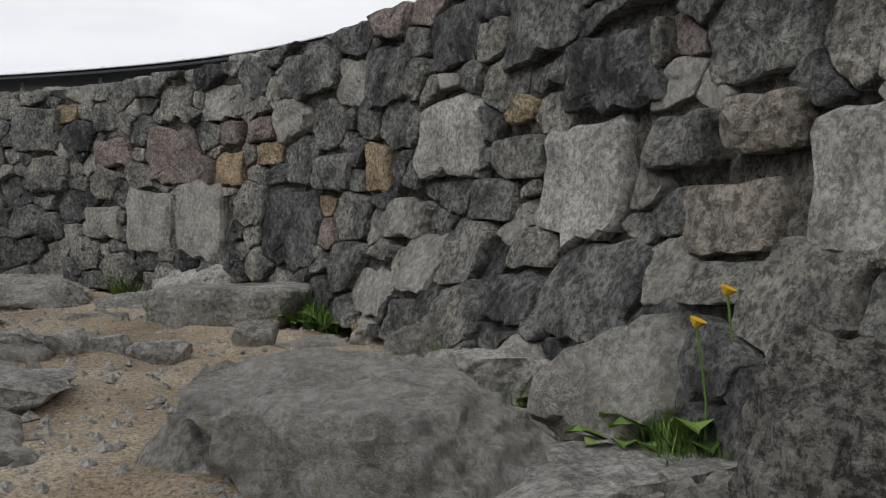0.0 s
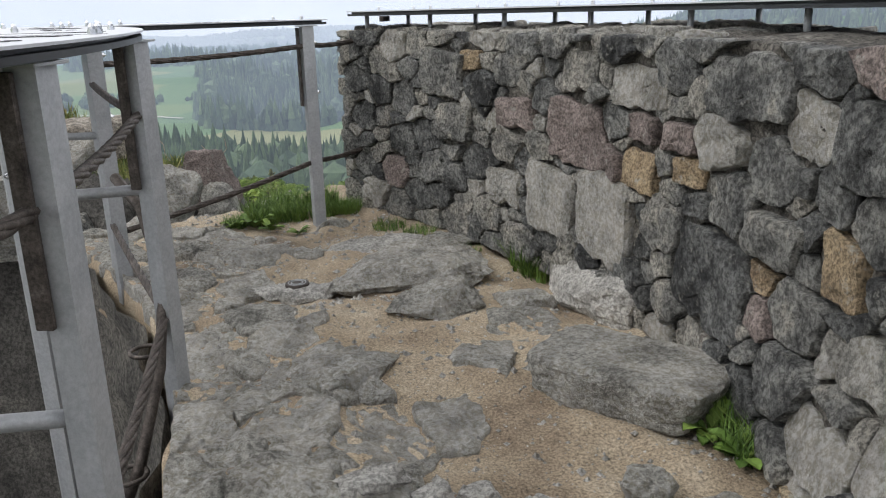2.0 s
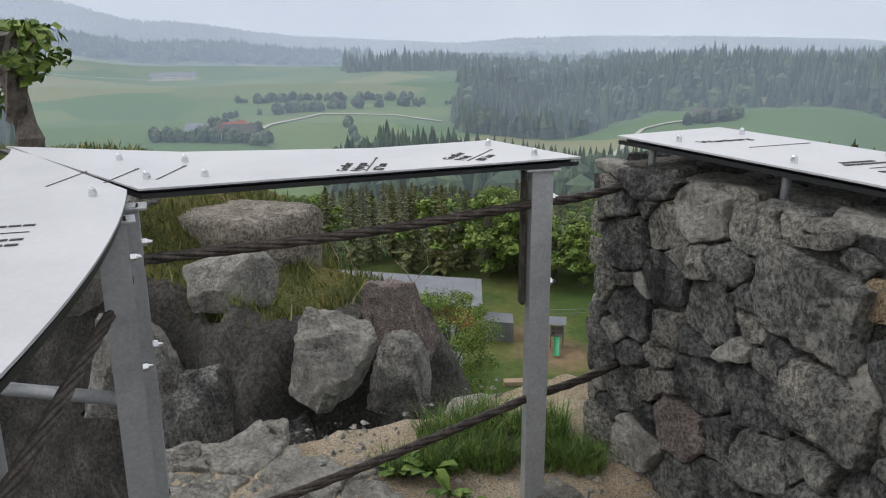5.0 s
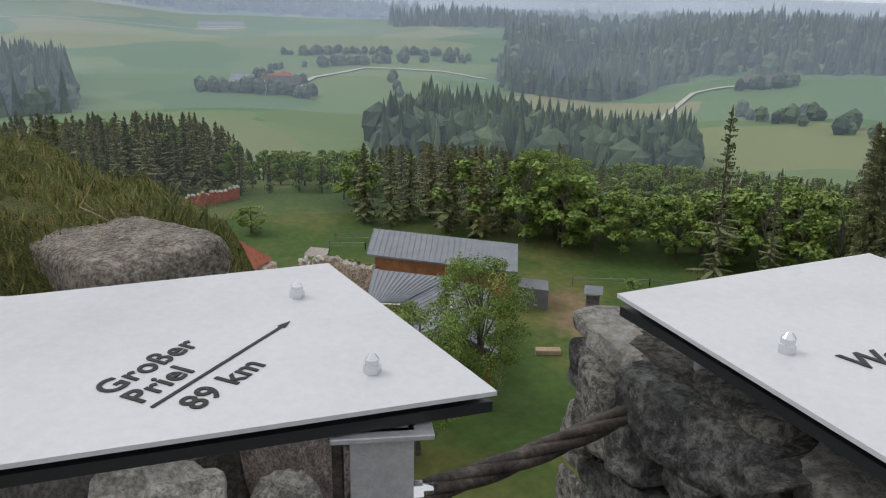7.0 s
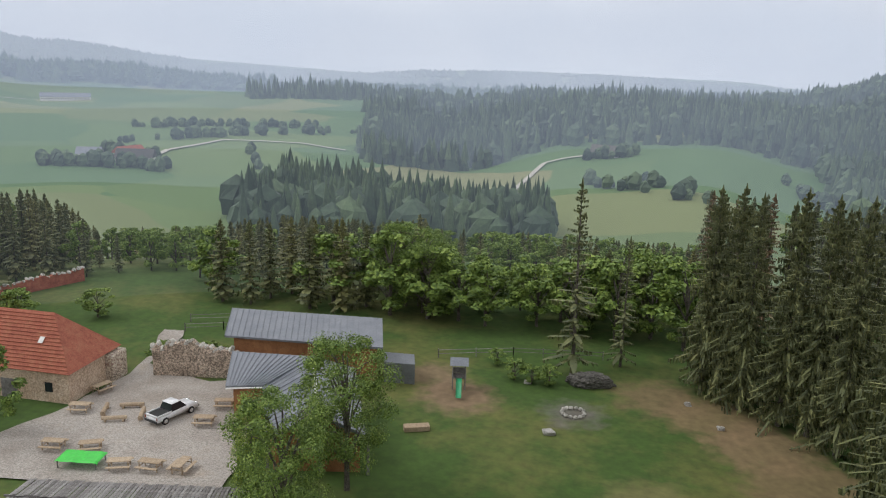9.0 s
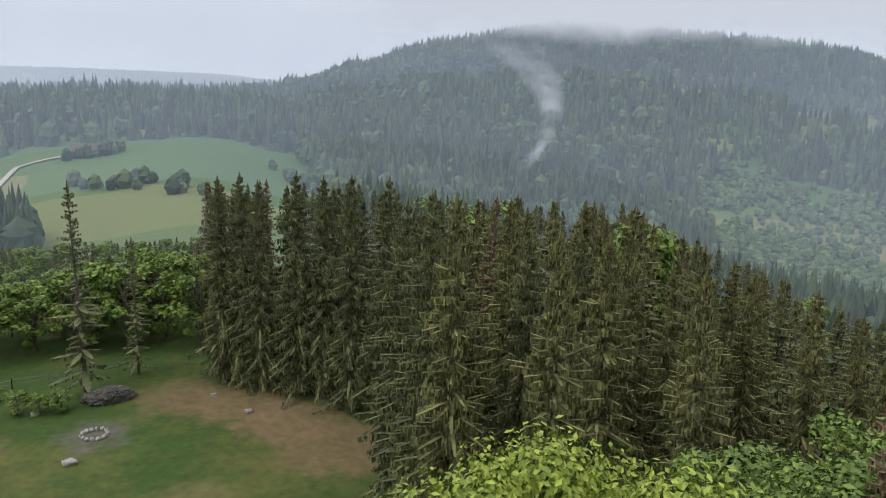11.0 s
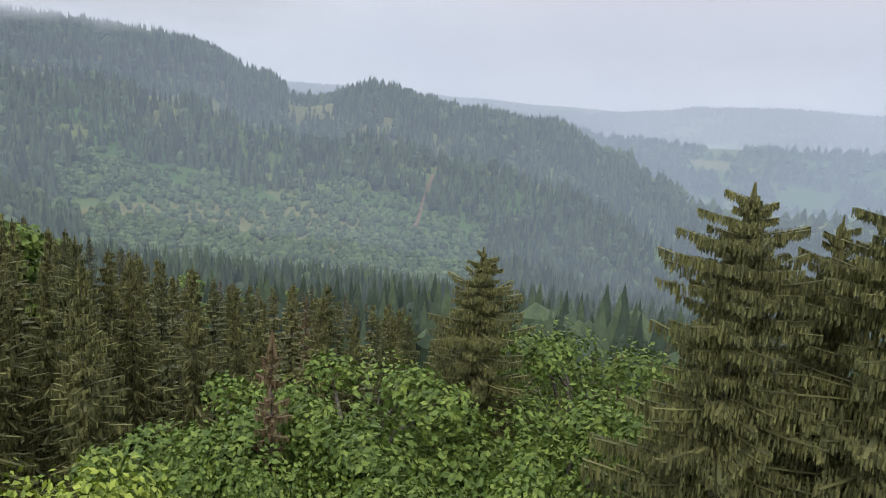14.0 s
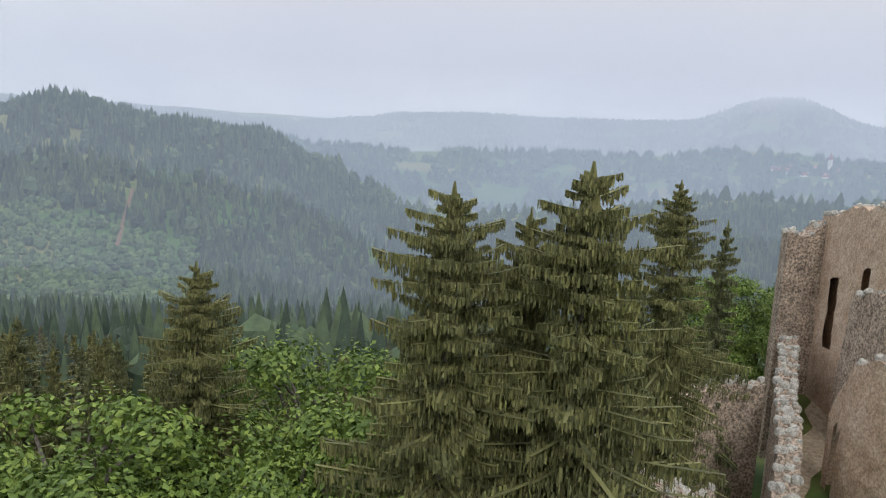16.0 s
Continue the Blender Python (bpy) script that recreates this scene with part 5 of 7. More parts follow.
def wisp():
    """A wisp of mist rising from the wood to the cloud."""
    V, F = [], []
    n = 40
    for i in range(n + 1):
        t = i / n
        b = 29.6 + 2.8 * math.sin(math.pi * min(1.0, t * 1.1)) - 1.0 * max(0, t - 0.6)
        e, far = -8.0 + 10.6 * t, 560 + 370 * t
        w = 0.4 + 1.1 * t + 3.2 * max(0, t - 0.55) + 0.25 * fbm((t * 6, 0, 0), 1.0, 2)
        for o in (-1.0, -0.5, 0.0, 0.5, 1.0):
            p = polar(b + w * o, far - 20 * (1 - o * o))
            V.append((p.x, p.y, 2 + far * math.tan(radians(e))))
    for i in range(n):
        for k in range(4):
            a = i * 5 + k
            F.append((a, a + 1, a + 6, a + 5))
    me = mesh("wisp", V, F)
    m = bpy.data.materials.new("rising_mist")
    m.use_nodes = True
    nd, l = m.node_tree.nodes, m.node_tree.links
    nd.clear()
    out, clear, glow, mix = nd.new("ShaderNodeOutputMaterial"), nd.new("ShaderNodeBsdfTransparent"), nd.new("ShaderNodeEmission"), nd.new("ShaderNodeMixShader")
    glow.inputs[0].default_value = (*CLOUD, 1)
    layer = me.attributes.new("thickness", "FLOAT", "POINT")
    for i in range(n + 1):
        t = i / n
        for k, f in enumerate((0.0, 0.62, 0.85, 0.62, 0.0)):
            layer.data[i * 5 + k].value = 0.65 * f * smooth01(t / 0.3) * (1 - smooth01((t - 0.72) / 0.28))
    at_node = nd.new("ShaderNodeAttribute")
    at_node.attribute_name = "thickness"
    fray = nd.new("ShaderNodeTexNoise")
    fray.inputs["Scale"].default_value, fray.inputs["Detail"].default_value = 0.02, 6
    l.new(nd.new("ShaderNodeNewGeometry").outputs["Position"], fray.inputs["Vector"])
    rng = nd.new("ShaderNodeMapRange")
    rng.inputs[1].default_value, rng.inputs[2].default_value = 0.3, 0.62
    l.new(fray.outputs[0], rng.inputs[0])
    mul = nd.new("ShaderNodeMath")
    mul.operation = "MULTIPLY"
    l.new(at_node.outputs["Fac"], mul.inputs[0])
    l.new(rng.outputs[0], mul.inputs[1])
    l.new(mul.outputs[0], mix.inputs[0])
    l.new(clear.outputs[0], mix.inputs[1])
    l.new(glow.outputs[0], mix.inputs[2])
    l.new(mix.outputs[0], out.inputs[0])
    me.materials.append(m)
    tagged(part("mist_wisp", me), "pale wisp of mist rising from the wooded slope", "mist", kind="stuff")


wisp()


# ---- the outlook: sheet panels, posts and wire ropes ----
Z_TOP = 1.10


def nut(parent, x, y):
    bm = bmesh.new()
    for r0, r1, h, z in ((0.0095, 0.0095, 0.010, 0.0), (0.0075, 0.0075, 0.006, 0.010), (0.0075, 0.003, 0.006, 0.016)):
        bmesh.ops.create_cone(bm, cap_ends=True, segments=6 if z == 0 else 12, radius1=r0, radius2=r1, depth=h, matrix=Matrix.Translation((x, y, Z_TOP + z + h / 2)))
    part("cap_nut", (bm, M_NUT, False), parent)


def lettering(parent, text, x, y, size, turn, spacing=1.0):
    cu = bpy.data.curves.new("lettering", "FONT")
    cu.body, cu.size, cu.extrude, cu.space_character, cu.offset = text, size, 0.0004, spacing, size * 0.018
    tmp = bpy.data.objects.new("lettering", cu)
    me = bpy.data.meshes.new_from_object(tmp)
    bpy.data.objects.remove(tmp)
    me.materials.append(M_INK)
    part("lettering", me, parent, "black engraved lettering", pose(x, y, Z_TOP + 0.0008, 0, 0, turn))


def arrow(parent, a, b, width=0.004, head=0.012):
    a, b = Vector(a), Vector(b)
    d = (b - a).normalized()
    s = Vector((-d.y, d.x))
    outline = [a - s * width / 2, b - d * head * 1.6 - s * width / 2, b - d * head * 1.6 - s * head / 2, b, b - d * head * 1.6 + s * head / 2, b - d * head * 1.6 + s * width / 2, a + s * width / 2]
    part("arrow", (prism([tuple(p) for p in outline], Z_TOP + 0.0004, Z_TOP + 0.0012), M_INK), parent, "black engraved direction arrow")


def sheet(name, label, outline, nuts):
    """A white sheet on a black frame sheet, held by cap nuts."""
    t = thing(name, label, "panel", "outlook panels", m=pose(0, 0, 0))
    part("top_sheet", (prism(outline, Z_TOP - 0.005, Z_TOP), M_PANEL), t)
    n = len(outline)
    inner, core = [], []
    for i in range(n):
        a, b, d = Vector(outline[i - 1]), Vector(outline[i]), Vector(outline[(i + 1) % n])
        e = (d - a).normalized()
        inner.append(tuple(b + Vector((-e.y, e.x)) * 0.006))
        core.append(tuple(b + Vector((-e.y, e.x)) * 0.035))
    part("under_sheet", (prism(inner, Z_TOP - 0.026, Z_TOP - 0.014), M_BLACK), t, "black sheet under the white one")
    part("spacer", (prism(core, Z_TOP - 0.014, Z_TOP - 0.005), M_BLACK), t)
    for x, y in nuts:
        nut(t, x, y)
    return t


LOW = -0.035  # the panels by the hollow lie a little lower than the one on the parapet


def b_edge(b):
    return 5.085 + 0.30 * smooth01((b - 47.4) / 30)


def build_panels():
    bs = np.linspace(47.45, 120, 60)
    inner = [tuple(on_ring(b, b_edge(b))) for b in bs]
    outer = [tuple(on_ring(b, b_edge(b) + 0.42)) for b in np.linspace(47.35, 120, 60)]
    nuts = [tuple(on_ring(b, b_edge(b) + o)) for b in np.arange(48.6, 118, 5.6) for o in (0.06, 0.36)]
    pb = sheet("panorama_panel", "long curved white sheet panel on the parapet with engraved directions", inner + outer[::-1], [tuple(on_ring(49.6, 5.16)), tuple(on_ring(49.2, 5.43))] + nuts[2:])
    for b, txt in ((51.5, "Wartberg"), (55.5, ""), (60, ""), (66, ""), (73, ""), (80, ""), (88, "")):
        p, q = on_ring(b, b_edge(b) + 0.16), on_ring(b, b_edge(b) + 0.38)
        arrow(pb, p, q)
        if txt:
            s = on_ring(b - 1.3, b_edge(b) + 0.10)
            lettering(pb, txt, s.x, s.y, 0.045, 90 - b)
        else:
            for o, w in ((-0.55, 0.11), (-0.85, 0.08), (0.5, 0.09)):
                m = on_ring(b + o, b_edge(b) + 0.20)
                bm = bmesh.new()
                for i in range(5):
                    add_box(bm, 0.022, 0.014, 0.001, (-w / 2 + w * i / 4, 0, 0))
                part("lettering", (bm, M_INK), pb, "black engraved lettering", pose(m.x, m.y, Z_TOP + 0.001, 0, 0, 90 - b))
    # standoffs between parapet and panel
    for b in np.arange(48, 116, 5.6):
        for o in (0.10, 0.40):
            p = on_ring(b, b_edge(b) + o)
            part("standoff", (tube([(p.x, p.y, 0.97), (p.x, p.y, Z_TOP - 0.024)], 0.012, 8), M_STEEL, True), pb)
    # crossing panel between the hollow and the parapet
    pa = sheet("crossing_panel", "straight white sheet panel with engraved mountain names", [(-0.76, 2.88), (0.165, 3.618), (-0.165, 3.885), (-0.47, 3.62), (-1.0, 3.40), (-1.610, 3.352)],
               [(0.034, 3.607), (-0.140, 3.756), (-0.70, 3.06), (-0.88, 3.24), (-1.08, 3.22), (-0.824, 2.996)])
    pa.location.z = LOW
    for ax, ay, bx, by, l1, l2, km in ((-0.126, 3.464, -0.109, 3.686, "Großer", "Priel", "89 km"), (-0.336, 3.235, -0.391, 3.452, "Großer", "Pyhrgas", "87 km")):
        turn = math.degrees(math.atan2(by - ay, bx - ax))
        d, s = Vector((bx - ax, by - ay)).normalized(), Vector((-(by - ay), bx - ax)).normalized()
        arrow(pa, (ax, ay), (bx, by), 0.004, 0.011)
        a = Vector((ax, ay))
        for txt, off, along in ((l1, 0.052, 0.0), (l2, 0.014, 0.0), (km, -0.042, 0.015)):
            p = a + s * off + d * along
            lettering(pa, txt, p.x, p.y, 0.040, turn, 1.05)
    for f in (0.05, 0.22, 0.38):
        p = Vector((-1.02, 2.82)).lerp(Vector((-0.42, 3.27)), f)
        arrow(pa, p, p + Vector((-0.05, 0.2)))
    # curved panel round the hollow
    nuts_c = [(0.010, 1.0), (0.020, 0.945), (-0.180, 1.571), (-0.437, 1.557), (-0.265, 1.003), (-0.250, 0.943), (-1.09, 2.789), (-0.809, 2.785), (-0.61, 2.25), (-0.40, 2.05), (0.10, 0.30), (-0.20, 0.30), (0.10, -0.3), (-0.2, -0.3)]
    pc = sheet("hollow_panel", "curved white sheet panel round the tower's hollow with engraved cities", [tuple(on_ring(b, 4.29 + 0.17 * smooth01((54 - b) / 12), CC)) for b in np.linspace(41.6, 112, 70)] + [tuple(on_ring(b, R_PANEL, CC)) for b in np.linspace(112, 53.0, 70)], nuts_c)
    pc.location.z = LOW
    for x0, y0, x1, y1, name, km in ((-0.066, 1.235, -0.326, 1.245, "Wien", "128,7 km"), (0.016, 0.844, -0.24, 0.856, "Budapest", "341,7 km"), (0.071, 0.542, -0.19, 0.52, "Unter", "8,7 km"), (-0.345, 1.64, -0.456, 1.839, "Bad Zell", "7 km")):
        d = Vector((x1 - x0, y1 - y0)).normalized()
        s = Vector((-d.y, d.x))
        turn = math.degrees(math.atan2(d.y, d.x))
        arrow(pc, (x0, y0), (x1, y1), 0.003, 0.006)
        p, q = Vector((x0, y0)) + s * 0.012 + d * 0.004, Vector((x0, y0)) - s * 0.042 + d * 0.01
        lettering(pc, name, p.x, p.y, 0.046, turn, 1.1)
        lettering(pc, km, q.x, q.y, 0.040, turn, 1.1)
    for b, o in ((57.5, 0.3), (62, 0.3)):
        p, q = on_ring(b, 4.58, CC), on_ring(b, 4.40, CC)
        arrow(pc, p, q)
        for k in (-1, 1, 1.7):
            m = on_ring(b + k * 0.7, 4.52, CC)
            bm = bmesh.new()
            for i in range(5):
                add_box(bm, 0.021, 0.012, 0.001, (-0.05 + 0.025 * i, 0, 0))
            part("lettering", (bm, M_INK), pc, "black engraved lettering", pose(m.x, m.y, Z_TOP + 0.001, 0, 0, 90 - b))
    part("seam", (prism([(0.04, 0.972), (0.04, 0.975), (-0.36, 0.972), (-0.36, 0.969)][::-1], Z_TOP + 0.0004, Z_TOP + 0.001), M_BLACK), pc)


build_panels()


def post(x, y, foot, turn, label, extra=True):
    """A folded steel post: a channel of three walls with bolts and a clamp plate."""
    t = thing("rail_post", label, "post", "rail posts", m=pose(x, y, 0, 0, 0, turn))
    w, d, th, top = 0.062, 0.048, 0.005, Z_TOP - 0.028
    outline = [(-w / 2, -d / 2), (w / 2, -d / 2), (w / 2, d / 2), (w / 2 - th, d / 2), (w / 2 - th, -d / 2 + th), (-w / 2 + th, -d / 2 + th), (-w / 2 + th, d / 2), (-w / 2, d / 2)]
    part("channel", (prism(outline, foot, top), M_STEEL), t)
    part("head_plate", (box(0.10, 0.07, 0.006, (0, 0, top - 0.003), 0.001), M_STEEL), t)
    for z in (0.985, 0.73):
        bm = bmesh.new()
        bmesh.ops.create_cone(bm, cap_ends=True, segments=6, radius1=0.011, radius2=0.011, depth=0.012, matrix=pose(w / 2 + 0.006, 0, z, 0, 90, 0))
        bmesh.ops.create_cone(bm, cap_ends=True, segments=12, radius1=0.0085, radius2=0.004, depth=0.012, matrix=pose(w / 2 + 0.017, 0, z, 0, 90, 0))
        part("bolt", (bm, M_NUT), t)
    bm = bmesh.new()
    bmesh.ops.create_cone(bm, cap_ends=True, segments=14, radius1=0.009, radius2=0.009, depth=0.002, matrix=pose(w / 2 + 0.001, 0, 0.935, 0, 90, 0))
    bmesh.ops.create_cone(bm, cap_ends=True, segments=14, radius1=0.009, radius2=0.009, depth=0.002, matrix=pose(w / 2 + 0.001, 0, 0.33, 0, 90, 0))
    part("cable_hole", (bm, M_BLACK), t)
    if extra:
        part("clamp_flat", (box(0.012, 0.03, 0.40, (-w / 2 - 0.012, 0.02, 0.86), 0.002), M_CABLE), t, "dark flat bar clamped to the post")
    return t


post(0.06, 3.57, -0.05, 28, "galvanised steel rail post beside the wall gap").location.z = LOW
for x, y, turn, foot, ex in ((-0.76, 2.82, 35, -0.10, False), (-0.70, 2.70, 40, -0.10, False), (-0.12, 1.56, 72, -0.25, True), (0.10, 0.50, 86, -0.4, True), (0.13, -0.35, 96, -0.5, True),
                             (-1.10, 2.66, 215, -1.2, False), (-0.44, 1.46, 252, -1.0, False), (-0.22, 0.46, 266, -1.0, False)):
    post(x, y, foot, turn, "galvanised steel post carrying the curved panel", ex).location.z = LOW


def cross_bar(x0, y0, x1, y1, z):
    tagged(part("cross_bar", (tube([(x0, y0, z), (x1, y1, z)], 0.016, 10), M_STEEL, True)), "short galvanised tube bolted between two posts", "bar", "cross bars")


cross_bar(0.10, 0.50, -0.22, 0.46, 0.45)
cross_bar(-0.12, 1.56, -0.44, 1.46, 0.62)
cross_bar(-0.70, 2.70, -1.10, 2.66, 0.62)


def wire_rope(points, label, radius=0.013):
    """A twisted wire rope: six strands wound round the line through the points."""
    pts = []
    for a, b in zip(points, points[1:]):
        a, b = Vector(a), Vector(b)
        n = max(2, int((b - a).length / 0.02))
        pts += [a.lerp(b, i / n) + Vector((0, 0, -0.012 * math.sin(math.pi * i / n))) for i in range(n)]
    pts.append(Vector(points[-1]))
    rope = thing("wire_rope", label, "wire rope", "wire ropes", m=pose(0, 0, 0))
    for k in range(4):
        line = []
        for i, p in enumerate(pts):
            ahead = (pts[min(i + 1, len(pts) - 1)] - pts[max(i - 1, 0)]).to_track_quat("Z", "Y")
            a = i * 0.42 + k * 1.571
            line.append(p + ahead @ Vector((math.cos(a) * radius * 0.55, math.sin(a) * radius * 0.55, 0)))
        part("strand", (tube(line, radius * 0.55, 6), M_CABLE, True), rope)


for z in (0.935, 0.33):
    wire_rope([(-0.76, 2.83, z - 0.03 if z > 0.5 else z - 0.18), (0.06, 3.57, z), (0.32, 3.90, z + 0.02)], "rusty twisted wire rope between the posts")
    wire_rope([(0.10, -0.35, z - 0.1), (0.08, 0.50, z - 0.12), (-0.13, 1.56, z - 0.1), (-0.72, 2.70, z - 0.1)], "rusty twisted wire rope along the hollow")
tagged(part("loose_cable", (tube([(-0.30, 1.75, 0.62), (-0.20, 1.66, 0.54), (-0.13, 1.58, 0.34), (-0.13, 1.46, 0.1), (-0.18, 1.34, -0.15), (-0.26, 1.26, -0.35)], 0.017, 8), M_CABLE, True)), "thick bent rusty cable hanging beside a post", "cable")
for x, y, z in ((-0.26, 1.70, 0.05), (-0.2, 1.3, -0.16)):
    ring = [(x + 0.05 * math.cos(a), y + 0.05 * math.sin(a), z) for a in np.linspace(0, 2 * math.pi, 25)]
    tagged(part("anchor_ring", (tube(ring, 0.007, 6), M_CABLE, True)), "rusty iron ring fixed to the rock", "ring", "anchor rings")
bm = bmesh.new()
bmesh.ops.create_cone(bm, cap_ends=True, segments=20, radius1=0.03, radius2=0.03, depth=0.03, matrix=pose(0.44, 4.06, 1.055))
tagged(part("iron_stub", (bm, M_CABLE)), "short rusty iron tube stub on the wall top", "pipe")

# survey mark let into a cement patch
mark = thing("survey_mark", "round metal survey disc in a pale cement patch", "marker", m=pose(0.12, 2.41, walk_z(0.12, 2.41)))
bm = boulder(900, 0.36, 0.26, 0.05, 8, 0.05, 4, True)
part("cement_patch", (bm, M_PALE), mark, "", pose(0, 0, 0.0, 0, 0, 15))
bm = bmesh.new()
bmesh.ops.create_cone(bm, cap_ends=True, segments=32, radius1=0.05, radius2=0.048, depth=0.012, matrix=pose(0.0, 0, 0.052))
part("disc", (bm, M_CABLE), mark, "dark bronze disc")
bm = bmesh.new()
for r in (0.024, 0.036):
    bm2 = tube([(r * math.cos(a), r * math.sin(a), 0.059) for a in np.linspace(0, 2 * math.pi, 25)], 0.0022, 5)
    data = bpy.data.meshes.new("rim")
    bm2.to_mesh(data)
    bm2.free()
    bm.from_mesh(data)
    bpy.data.meshes.remove(data)
part("rim", (bm, M_STEEL), mark)

# pale stones in a row, like a sunken kerb
for i, (x, y) in enumerate(((0.59, 0.93), (0.73, 0.86), (0.83, 0.88), (0.95, 0.86))):
    tagged(part("rock", (boulder(700 + i, 0.20 if i in (0, 3) else 0.12, 0.10, 0.08, 9, 0.06, 4, True), M_PALE), m=pose(x - 0.05, y, walk_z(x, y) - 0.02, 0, 0, 20)), "small pale stone set in a row in the sand", "rock", "row of stones")

# rocks of the broken ring beyond the rail
for i, (x, y, z, sx, sy, sz, turn, mat, label) in enumerate((
        (-2.28, 5.72, -0.38, 1.05, 0.66, 0.70, -24, M_WARMROCK, "big squared granite block on the broken wall"),
        (-0.88, 4.95, -0.28, 0.40, 0.36, 0.48, 20, M_PINK, "pinkish broken block on the rock edge"),
        (-1.02, 4.42, -0.20, 0.40, 0.36, 0.40, 50, M_ROCK, "grey broken block on the rock edge"),
        (-1.30, 4.40, -0.75, 0.5, 0.4, 0.42, 10, M_STONE, "dark broken block in the rock face"),
        (-0.80, 4.70, -0.35, 0.3, 0.3, 0.34, 70, M_ROCK, "grey broken block on the rock edge"),
        (-1.62, 4.25, -0.6, 0.46, 0.4, 0.5, 40, M_STONE, "dark broken block in the rock face"),
        (-2.05, 4.35, -0.35, 0.5, 0.4, 0.5, 15, M_ROCK, "grey broken block in the rock face"),
        (-2.5, 4.5, 0.05, 0.55, 0.4, 0.4, 65, M_ROCK, "grey broken block in the rock face"),
        (-1.75, 4.75, 0.05, 0.5, 0.3, 0.3, 0, M_ROCK, "flat grey stone under the turf"),
        (-2.62, 5.15, 0.45, 0.45, 0.35, 0.3, 20, M_PALE, "pale squared stone in the turf"),
        (-3.1, 4.6, 0.1, 0.5, 0.5, 0.5, 70, M_STONE, "dark broken block in the rock face"),
        (-0.95, 4.2, -0.9, 0.55, 0.5, 0.5, 35, M_STONE, "dark broken block in the rock face"),
        (-0.64, 3.62, -0.28, 0.5, 0.24, 0.26, 66, M_ROCK, "pale edge stone of the walkway"),
        (-0.82, 3.15, -0.26, 0.46, 0.22, 0.26, 76, M_ROCK, "pale edge stone of the walkway"),
        (-0.30, 4.15, -0.36, 0.5, 0.4, 0.36, 35, M_ROCK, "grey edge stone under the grass"),
        (0.15, 4.25, -0.4, 0.5, 0.4, 0.34, 35, M_ROCK, "grey edge stone under the grass"),
        (0.0, 3.95, -0.34, 0.7, 0.5, 0.33, 35, M_ROCK, "grey edge stone under the grass"),
        (0.10, 3.65, -0.36, 0.7, 0.5, 0.36, 35, M_ROCK, "grey edge stone under the grass"),
        (-0.35, 3.70, -0.36, 0.6, 0.5, 0.35, 35, M_ROCK, "grey edge stone under the grass"))):
    tagged(part("rock", (block(500, sx, sy, sz) if i == 0 else boulder(500 + i, sx, sy, sz, 11, 0.06, 4), mat), m=pose(x, y, z, 0, 0, turn)), label, "rock", "rocks beyond the rail")
# a rough mortared lump beside the stair head
tagged(part("rock", (boulder(640, 0.34, 0.30, 0.52, 7, 0.12, 5), M_RUBBLE), m=pose(1.36, -0.86, -0.28, 0, 0, 20)), "rough mortared rubble lump beside the stair head", "rock")
tagged(part("rock", (boulder(641, 0.5, 0.26, 0.34, 7, 0.1, 5), M_ROCK), m=pose(1.24, -0.78, -0.30, 0, 0, 60)), "rough rubble beside the stair head", "rock")


# ---- grasses and weeds on the tower ----
def tuft(seed, n, h, r, wide=0.0028):
    rnd = random.Random(seed)
    V, F = [], []
    for _ in range(n):
        a, d = rnd.uniform(0, 6.28), r * math.sqrt(rnd.random())
        p = Vector((d * math.cos(a), d * math.sin(a), 0))
        lean = Vector((rnd.gauss(0, 0.35), rnd.gauss(0, 0.35), 1)) * h * rnd.uniform(0.45, 1.1)
        s = Vector((-lean.y, lean.x, 0)).normalized() * wide if lean.xy.length > 1e-4 else Vector((wide, 0, 0))
        mid, tip = p + lean * 0.55, p + lean + Vector((lean.x, lean.y, 0)) * 0.5
        k = len(V)
        V += [p - s, p + s, mid + s * 0.8, mid - s * 0.8, tip]
        F += [(k, k + 1, k + 2, k + 3), (k + 3, k + 2, k + 4)]
    return mesh("grass_tuft", V, F, M_GRASS)


def rosette(seed, n, size):
    rnd = random.Random(seed)
    V, F = [], []
    for _ in range(n):
        a, L, up = rnd.uniform(0, 6.28), size * rnd.uniform(0.6, 1.1), rnd.uniform(0.2, 0.9)
        o, s = Vector((math.cos(a), math.sin(a), 0)), Vector((-math.sin(a), math.cos(a), 0))
        k = len(V)
        for q, w in ((0.05, 0.03), (0.4, 0.2), (0.75, 0.2), (1.0, 0.02)):
            c = o * L * q + Vector((0, 0, L * up * math.sin(q * 2.0) * 0.7))
            V += [c - s * w * L, c + Vector((0, 0, -0.05 * L)), c + s * w * L]
        for i in range(3):
            b = k + 3 * i
            F += [(b, b + 1, b + 4, b + 3), (b + 1, b + 2, b + 5, b + 4)]
    return mesh("weed", V, F, M_GRASS)


tuft_meshes = [tuft(i, 320, 0.12, 0.09) for i in range(3)] + [tuft(9, 700, 0.17, 0.15), tuft(10, 300, 0.07, 0.13)]
weed_meshes = [rosette(i, 16, 0.09) for i in range(3)]


def lay_plant(me, x, y, z, s=1.0, label="green grass tuft growing from the joints", cat="grass"):
    ob = part("grass_tuft" if cat == "grass" else "weed", me, m=pose(x, y, z, 0, 0, random.uniform(0, 360)))
    ob.scale = (s, s, s)
    return tagged(ob, label, cat, "plants on the tower")


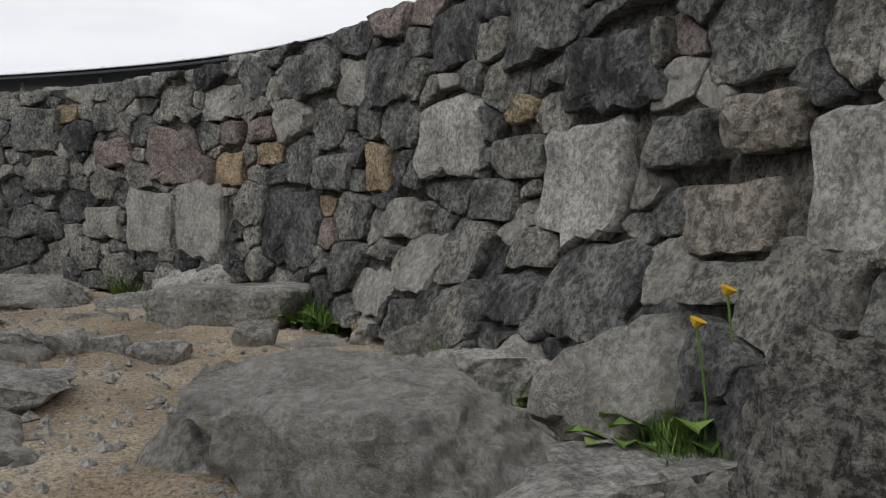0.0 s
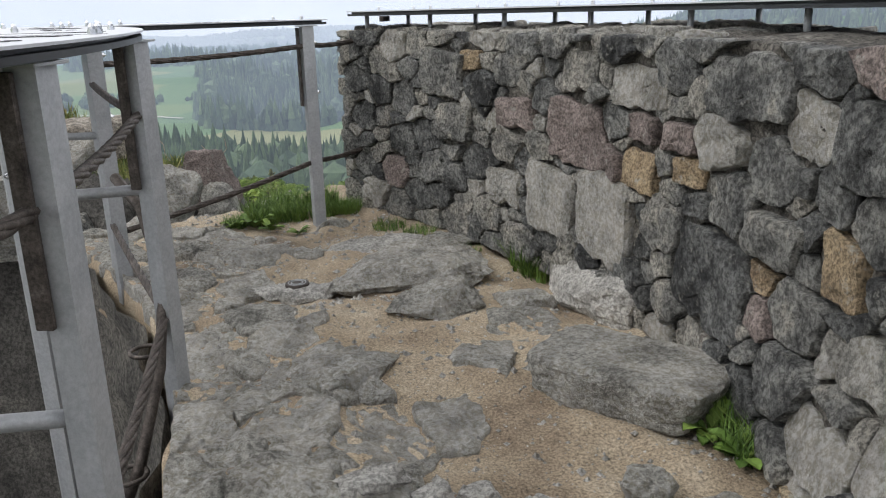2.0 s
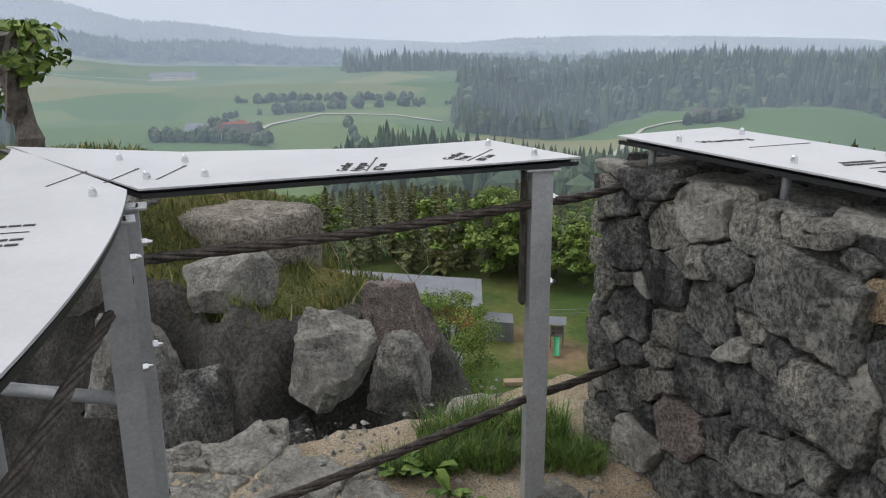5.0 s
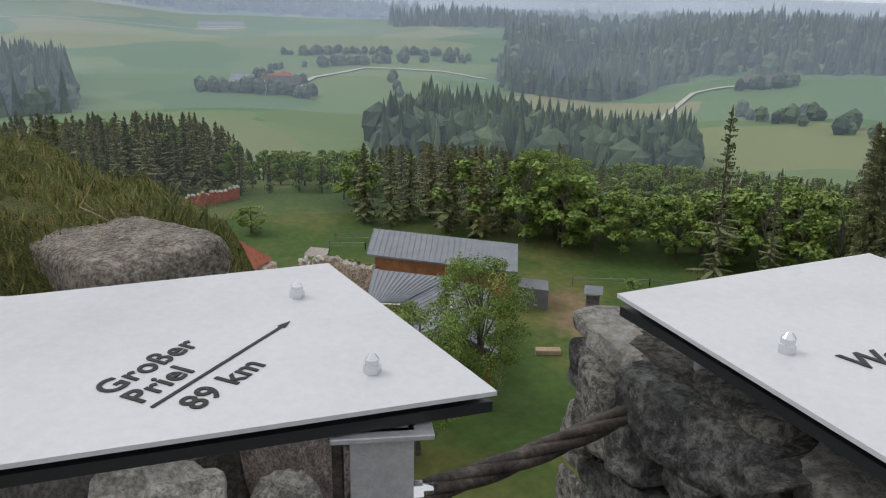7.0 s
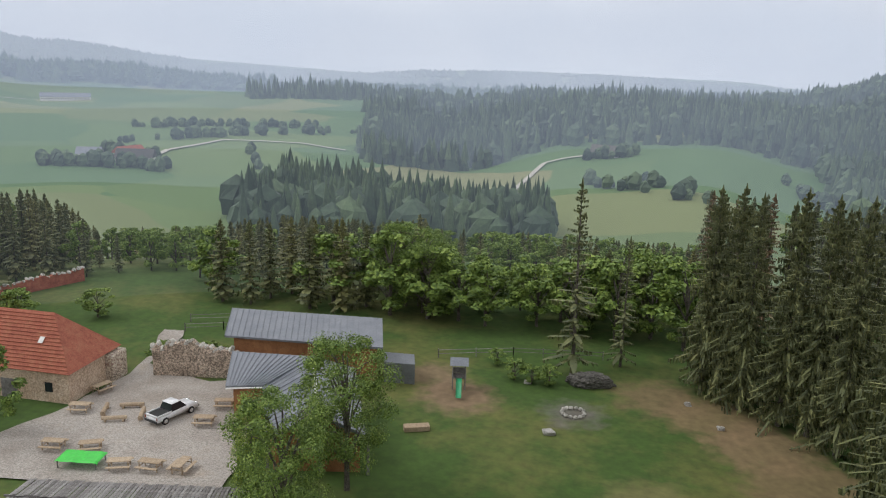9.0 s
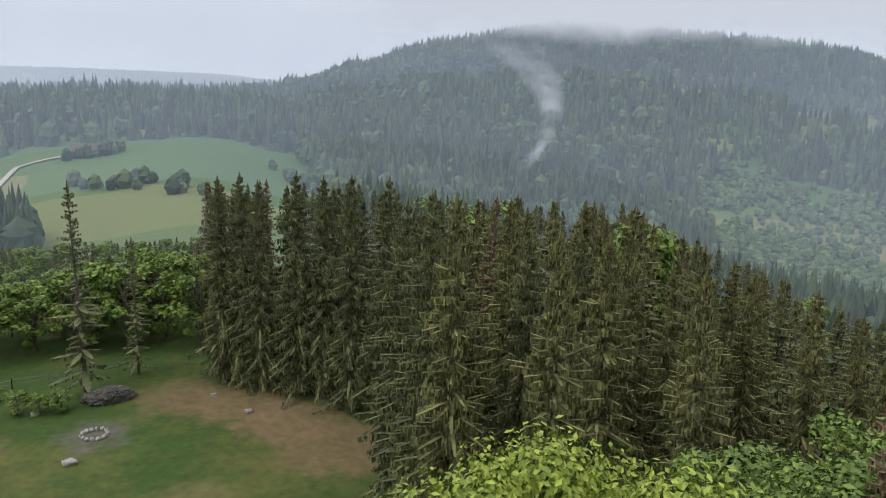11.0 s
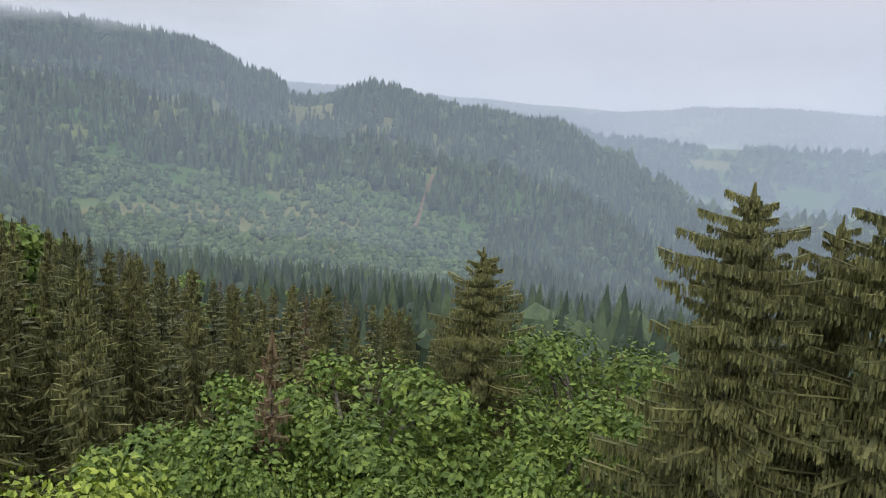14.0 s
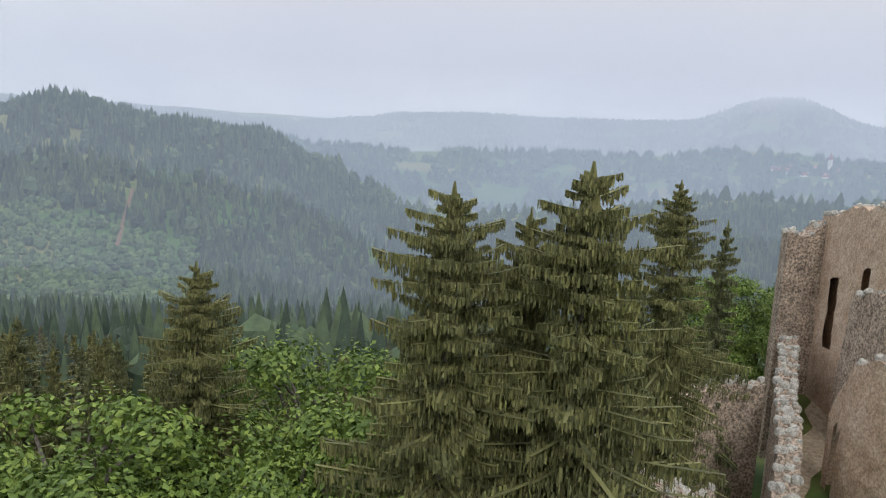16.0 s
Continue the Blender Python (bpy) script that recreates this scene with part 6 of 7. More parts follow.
random.seed(5)
for x, y, k, s in ((-0.12, 3.76, 3, 0.62), (-0.28, 3.70, 3, 0.6), (0.12, 3.84, 3, 0.6), (0.2, 3.78, 3, 0.5), (-0.42, 3.62, 1, 0.7), (0.02, 3.95, 3, 0.7), (-0.2, 3.95, 3, 0.75), (-0.34, 3.86, 1, 0.9), (0.05, 3.78, 1, 0.8), (1.14, 2.72, 1, 1.2), (1.17, 2.65, 0, 1.1),
                   (0.82, 2.98, 4, 0.8), (1.52, 1.45, 4, 1.4), (1.56, 1.25, 3, 0.8), (1.5, 1.1, 1, 0.9), (1.48, 0.25, 2, 0.8), (1.42, -0.15, 4, 0.9), (1.46, -0.50, 3, 0.55), (1.40, -0.58, 3, 0.5), (1.52, -0.45, 1, 0.7), (1.52, 0.0, 0, 0.9),
                   (0.62, 3.3, 4, 0.7), (0.45, 3.45, 4, 0.7), (0.3, -0.05, 4, 0.9)):
    lay_plant(tuft_meshes[k], x, y, walk_z(x, y) - 0.01, s)
for x, y, s in ((-0.30, 3.62, 1.1), (-0.20, 3.53, 0.9), (-0.40, 3.60, 1.0), (1.42, 1.2, 1.2), (1.46, 1.05, 1.0), (1.38, -0.12, 1.3), (1.34, -0.05, 1.0), (-0.05, 3.5, 0.7), (1.42, -0.52, 1.4), (1.48, -0.44, 1.3), (1.36, -0.46, 1.1), (1.50, -0.56, 1.2), (1.36, -0.02, 1.1), (1.54, 1.45, 1.3), (1.50, 1.30, 1.2)):
    lay_plant(weed_meshes[int(s * 10) % 3], x, y, walk_z(x, y) + 0.01, s, "broad-leaved green weed at the wall's foot", "weed")
# yellow flowers near the stair head
for i, (x, y, h) in enumerate(((1.42, -0.62, 0.26), (1.38, -0.60, 0.22), (1.44, -0.80, 0.2), (1.40, -0.70, 0.14))):
    fl = thing("flower", "small yellow flower on a thin stem", "flower", "yellow flowers", m=pose(x, y, walk_z(x, y)))
    part("stem", (tube([(0, 0, 0), (0.01, 0.01, h * 0.5), (0, 0.02, h)], 0.002, 5), M_GRASS), fl)
    bm = bmesh.new()
    bmesh.ops.create_cone(bm, cap_ends=True, segments=9, radius1=0.004, radius2=0.013, depth=0.012, matrix=pose(0, 0.02, h + 0.004, 20, 10, 0))
    part("blossom", (bm, M_YELLOW), fl)


def build_turf():
    """Grass and herbs over the broken wall top, uncountable."""
    rnd = random.Random(31)
    V, F = [], []
    for _ in range(15000):
        b, t = rnd.uniform(-30, 28), rnd.uniform(0.40, 0.98)
        p = Vector(broken_at(b, t))
        if fbm((p.x, p.y, 0), 2.2, 3) < rnd.uniform(-0.5, 0.25):
            continue
        h = rnd.uniform(0.02, 0.07) * (1 + 0.9 * max(0, fbm((p.x, p.y, 9), 1.7, 2)))
        lean = Vector((rnd.gauss(0, 0.4), rnd.gauss(0, 0.4), 1)) * h
        s = Vector((rnd.gauss(0, 1), rnd.gauss(0, 1), 0)).normalized() * 0.004
        k = len(V)
        V += [p - s, p + s, p + lean * 0.6 + s, p + lean * 0.6 - s, p + lean * 1.1]
        F += [(k, k + 1, k + 2, k + 3), (k + 3, k + 2, k + 4)]
    tagged(part("turf_grass", mesh("turf_grass", V, F, M_TURF)), "short grass and herbs on the broken wall top", "grass", kind="stuff")


def broken_at(b, t):
    p = on_ring(b, BR - 0.05 + (5.75 - BR) * t, BC)
    crest = 0.02 + 0.30 * smooth01((20 - b) / 14) + 0.16 * smooth01((8 - b) / 16) - 3.4 * smooth01((b - 30) / 7)
    up = smooth01((t - 0.10) / 0.34)
    z = -2.2 + (crest + 2.2) * up ** 0.7 - 1.0 * smooth01((t - 0.72) / 0.25) * smooth01((b - 12) / 8)
    z += 0.22 * fbm((p.x, p.y, 0), 1.5, 5) * (1.2 - 0.7 * smooth01((t - 0.4) / 0.1)) + 0.05 * fbm((p.x, p.y, 4), 6, 4)
    return (p.x, p.y, z)


build_turf()
shrub = thing("shrub", "small leafy shrub growing on the broken wall", "shrub", m=pose(-3.55, 5.35, 0.55))
for me, nm in zip(leafy_meshes(51, 1.05, 0.42, M_LEAF, 420, 0.05, 0.3, 14), ("stem", "leaves")):
    part(nm, me, shrub)
# dry stalks standing on the broken wall
for i, (b, t, h) in enumerate(((23, 0.78, 0.5), (19, 0.8, 0.6), (25, 0.8, 0.45), (16, 0.82, 0.4), (27, 0.8, 0.5), (11, 0.8, 0.45), (14, 0.7, 0.35))):
    rnd = random.Random(i)
    p = Vector(broken_at(b, t))
    pts, q = [], p - Vector((0, 0, 0.05))
    for k in range(6):
        pts.append(q)
        q = q + Vector((rnd.gauss(0, 0.05), rnd.gauss(0, 0.05), h / 6))
    tagged(part("dry_stalk", (tube(pts, 0.004, 5, 0.002), M_BENCH)), "thin crooked dry plant stalk", "stalk", "dry stalks")


def build_grit():
    """Grit and pebbles strewn over the sand."""
    rnd = random.Random(8)
    V, F = [], []
    for _ in range(11000):
        b = rnd.uniform(45, 102)
        p = on_ring(b, rnd.uniform(R_VOID + 0.1, R_VOID + 1.8), CC)
        if (p - C0).length > R_IN - 0.02:
            continue
        s = 0.0025 + 0.016 * rnd.random() ** 5
        z = walk_z(p.x, p.y)
        k = len(V)
        for dx, dy, dz in ((1, 0, 0), (-1, 0, 0), (0, 1, 0), (0, -1, 0), (0, 0, 0.9)):
            V.append((p.x + s * dx * rnd.uniform(0.6, 1.3), p.y + s * dy * rnd.uniform(0.6, 1.3), z + s * dz * rnd.uniform(0.6, 1.2)))
        F += [(k, k + 2, k + 4), (k + 2, k + 1, k + 4), (k + 1, k + 3, k + 4), (k + 3, k, k + 4)]
    tagged(part("grit", mesh("grit", V, F, M_PALE)), "pale grit and pebbles strewn on the sand", "gravel", kind="stuff")


build_grit()


# ---- the yard below ----
def flat_sheet(name, outline, mat, label, lift=0.05, cat="yard", follow=True):
    """A sheet that follows the ground over an outline."""
    bm = bmesh.new()
    vs = [bm.verts.new((x, y, 0)) for x, y in outline]
    bm.faces.new(vs)
    bmesh.ops.triangulate(bm, faces=bm.faces[:])
    bmesh.ops.subdivide_edges(bm, edges=bm.edges[:], cuts=5, use_grid_fill=True)
    for v in bm.verts:
        v.co.x += 0.8 * fbm((v.co.x, v.co.y, 1), 0.3, 2)
        v.co.y += 0.8 * fbm((v.co.x, v.co.y, 2), 0.3, 2)
        v.co.z = (ground(v.co.x, v.co.y) if follow else 0) + lift
    tagged(part(name, (bm, mat, True)), label, cat, kind="structure")


flat_sheet("yard", [site(*p) for p in [(-53, 66), (-46, 60), (-26, 57), (-25.5, 62), (-27, 76), (-33, 82), (-42, 84), (-47, 100), (-50, 100), (-46.5, 84), (-48, 75)]], M_YARD, "trodden grey-brown gravel yard between the barns", 0.16)


def gable(parent, x0, y0, x1, y1, z0, z1, ridge_z, roof_mat, wall_mat, hip=0.0, over=0.5, ridge_axis="x"):
    """A house body with a gabled or hipped roof, in the parent's own axes."""
    part("wall", (box(x1 - x0, y1 - y0, z1 - z0, ((x0 + x1) / 2, (y0 + y1) / 2, (z0 + z1) / 2)), wall_mat), parent)
    a0, a1, b0, b1 = x0 - over, x1 + over, y0 - over, y1 + over
    bm = bmesh.new()
    ym = (y0 + y1) / 2
    e = [bm.verts.new(p) for p in ((a0, b0, z1 - 0.2), (a1, b0, z1 - 0.2), (a1, b1, z1 - 0.2), (a0, b1, z1 - 0.2))]
    r = [bm.verts.new((a0 + hip, ym, ridge_z)), bm.verts.new((a1 - hip, ym, ridge_z))]
    for f in ((e[0], e[1], r[1], r[0]), (e[2], e[3], r[0], r[1]), (e[1], e[2], r[1]), (e[3], e[0], r[0]), (e[3], e[2], e[1], e[0])):
        bm.faces.new(f)
    return part("roof", (bm, roof_mat), parent)


def red_barn():
    t = thing("barn", "old stone barn with a hipped red tile roof", "barn", m=pose(-58.5, 82.0, -32.1, 0, 0, -9.5))
    roof = gable(t, -10, -4.5, 10, 4.5, 0, 4.0, 9.0, M_TILE, M_PLASTER, 5.0)
    for y, sg in ((-2.4, -1), ):
        for x in (-1.0, 5.5):
            part("skylight", (box(0.6, 0.06, 0.8, (x, y * 1.05, 6.55), 0.01, Matrix.Rotation(radians(-45), 3, "X")), M_WHITEWALL), roof)
    rows = []
    bm = bmesh.new()
    for i in range(16):
        f = i / 16
        add_box(bm, 21 - 10 * f, 0.12, 0.07, (0, -5.0 + 5.0 * f, 3.86 + 5.2 * f))
    part("tile_courses", (bm, M_TILE), roof)
    for x in (-8, -5, 7.5):
        part("window", (box(0.9, 0.1, 1.1, (x, -4.52, 1.9)), M_GLASS), t)
    part("door", (box(2.0, 0.12, 2.4, (2.5, -4.53, 1.2)), M_GREYWOOD), t)
    part("buttress", (box(1.2, 3.0, 3.6, (10.4, 3.8, 1.6), 0.15), M_RUIN), t)
    settle(t, -58.5, 82.0)


def seam_roof(parent, corners, mat, n, along):
    """A sheet roof over four corners with standing seams running from edge 0-1 to edge 3-2."""
    c = [Vector(p) for p in corners]
    bm = bmesh.new()
    top = [bm.verts.new(p) for p in c]
    low = [bm.verts.new(p - Vector((0, 0, 0.25))) for p in c]
    bm.faces.new(top)
    bm.faces.new(low[::-1])
    for i in range(4):
        j = (i + 1) % 4
        bm.faces.new((top[i], low[i], low[j], top[j]))
    bmesh.ops.recalc_face_normals(bm, faces=bm.faces[:])
    roof = part("roof", (bm, mat), parent)
    bm = bmesh.new()
    for i in range(n + 1):
        a, b = c[0].lerp(c[1], i / n), c[3].lerp(c[2], i / n)
        d = b - a
        q = d.to_track_quat("X", "Z").to_matrix()
        add_box(bm, d.length, 0.05, 0.08, (a + b) / 2 + Vector((0, 0, 0.04)), q)
    part("seams", (bm, mat), roof)
    return roof


def long_barn():
    t = thing("long_barn", "long timber barn with a grey sheet metal roof", "barn", m=pose(0, 0, 0))
    seam_roof(t, [(-35.3, 84.3, -26.9), (-15.8, 82.3, -26.9), (-16.7, 90.2, -25.9), (-36.5, 92.0, -25.9)], M_SHEETROOF, 26, 0)
    out = [(-34.4, 85.0), (-16.6, 83.2), (-17.3, 89.4), (-35.5, 91.2)]
    part("wall", (prism(out, -32.2, -27.0), M_TIMBER), t, "orange larch boarding")
    part("annex", (prism([(-15.8, 84.0), (-12.0, 83.6), (-12.3, 87), (-16.1, 87.4)], -32.2, -29.4), M_SHEETROOF), t)
    settle(t, -26, 86)


def corner_barn():
    t = thing("corner_barn", "angled timber barn with a grey sheet metal roof", "barn", m=pose(0, 0, 0))
    seam_roof(t, [(-29.6, 71.2, -27.6), (-25.6, 71.4, -27.4), (-21.6, 78.4, -26.7), (-31.3, 79.8, -27.0)], M_SHEETROOF, 14, 0)
    seam_roof(t, [(-22.8, 61.0, -28.2), (-25.8, 71.6, -27.6), (-21.6, 78.4, -26.7), (-18.2, 62.0, -26.0)], M_SHEETROOF, 12, 0)
    seam_roof(t, [(-18.2, 62.0, -26.0), (-21.6, 78.4, -26.7), (-16.8, 78.4, -28.0), (-13.6, 62.0, -28.0)], M_SHEETROOF, 12, 0)
    part("ridge_cap", (tube([(-18.2, 62.0, -25.95), (-21.6, 78.4, -26.65)], 0.16, 6), M_WHITEWALL), t, "pale ridge strip")
    part("wall", (prism([(-29.0, 71.9), (-25.4, 72.0), (-22.4, 62.0), (-14.2, 62.4), (-17.2, 77.6), (-30.5, 79.0)], -32.2, -28.0), M_TIMBER), t, "orange larch boarding")
    for x, y in ((-13.4, 62.0), (-18.0, 61.6), (-22.8, 61.2)):
        part("post", (box(0.25, 0.25, 4.2, (x, y, -30.1), 0.02), M_GREYWOOD), t)
    part("gutter", (tube([(-29.6, 71.1, -27.85), (-25.7, 71.3, -27.65)], 0.09, 6), M_WHITEWALL), t)
    settle(t, -22, 70)


def plank_shed():
    t = thing("plank_shed", "open shed with a roof of weathered grey boards", "shed", m=pose(0, 0, 0))
    for (x0, x1, y0, z0, y1, z1, n, slant) in ((-39.0, -20.6, 54.4, -28.9, 50.2, -27.9, 58, 0.6), (-38.6, -19.8, 50.4, -28.1, 43.0, -27.3, 60, 2.0)):
        me = None
        L = math.hypot(math.hypot(y0 - y1, z1 - z0), slant)
        bm = box((x1 - x0) / n * 0.86, L, 0.04, (0, 0, 0), 0.006)
        me = bpy.data.meshes.new("board")
        bm.to_mesh(me)
        bm.free()
        me.materials.append(M_GREYWOOD)
        rnd = random.Random(int(n))
        for i in range(n):
            x = x0 + (x1 - x0) * (i + 0.5) / n
            d = Vector((slant, y1 - y0, z1 - z0))
            q = d.to_track_quat("Y", "Z").to_matrix().to_4x4()
            part("board", me, t, "", Matrix.Translation((x + slant / 2, (y0 + y1) / 2 + rnd.uniform(-0.12, 0.12), (z0 + z1) / 2 + rnd.uniform(0, 0.05))) @ q)
    part("beam", (box(18.6, 0.18, 0.16, (-29.5, 50.3, -28.0), 0.02), M_GREYWOOD), t)
    part("beam", (box(18.6, 0.18, 0.2, (-29.5, 54.0, -29.05), 0.02), M_GREYWOOD), t)
    for x in (-38.4, -33, -27, -21):
        for y, h in ((53.9, 2.9), (44.0, 4.3)):
            part("post", (box(0.22, 0.22, h, (x, y, -32.1 + h / 2), 0.02), M_GREYWOOD), t)
    part("back_wall", (box(18, 0.2, 3.5, (-29.5, 44.2, -30.4)), M_GREYWOOD), t)
    settle(t, -29.5, 50)


red_barn(), long_barn(), corner_barn(), plank_shed()


def pickup():
    t = thing("pickup_truck", "white double-cab pickup truck parked on the yard", "car", m=pose(-36.3, 67.8, -31.85, 0, 0, 69))
    t.scale = (0.92, 0.92, 0.92)
    side = [(-2.6, 0.45), (-2.6, 0.95), (-0.75, 1.0), (-0.75, 1.02), (1.0, 1.05), (2.35, 0.95), (2.62, 0.75), (2.65, 0.42)]
    bm = bmesh.new()
    rings = []
    for y in (-0.93, 0.93):
        rings.append([bm.verts.new((x, y, z)) for x, z in side])
    bm.faces.new(rings[0])
    bm.faces.new(rings[1][::-1])
    for i in range(len(side)):
        j = (i + 1) % len(side)
        bm.faces.new((rings[0][i], rings[1][i], rings[1][j], rings[0][j]))
    bmesh.ops.recalc_face_normals(bm, faces=bm.faces[:])
    bmesh.ops.bevel(bm, geom=bm.edges[:], offset=0.06, segments=2, affect="EDGES")
    part("body", (bm, M_CAR, True), t)
    bm = bmesh.new()
    lo = [bm.verts.new(p) for p in ((-0.85, -0.86, 1.0), (1.15, -0.86, 1.02), (1.15, 0.86, 1.02), (-0.85, 0.86, 1.0))]
    hi = [bm.verts.new(p) for p in ((-0.6, -0.68, 1.72), (0.45, -0.68, 1.74), (0.45, 0.68, 1.74), (-0.6, 0.68, 1.72))]
    for i in range(4):
        j = (i + 1) % 4
        bm.faces.new((lo[i], lo[j], hi[j], hi[i]))
    part("window_band", (bm, M_GLASS), t, "dark windows")
    part("roof", (box(1.15, 1.42, 0.08, (-0.08, 0, 1.75), 0.03), M_CAR, True), t)
    part("load_bed", (box(1.65, 1.5, 0.04, (-1.65, 0, 1.04)), M_RUBBER), t, "black load bed")
    for y in (-0.86, 0.86):
        part("bed_side", (box(1.75, 0.1, 0.2, (-1.68, y, 1.07), 0.03), M_CAR, True), t)
    part("tailgate", (box(0.1, 1.7, 0.22, (-2.55, 0, 1.07), 0.03), M_CAR, True), t)
    part("bumper", (box(0.15, 1.8, 0.22, (2.66, 0, 0.52), 0.04), M_RUBBER, True), t)
    part("bumper", (box(0.15, 1.8, 0.2, (-2.66, 0, 0.5), 0.04), M_RUBBER, True), t)
    for y in (-0.65, 0.65):
        part("headlight", (box(0.12, 0.35, 0.16, (2.56, y, 0.78), 0.03), M_NUT), t)
        part("tail_light", (box(0.06, 0.14, 0.3, (-2.62, y * 1.3, 0.85), 0.02), M_TILE), t)
    for x in (-1.65, 1.6):
        for y in (-0.88, 0.88):
            bm = bmesh.new()
            bmesh.ops.create_cone(bm, cap_ends=True, segments=20, radius1=0.38, radius2=0.38, depth=0.24, matrix=pose(x, y, 0.38, 90, 0, 0))
            w = part("wheel", (bm, M_RUBBER), t)
            bm = bmesh.new()
            bmesh.ops.create_cone(bm, cap_ends=True, segments=14, radius1=0.22, radius2=0.22, depth=0.26, matrix=pose(x, y, 0.38, 90, 0, 0))
            part("rim", (bm, M_NUT), w)


pickup()


def bench_table(x, y, turn, first=[]):
    if first:
        return copy_thing(first[0], pose(x, y, ground(x, y) + 0.16, 0, 0, turn))
    t = thing("picnic_table", "rough timber picnic table with two benches", "table", "picnic tables", m=pose(x, y, ground(x, y) + 0.16, 0, 0, turn))
    part("tabletop", (box(1.9, 0.8, 0.06, (0, 0, 0.75), 0.01), M_BENCH), t)
    for s in (-1, 1):
        part("bench", (box(1.9, 0.3, 0.05, (0, 0.75 * s, 0.45), 0.01), M_BENCH), t)
        part("leg", (box(0.08, 1.6, 0.08, (0.75 * s, 0, 0.40), 0.01), M_BENCH), t)
        for q in (-1, 1):
            part("leg", (box(0.08, 0.08, 0.75, (0.75 * s, 0.45 * q, 0.37), 0.01), M_BENCH), t)
    first.append(t)
    return t


for x, y, turn in ((-36, 62, 10), (-33, 61.8, -8), (-30, 61.6, 80), (-44.3, 65.5, 0), (-40.6, 65.4, 15), (-31.5, 75.3, 5), (-32.0, 71.2, 2), (-28.2, 71.0, 5), (-46.5, 73.8, 0), (-47, 79, 60)):
    bench_table(*site(x, y), turn + 9)
for i, (dx, dy, turn) in enumerate(((0, 1.5, 0), (0, -1.5, 0), (1.9, 0, 90), (-1.9, 0, 90))):
    b = thing("log_bench", "pale log bench round the fire bowl", "bench", "log benches", m=pose(-40.9 + dx, 67.1 + dy, -31.85, 0, 0, turn + 20))
    part("seat", (tube([(-1.1, 0, 0.35), (1.1, 0, 0.35)], 0.2, 8), M_BENCH), b)
    for s in (-0.8, 0.8):
        part("foot", (box(0.2, 0.4, 0.3, (s, 0, 0.15), 0.02), M_BENCH), b)

tarp = thing("green_tarpaulin", "bright green plastic cover stretched over a low frame", "tarpaulin", m=pose(-39.0, 57.9, -31.85, 0, 0, 7))
bm = bmesh.new()
bmesh.ops.create_grid(bm, x_segments=24, y_segments=12, size=0.5)
for v in bm.verts:
    v.co = Vector((v.co.x * 3.6, v.co.y * 2.0, 0.75 + 0.05 * fbm(v.co, 5, 2) - 0.12 * (abs(v.co.x) > 0.47) - 0.12 * (abs(v.co.y) > 0.47)))
part("cover", (bm, M_TARP, True), tarp)
for x in (-1.6, 1.6):
    for y in (-0.85, 0.85):
        part("leg", (box(0.07, 0.07, 0.72, (x, y, 0.36)), M_GREYWOOD), tarp)


def playhouse():
    t = thing("play_tower", "small timber play tower with a green slide", "playhouse", m=pose(-11.4, 81.6, ground(-11.4, 81.6) + 0.1, 0, 0, 9))
    for x in (-0.65, 0.65):
        for y in (-0.6, 0.6):
            part("post", (box(0.12, 0.12, 2.8, (x, y, 1.4), 0.01), M_GREYWOOD), t)
    part("deck", (box(1.5, 1.4, 0.08, (0, 0, 1.3), 0.01), M_GREYWOOD), t)
    for y in (0.62, ):
        part("side_board", (box(1.4, 0.05, 0.6, (0, y, 1.7)), M_GREYWOOD), t)
    for x in (-0.68, 0.68):
        part("side_board", (box(0.05, 1.2, 0.6, (x, 0, 1.7)), M_GREYWOOD), t)
    bm = bmesh.new()
    v = [bm.verts.new(p) for p in ((-0.95, -0.95, 2.75), (0.95, -0.95, 2.75), (0.95, 0.95, 2.75), (-0.95, 0.95, 2.75), (-0.95, 0, 3.35), (0.95, 0, 3.35))]
    for f in ((v[0], v[1], v[5], v[4]), (v[2], v[3], v[4], v[5]), (v[1], v[2], v[5]), (v[3], v[0], v[4])):
        bm.faces.new(f)
    part("roof", (bm, M_SHEETROOF), t)
    bm = bmesh.new()
    n = 10
    rows = []
    for i in range(n + 1):
        f = i / n
        y, z = -0.7 - 2.4 * f, 1.35 - 1.15 * smooth01(f * 0.95) - 0.05
        rows.append([bm.verts.new((x, y, z + dz)) for x, dz in ((-0.3, 0.18), (-0.26, 0.0), (0.26, 0.0), (0.3, 0.18))])
    for a, b in zip(rows, rows[1:]):
        for k in range(3):
            bm.faces.new((a[k], a[k + 1], b[k + 1], b[k]))
    part("slide", (bm, M_SLIDE, True), t, "green plastic slide")


playhouse()
tagged(part("rock", (boulder(801, 1.3, 0.9, 0.5, 8, 0.05, 3, True), M_PALE), m=pose(-1.5, 73.3, ground(-1.5, 73.3))), "pale flat stone lying in the meadow", "rock", "stones in the meadow")
for i, (x, y) in enumerate(((-4.4, 84.7), (14.5, 78), (12, 83), (4, 62))):
    tagged(part("rock", (boulder(810 + i, 0.8, 0.5, 0.4, 8, 0.05, 3, True), M_PALE), m=pose(x, y, ground(x, y))), "pale flat stone lying in the meadow", "rock", "stones in the meadow")
for i in range(14):
    a = i * 0.449
    x, y = 0.6 + 1.1 * math.cos(a), 78.2 + 1.1 * math.sin(a)
    tagged(part("rock", (boulder(820 + i, 0.4, 0.3, 0.3, 7, 0.05, 2), M_ROCK), m=pose(x, y, ground(x, y) + 0.1)), "grey stone of the fire ring", "rock", "fire ring")
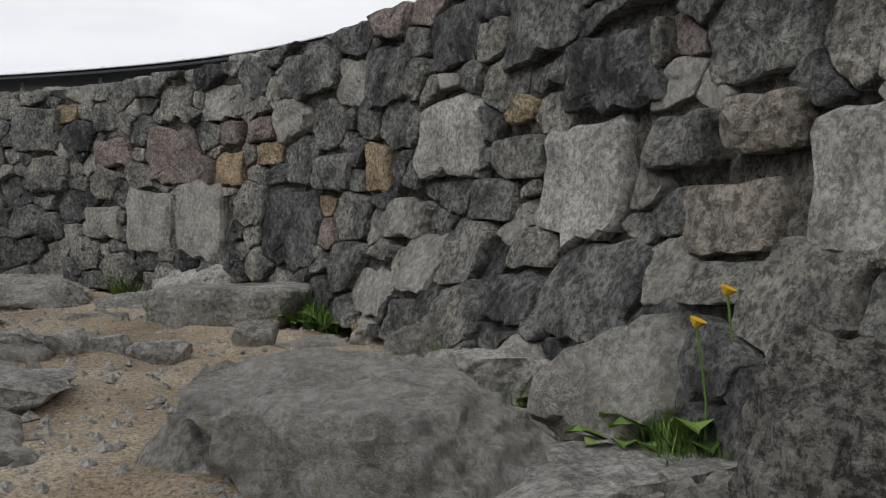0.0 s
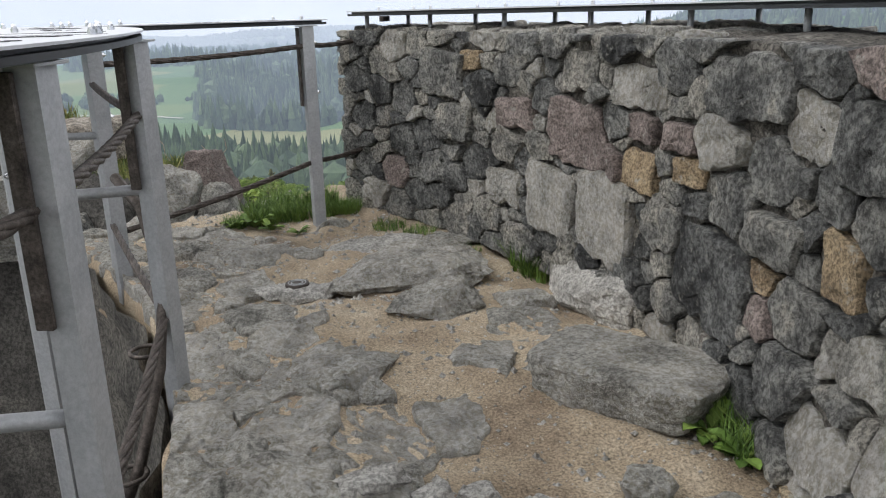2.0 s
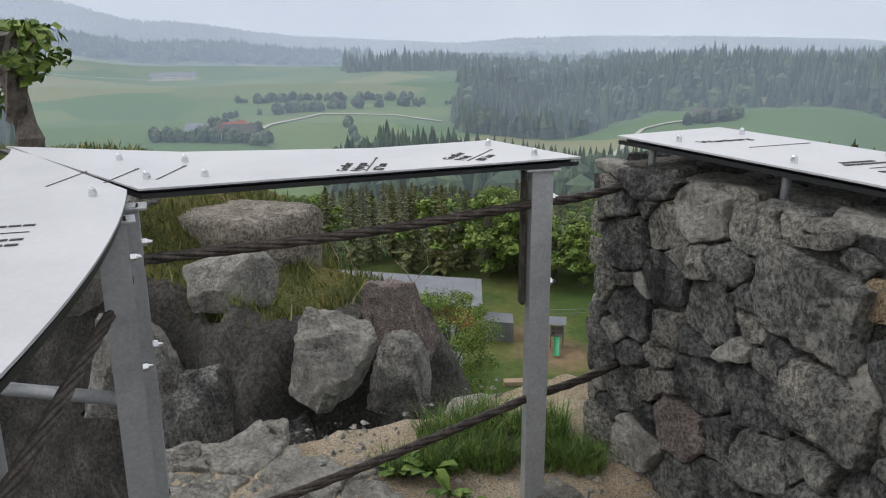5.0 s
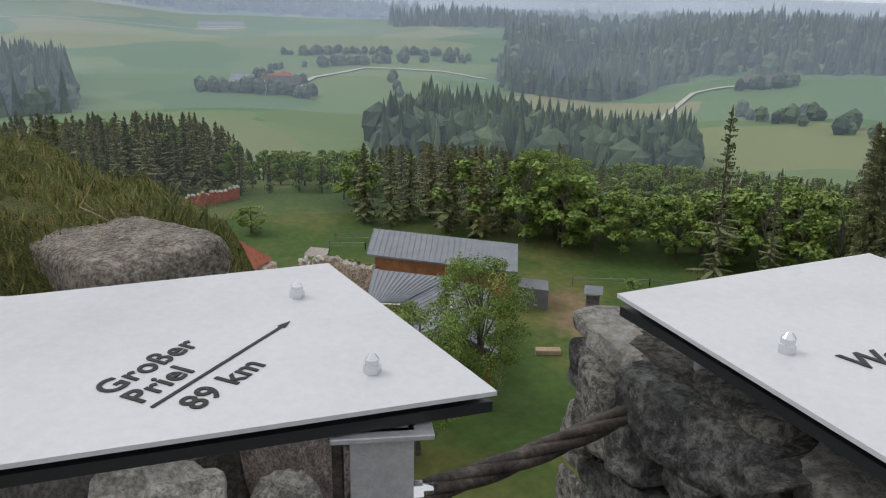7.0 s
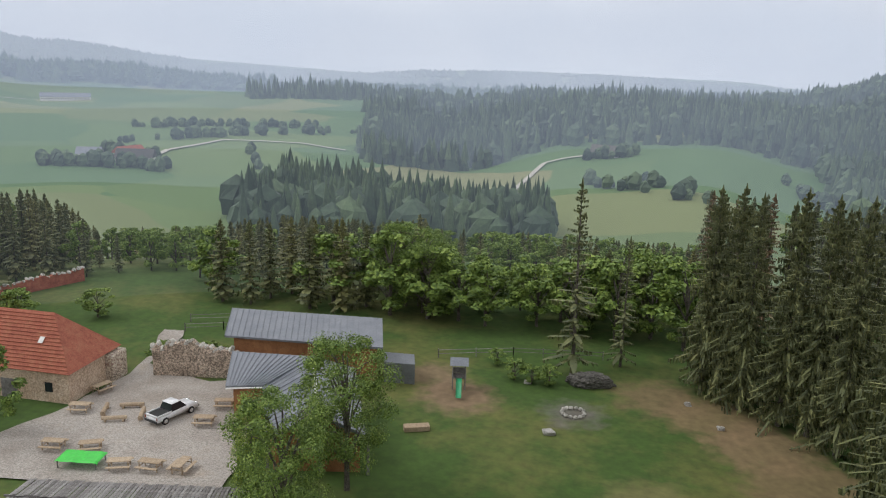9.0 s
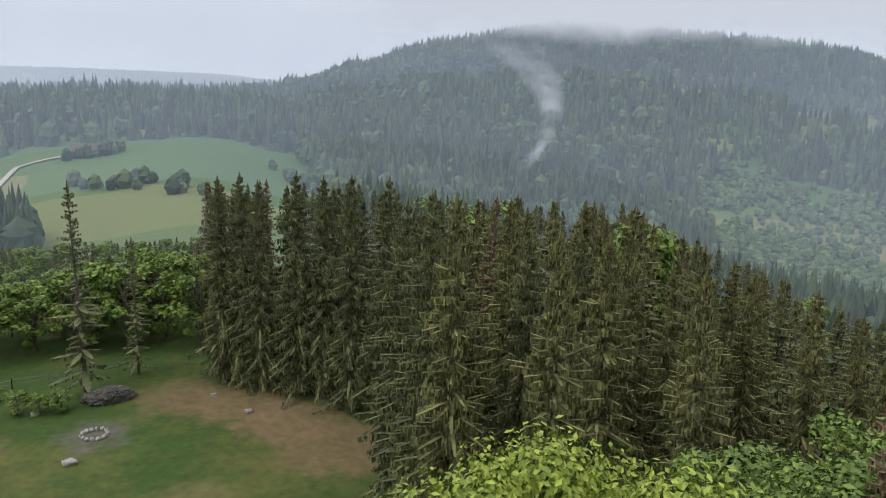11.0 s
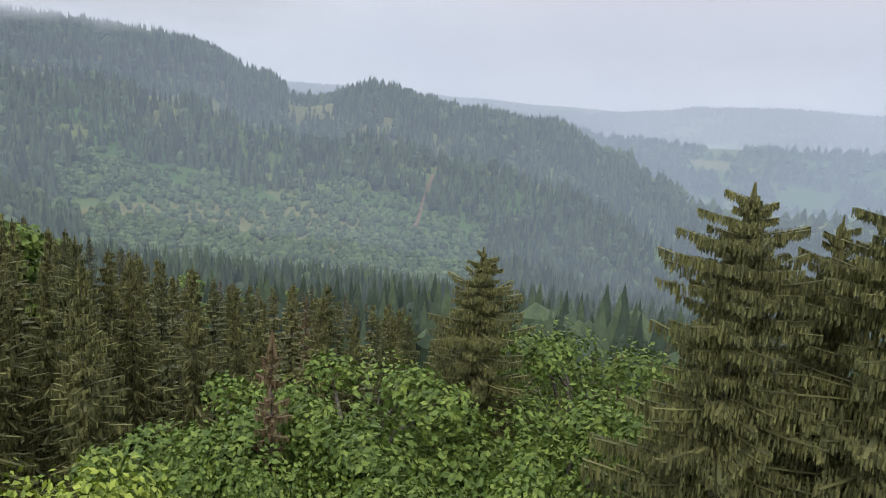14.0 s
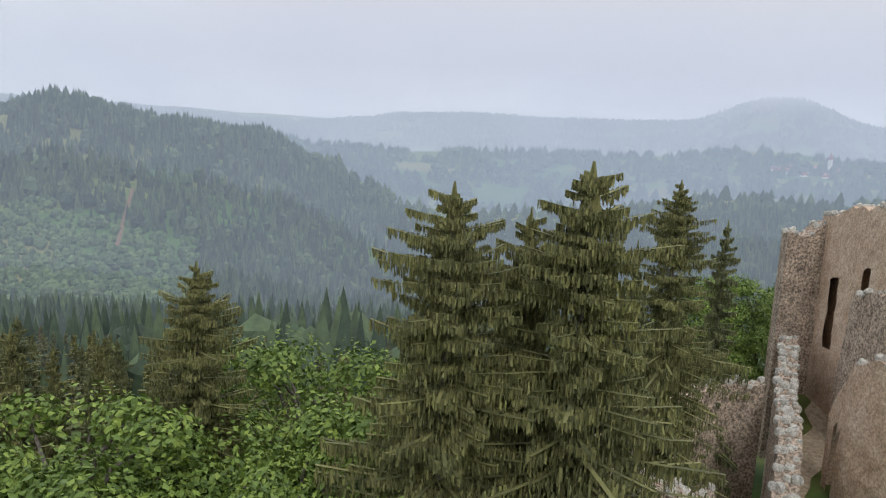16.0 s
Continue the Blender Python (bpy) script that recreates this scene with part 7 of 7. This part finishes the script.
tagged(part("timber_stack", (box(2.4, 0.9, 0.5, (0, 0, 0.25), 0.05), M_BENCH), m=pose(-13.6, 71.0, ground(-13.6, 71.0), 0, 0, 21)), "stack of pale yellow timber in the grass", "timber")
tagged(part("brush_heap", (boulder(830, 5.5, 2.8, 1.5, 5, 0.22, 5), M_DARKROCK), m=pose(2.2, 85.6, ground(2.2, 85.6))), "dark heap of cut branches", "brush heap")
# bushes along the meadow
for i, (x, y, h) in enumerate(((-5.9, 85.3, 2.6), (-4.0, 84.7, 2.2), (-2.1, 84.7, 2.4), (-8.2, 89.3, 2), (-43.7, 79.1, 3), (-38.6, 79.3, 3.4), (-36.0, 79.8, 3.0), (-66.4, 86.2, 5), (-59.8, 92.1, 4), (-54.0, 64.2, 3.0))):
    plant("maple_b", x, y, h, None, 0, 2.0, "bushes in the yard")


def fence(points, h=1.1):
    t = thing("fence", "rail fence of thin posts along the paddock", "fence", "paddock fences", m=pose(0, 0, 0))
    for a, b in zip(points, points[1:]):
        a, b = Vector(a), Vector(b)
        n = int((b - a).length / 3)
        for i in range(n + 1):
            p = a.lerp(b, i / n)
            z = ground(p.x, p.y)
            part("post", (box(0.1, 0.1, h, (p.x, p.y, z + h / 2)), M_GREYWOOD), t)
        for k in (0.45, 0.85):
            part("rail", (tube([(a.x, a.y, ground(a.x, a.y) + h * k), (b.x, b.y, ground(b.x, b.y) + h * k)], 0.04, 5), M_GREYWOOD), t)


fence([(-46.9, 90.3), (-42.7, 92.1), (-37.5, 92.3)])
fence([(-47.9, 93.7), (-42.9, 95.7), (-37.7, 95.9)])
fence([(-15.1, 89.7), (-6.7, 92.4), (3.6, 93.6)])


# ---- masonry ruins ----
def ruin_wall(name, pts, thick, base, label, seed, step=0.55, holes=(), mat=None):
    """A broken wall along points (x, y, top): rough faces, a ragged crown of stones, openings cut through."""
    t = thing(name, label, "ruin", "castle ruins", m=pose(0, 0, 0))
    rnd = random.Random(seed)
    V, F = [], []
    samples = []
    for i, (a, b) in enumerate(zip(pts, pts[1:])):
        L = math.hypot(b[0] - a[0], b[1] - a[1])
        n = max(1, int(L / step))
        for k in range(n + (i == len(pts) - 2)):
            f = k / n
            samples.append((a[0] + (b[0] - a[0]) * f, a[1] + (b[1] - a[1]) * f, a[2] + (b[2] - a[2]) * f, Vector((b[1] - a[1], a[0] - b[0])).normalized()))
    nz = max(6, int((max(s[2] for s in samples) - base) / step))
    rows = []
    for i, (x, y, top, nrm) in enumerate(samples):
        top += 0.55 * fbm((i * 0.35, seed, 0), 1.0, 3) + 0.18 * rnd.uniform(-1, 1)
        for side in (1, -1):
            for k in range(nz + 1):
                z = base + (top - base) * k / nz
                off = thick / 2 * side + 0.10 * fbm((x + side * 9, y, z), 0.9, 4) * side
                V.append((x + nrm.x * off, y + nrm.y * off, z))
    m = 2 * (nz + 1)
    for i in range(len(samples) - 1):
        for k in range(nz):
            mid_u, mid_z = i / (len(samples) - 1), base + (samples[i][2] - base) * (k + 0.5) / nz
            if any(h[0] < mid_u < h[1] and h[2] < mid_z < h[3] for h in holes):
                continue
            a = i * m + k
            F.append((a, a + m, a + m + 1, a + 1))
            c = i * m + nz + 1 + k
            F.append((c, c + 1, c + m + 1, c + m))
        a, c = i * m + nz, i * m + 2 * nz + 1
        F.append((a, a + m, c + m, c))
    for i in (0, len(samples) - 1):
        for k in range(nz):
            a, c = i * m + k, i * m + nz + 1 + k
            F.append((a, a + 1, c + 1, c) if i == 0 else (a, c, c + 1, a + 1))
    part("masonry", mesh("masonry", V, F, mat or M_RUIN, False), t)
    CV, CF = [], []
    me = bpy.data.meshes.new("crown_stone")
    bm = boulder(seed, 0.5, 0.42, 0.34, 8, 0.06, 2)
    bm.to_mesh(me)
    bm.free()
    me.materials.append(M_ROCK)
    for i, (x, y, top, nrm) in enumerate(samples):
        for _ in range(2):
            o = rnd.uniform(-0.5, 0.5) * thick
            ob = part("crown_stone", me, t, "", pose(x + nrm.x * o, y + nrm.y * o, V[i * m + nz][2] - 0.12, 0, 0, rnd.uniform(0, 360)))
            s = rnd.uniform(0.6, 1.5)
            ob.scale = (s, s, s)
    return t


def at(b, d, e):
    """A place at a bearing and distance from the outlook, and the height seen there under the angle e."""
    p = polar(b, d)
    return (p.x + 0.12, p.y + 4.06, 1.82 + d * math.tan(radians(e)))


ruin_wall("ruin_wall", [at(114.8, 42, -25.5), at(114.6, 50, -20.6), at(113.9, 60, -17.4), at(113.7, 74, -14.0)], 1.3, -28.5, "long broken rubble wall of the castle court", 1)
ruin_wall("ruin_tower", [at(112.6, 75.5, -7.4), at(113.9, 76, -7.2), at(115.3, 77, -6.4)], 2.0, -28.5, "tall broken corner of the castle hall", 2)
ruin_wall("ruin_wall", [at(115.2, 77, -6.0), at(117.0, 71, -5.4), at(119.5, 65, -4.9), at(125, 56, -4.6)], 1.3, -28.5, "high castle wall with plaster and window openings", 3, 0.55, ((0.12, 0.2, -17, -11), (0.36, 0.42, -13, -9), (0.62, 0.68, -14, -9)), M_PLASTER)
ruin_wall("ruin_wall", [at(117.2, 68, -17.0), at(117.6, 64, -10.9), at(119.2, 61, -10.3), at(123, 56, -9.5)], 1.2, -28.5, "stepped broken wall inside the court", 4)
ruin_wall("ruin_wall", [at(117.3, 57, -18.6), at(118.4, 54, -14.9), at(122, 50, -14.2)], 1.2, -28.5, "plastered wall with a tall round-headed opening", 5, 0.5, ((0.1, 0.22, -27, -18),), M_PLASTER)
ruin_wall("ruin_wall", [at(100.0, 40.5, -25.0), at(101.5, 40.5, -24.4), at(104.5, 41, -24.8), at(110, 42, -25.1)], 1.2, -28.5, "low broken rubble wall below the tower", 6, 0.45)
ruin_wall("ruin_wall", [at(106.6, 57, -19.4), at(108.2, 58, -18.4), at(110.4, 60, -17.4), at(112.4, 61, -17.4)], 1.1, -28.5, "gabled rubble wall behind the spruces", 7)
ruin_wall("ruin_wall", [at(101.4, 47, -22.4), at(102.6, 47, -21.6), at(103.8, 47.5, -19.6), at(105.2, 48, -19.9)], 1.2, -28.5, "broken plastered pier behind the spruce", 8, 0.45, (), M_PLASTER)
bm = bmesh.new()
court = [bm.verts.new((*at(b, d, 0)[:2], -22.2 + 0.2 * fbm((b, d, 0), 0.4, 2))) for b, d in ((114.9, 40), (123, 40), (123, 60), (118, 82), (113.9, 82))]
low = [bm.verts.new((v.co.x, v.co.y, -29)) for v in court]
bm.faces.new(court[::-1])
for i in range(5):
    bm.faces.new((court[i], court[(i + 1) % 5], low[(i + 1) % 5], low[i]))
bmesh.ops.recalc_face_normals(bm, faces=bm.faces[:])
tagged(part("court_ground", (bm, M_FIELD)), "grassy raised court between the castle walls", "ground", kind="structure")
flat_sheet("court_path", [at(114.7, 52, 0)[:2], at(116.2, 52, 0)[:2], at(116.9, 62, 0)[:2], at(116.6, 74, 0)[:2], at(115.9, 74, 0)[:2], at(115.2, 64, 0)[:2]], M_SAND, "sandy path in the castle court", -22.02, "path", False)
ruin_wall("ruin_wall", [(-43.2, 76.7, -28.6), (-39.3, 77.7, -28.2), (-34.7, 78.3, -29.2)], 0.9, -32.4, "remnant of a rubble wall in the yard", 9, 0.5)
ruin_wall("brick_wall", [(-77.0, 93.1, -30.4), (-74.9, 99.9, -30.3), (-71.8, 106.9, -30.4)], 0.5, -32.6, "low red brick wall round the paddock", 10, 0.7, (), M_TILE)
for b, d, L in ((115.0, 52, 3.4), (115.2, 53.4, 3.4), (115.1, 55, 3.4)):
    x, y, _ = at(b, d, 0)
    tagged(part("timber_beam", (box(L, 0.18, 0.18, (0, 0, 0), 0.02), M_GREYWOOD), m=pose(x, y, -21.6, 0, 0, -35)), "grey timber beam of a footbridge in the court", "beam", "footbridge beams")


# ---- farms far off ----
def farmhouse(x, y, L, W, h, rh, turn, roof, label):
    t = thing("farmhouse", label, "farmhouse", "distant farms", m=pose(x, y, ground(x, y) - 0.5, 0, 0, turn))
    gable(t, -L / 2, -W / 2, L / 2, W / 2, 0, h, rh, roof, M_WHITEWALL, 0.0, 0.8)
    for i in range(int(L / 4)):
        part("window", (box(1.1, 0.15, 1.3, (-L / 2 + 2.2 + 4 * i, -W / 2 - 0.02, h * 0.6)), M_GLASS), t)


for b, d, L, W, h, rh, turn, roof, label in (
        (-33.8, 560, 14, 9, 5, 9, 20, M_SHEETROOF, "white farmhouse with a grey roof on the slope"), (-31.0, 545, 22, 11, 5, 10, 15, M_DARKROCK, "farm building with a wide dark roof"),
        (-31.4, 570, 18, 10, 5, 9, 70, M_TILE, "farm building with a brown tile roof"), (-35.1, 1190, 60, 14, 6, 11, 30, M_SHEETROOF, "long white farm on the ridge"),
        (1.2, 600, 20, 10, 4, 9, -15, M_DARKROCK, "dark-roofed house among trees by the field")):
    p = polar(b, d)
    farmhouse(p.x, p.y, L, W, h, rh, turn, roof, label)
rnd = random.Random(3)
for i in range(34):
    b, d = rnd.uniform(110.4, 115.4), rnd.uniform(1850, 2080)
    p = polar(b, d)
    farmhouse(p.x, p.y, rnd.uniform(10, 18), rnd.uniform(8, 10), rnd.uniform(5, 7), rnd.uniform(9, 11), rnd.uniform(0, 180), M_TILE if rnd.random() < 0.7 else M_SHEETROOF, "small white house of the distant village")
p = polar(114.6, 1980)
ch = thing("church", "white church tower of the distant village", "church", m=pose(p.x, p.y, ground(p.x, p.y)))
part("tower", (box(8, 8, 30, (0, 0, 15)), M_WHITEWALL), ch)
bm = bmesh.new()
bmesh.ops.create_cone(bm, cap_ends=True, segments=8, radius1=5.5, radius2=0.3, depth=18, matrix=pose(0, 0, 39))
part("spire", (bm, M_TILE), ch)


def lane(name, line, width, label, mat=None):
    V, F = [], []
    pts = []
    for (b0, d0), (b1, d1) in zip(line, line[1:]):
        for i in range(14):
            f = i / 14
            p = polar(b0 + (b1 - b0) * f, d0 + (d1 - d0) * f)
            pts.append(p)
    for i, p in enumerate(pts):
        q = pts[min(i + 1, len(pts) - 1)] - pts[max(i - 1, 0)]
        s = Vector((-q.y, q.x, 0)).normalized() * width / 2
        for o in (p - s, p + s):
            V.append((o.x, o.y, ground(o.x, o.y) + 0.9))
    F = [(2 * i, 2 * i + 1, 2 * i + 3, 2 * i + 2) for i in range(len(pts) - 1)]
    tagged(part(name, mesh(name, V, F, mat or M_ROAD)), label, "road", kind="structure")


lane("farm_lane", [(-30.2, 560), (-29, 620), (-25.5, 690), (-20, 690), (-16.8, 660)], 4.0, "pale farm lane winding between fields")
lane("ridge_road", [(-50, 1150), (-46, 1190), (-40, 1200), (-36.5, 1200)], 6, "pale road along the ridge")
lane("field_lane", [(-5.4, 470), (-4.2, 520), (-3, 580), (0.6, 600)], 4, "pale lane to the house by the field")
lane("forest_track", [(66.6, 760), (67.0, 840), (67.8, 960)], 3.5, "pale clearing track straight up the wooded slope", M_SOIL)
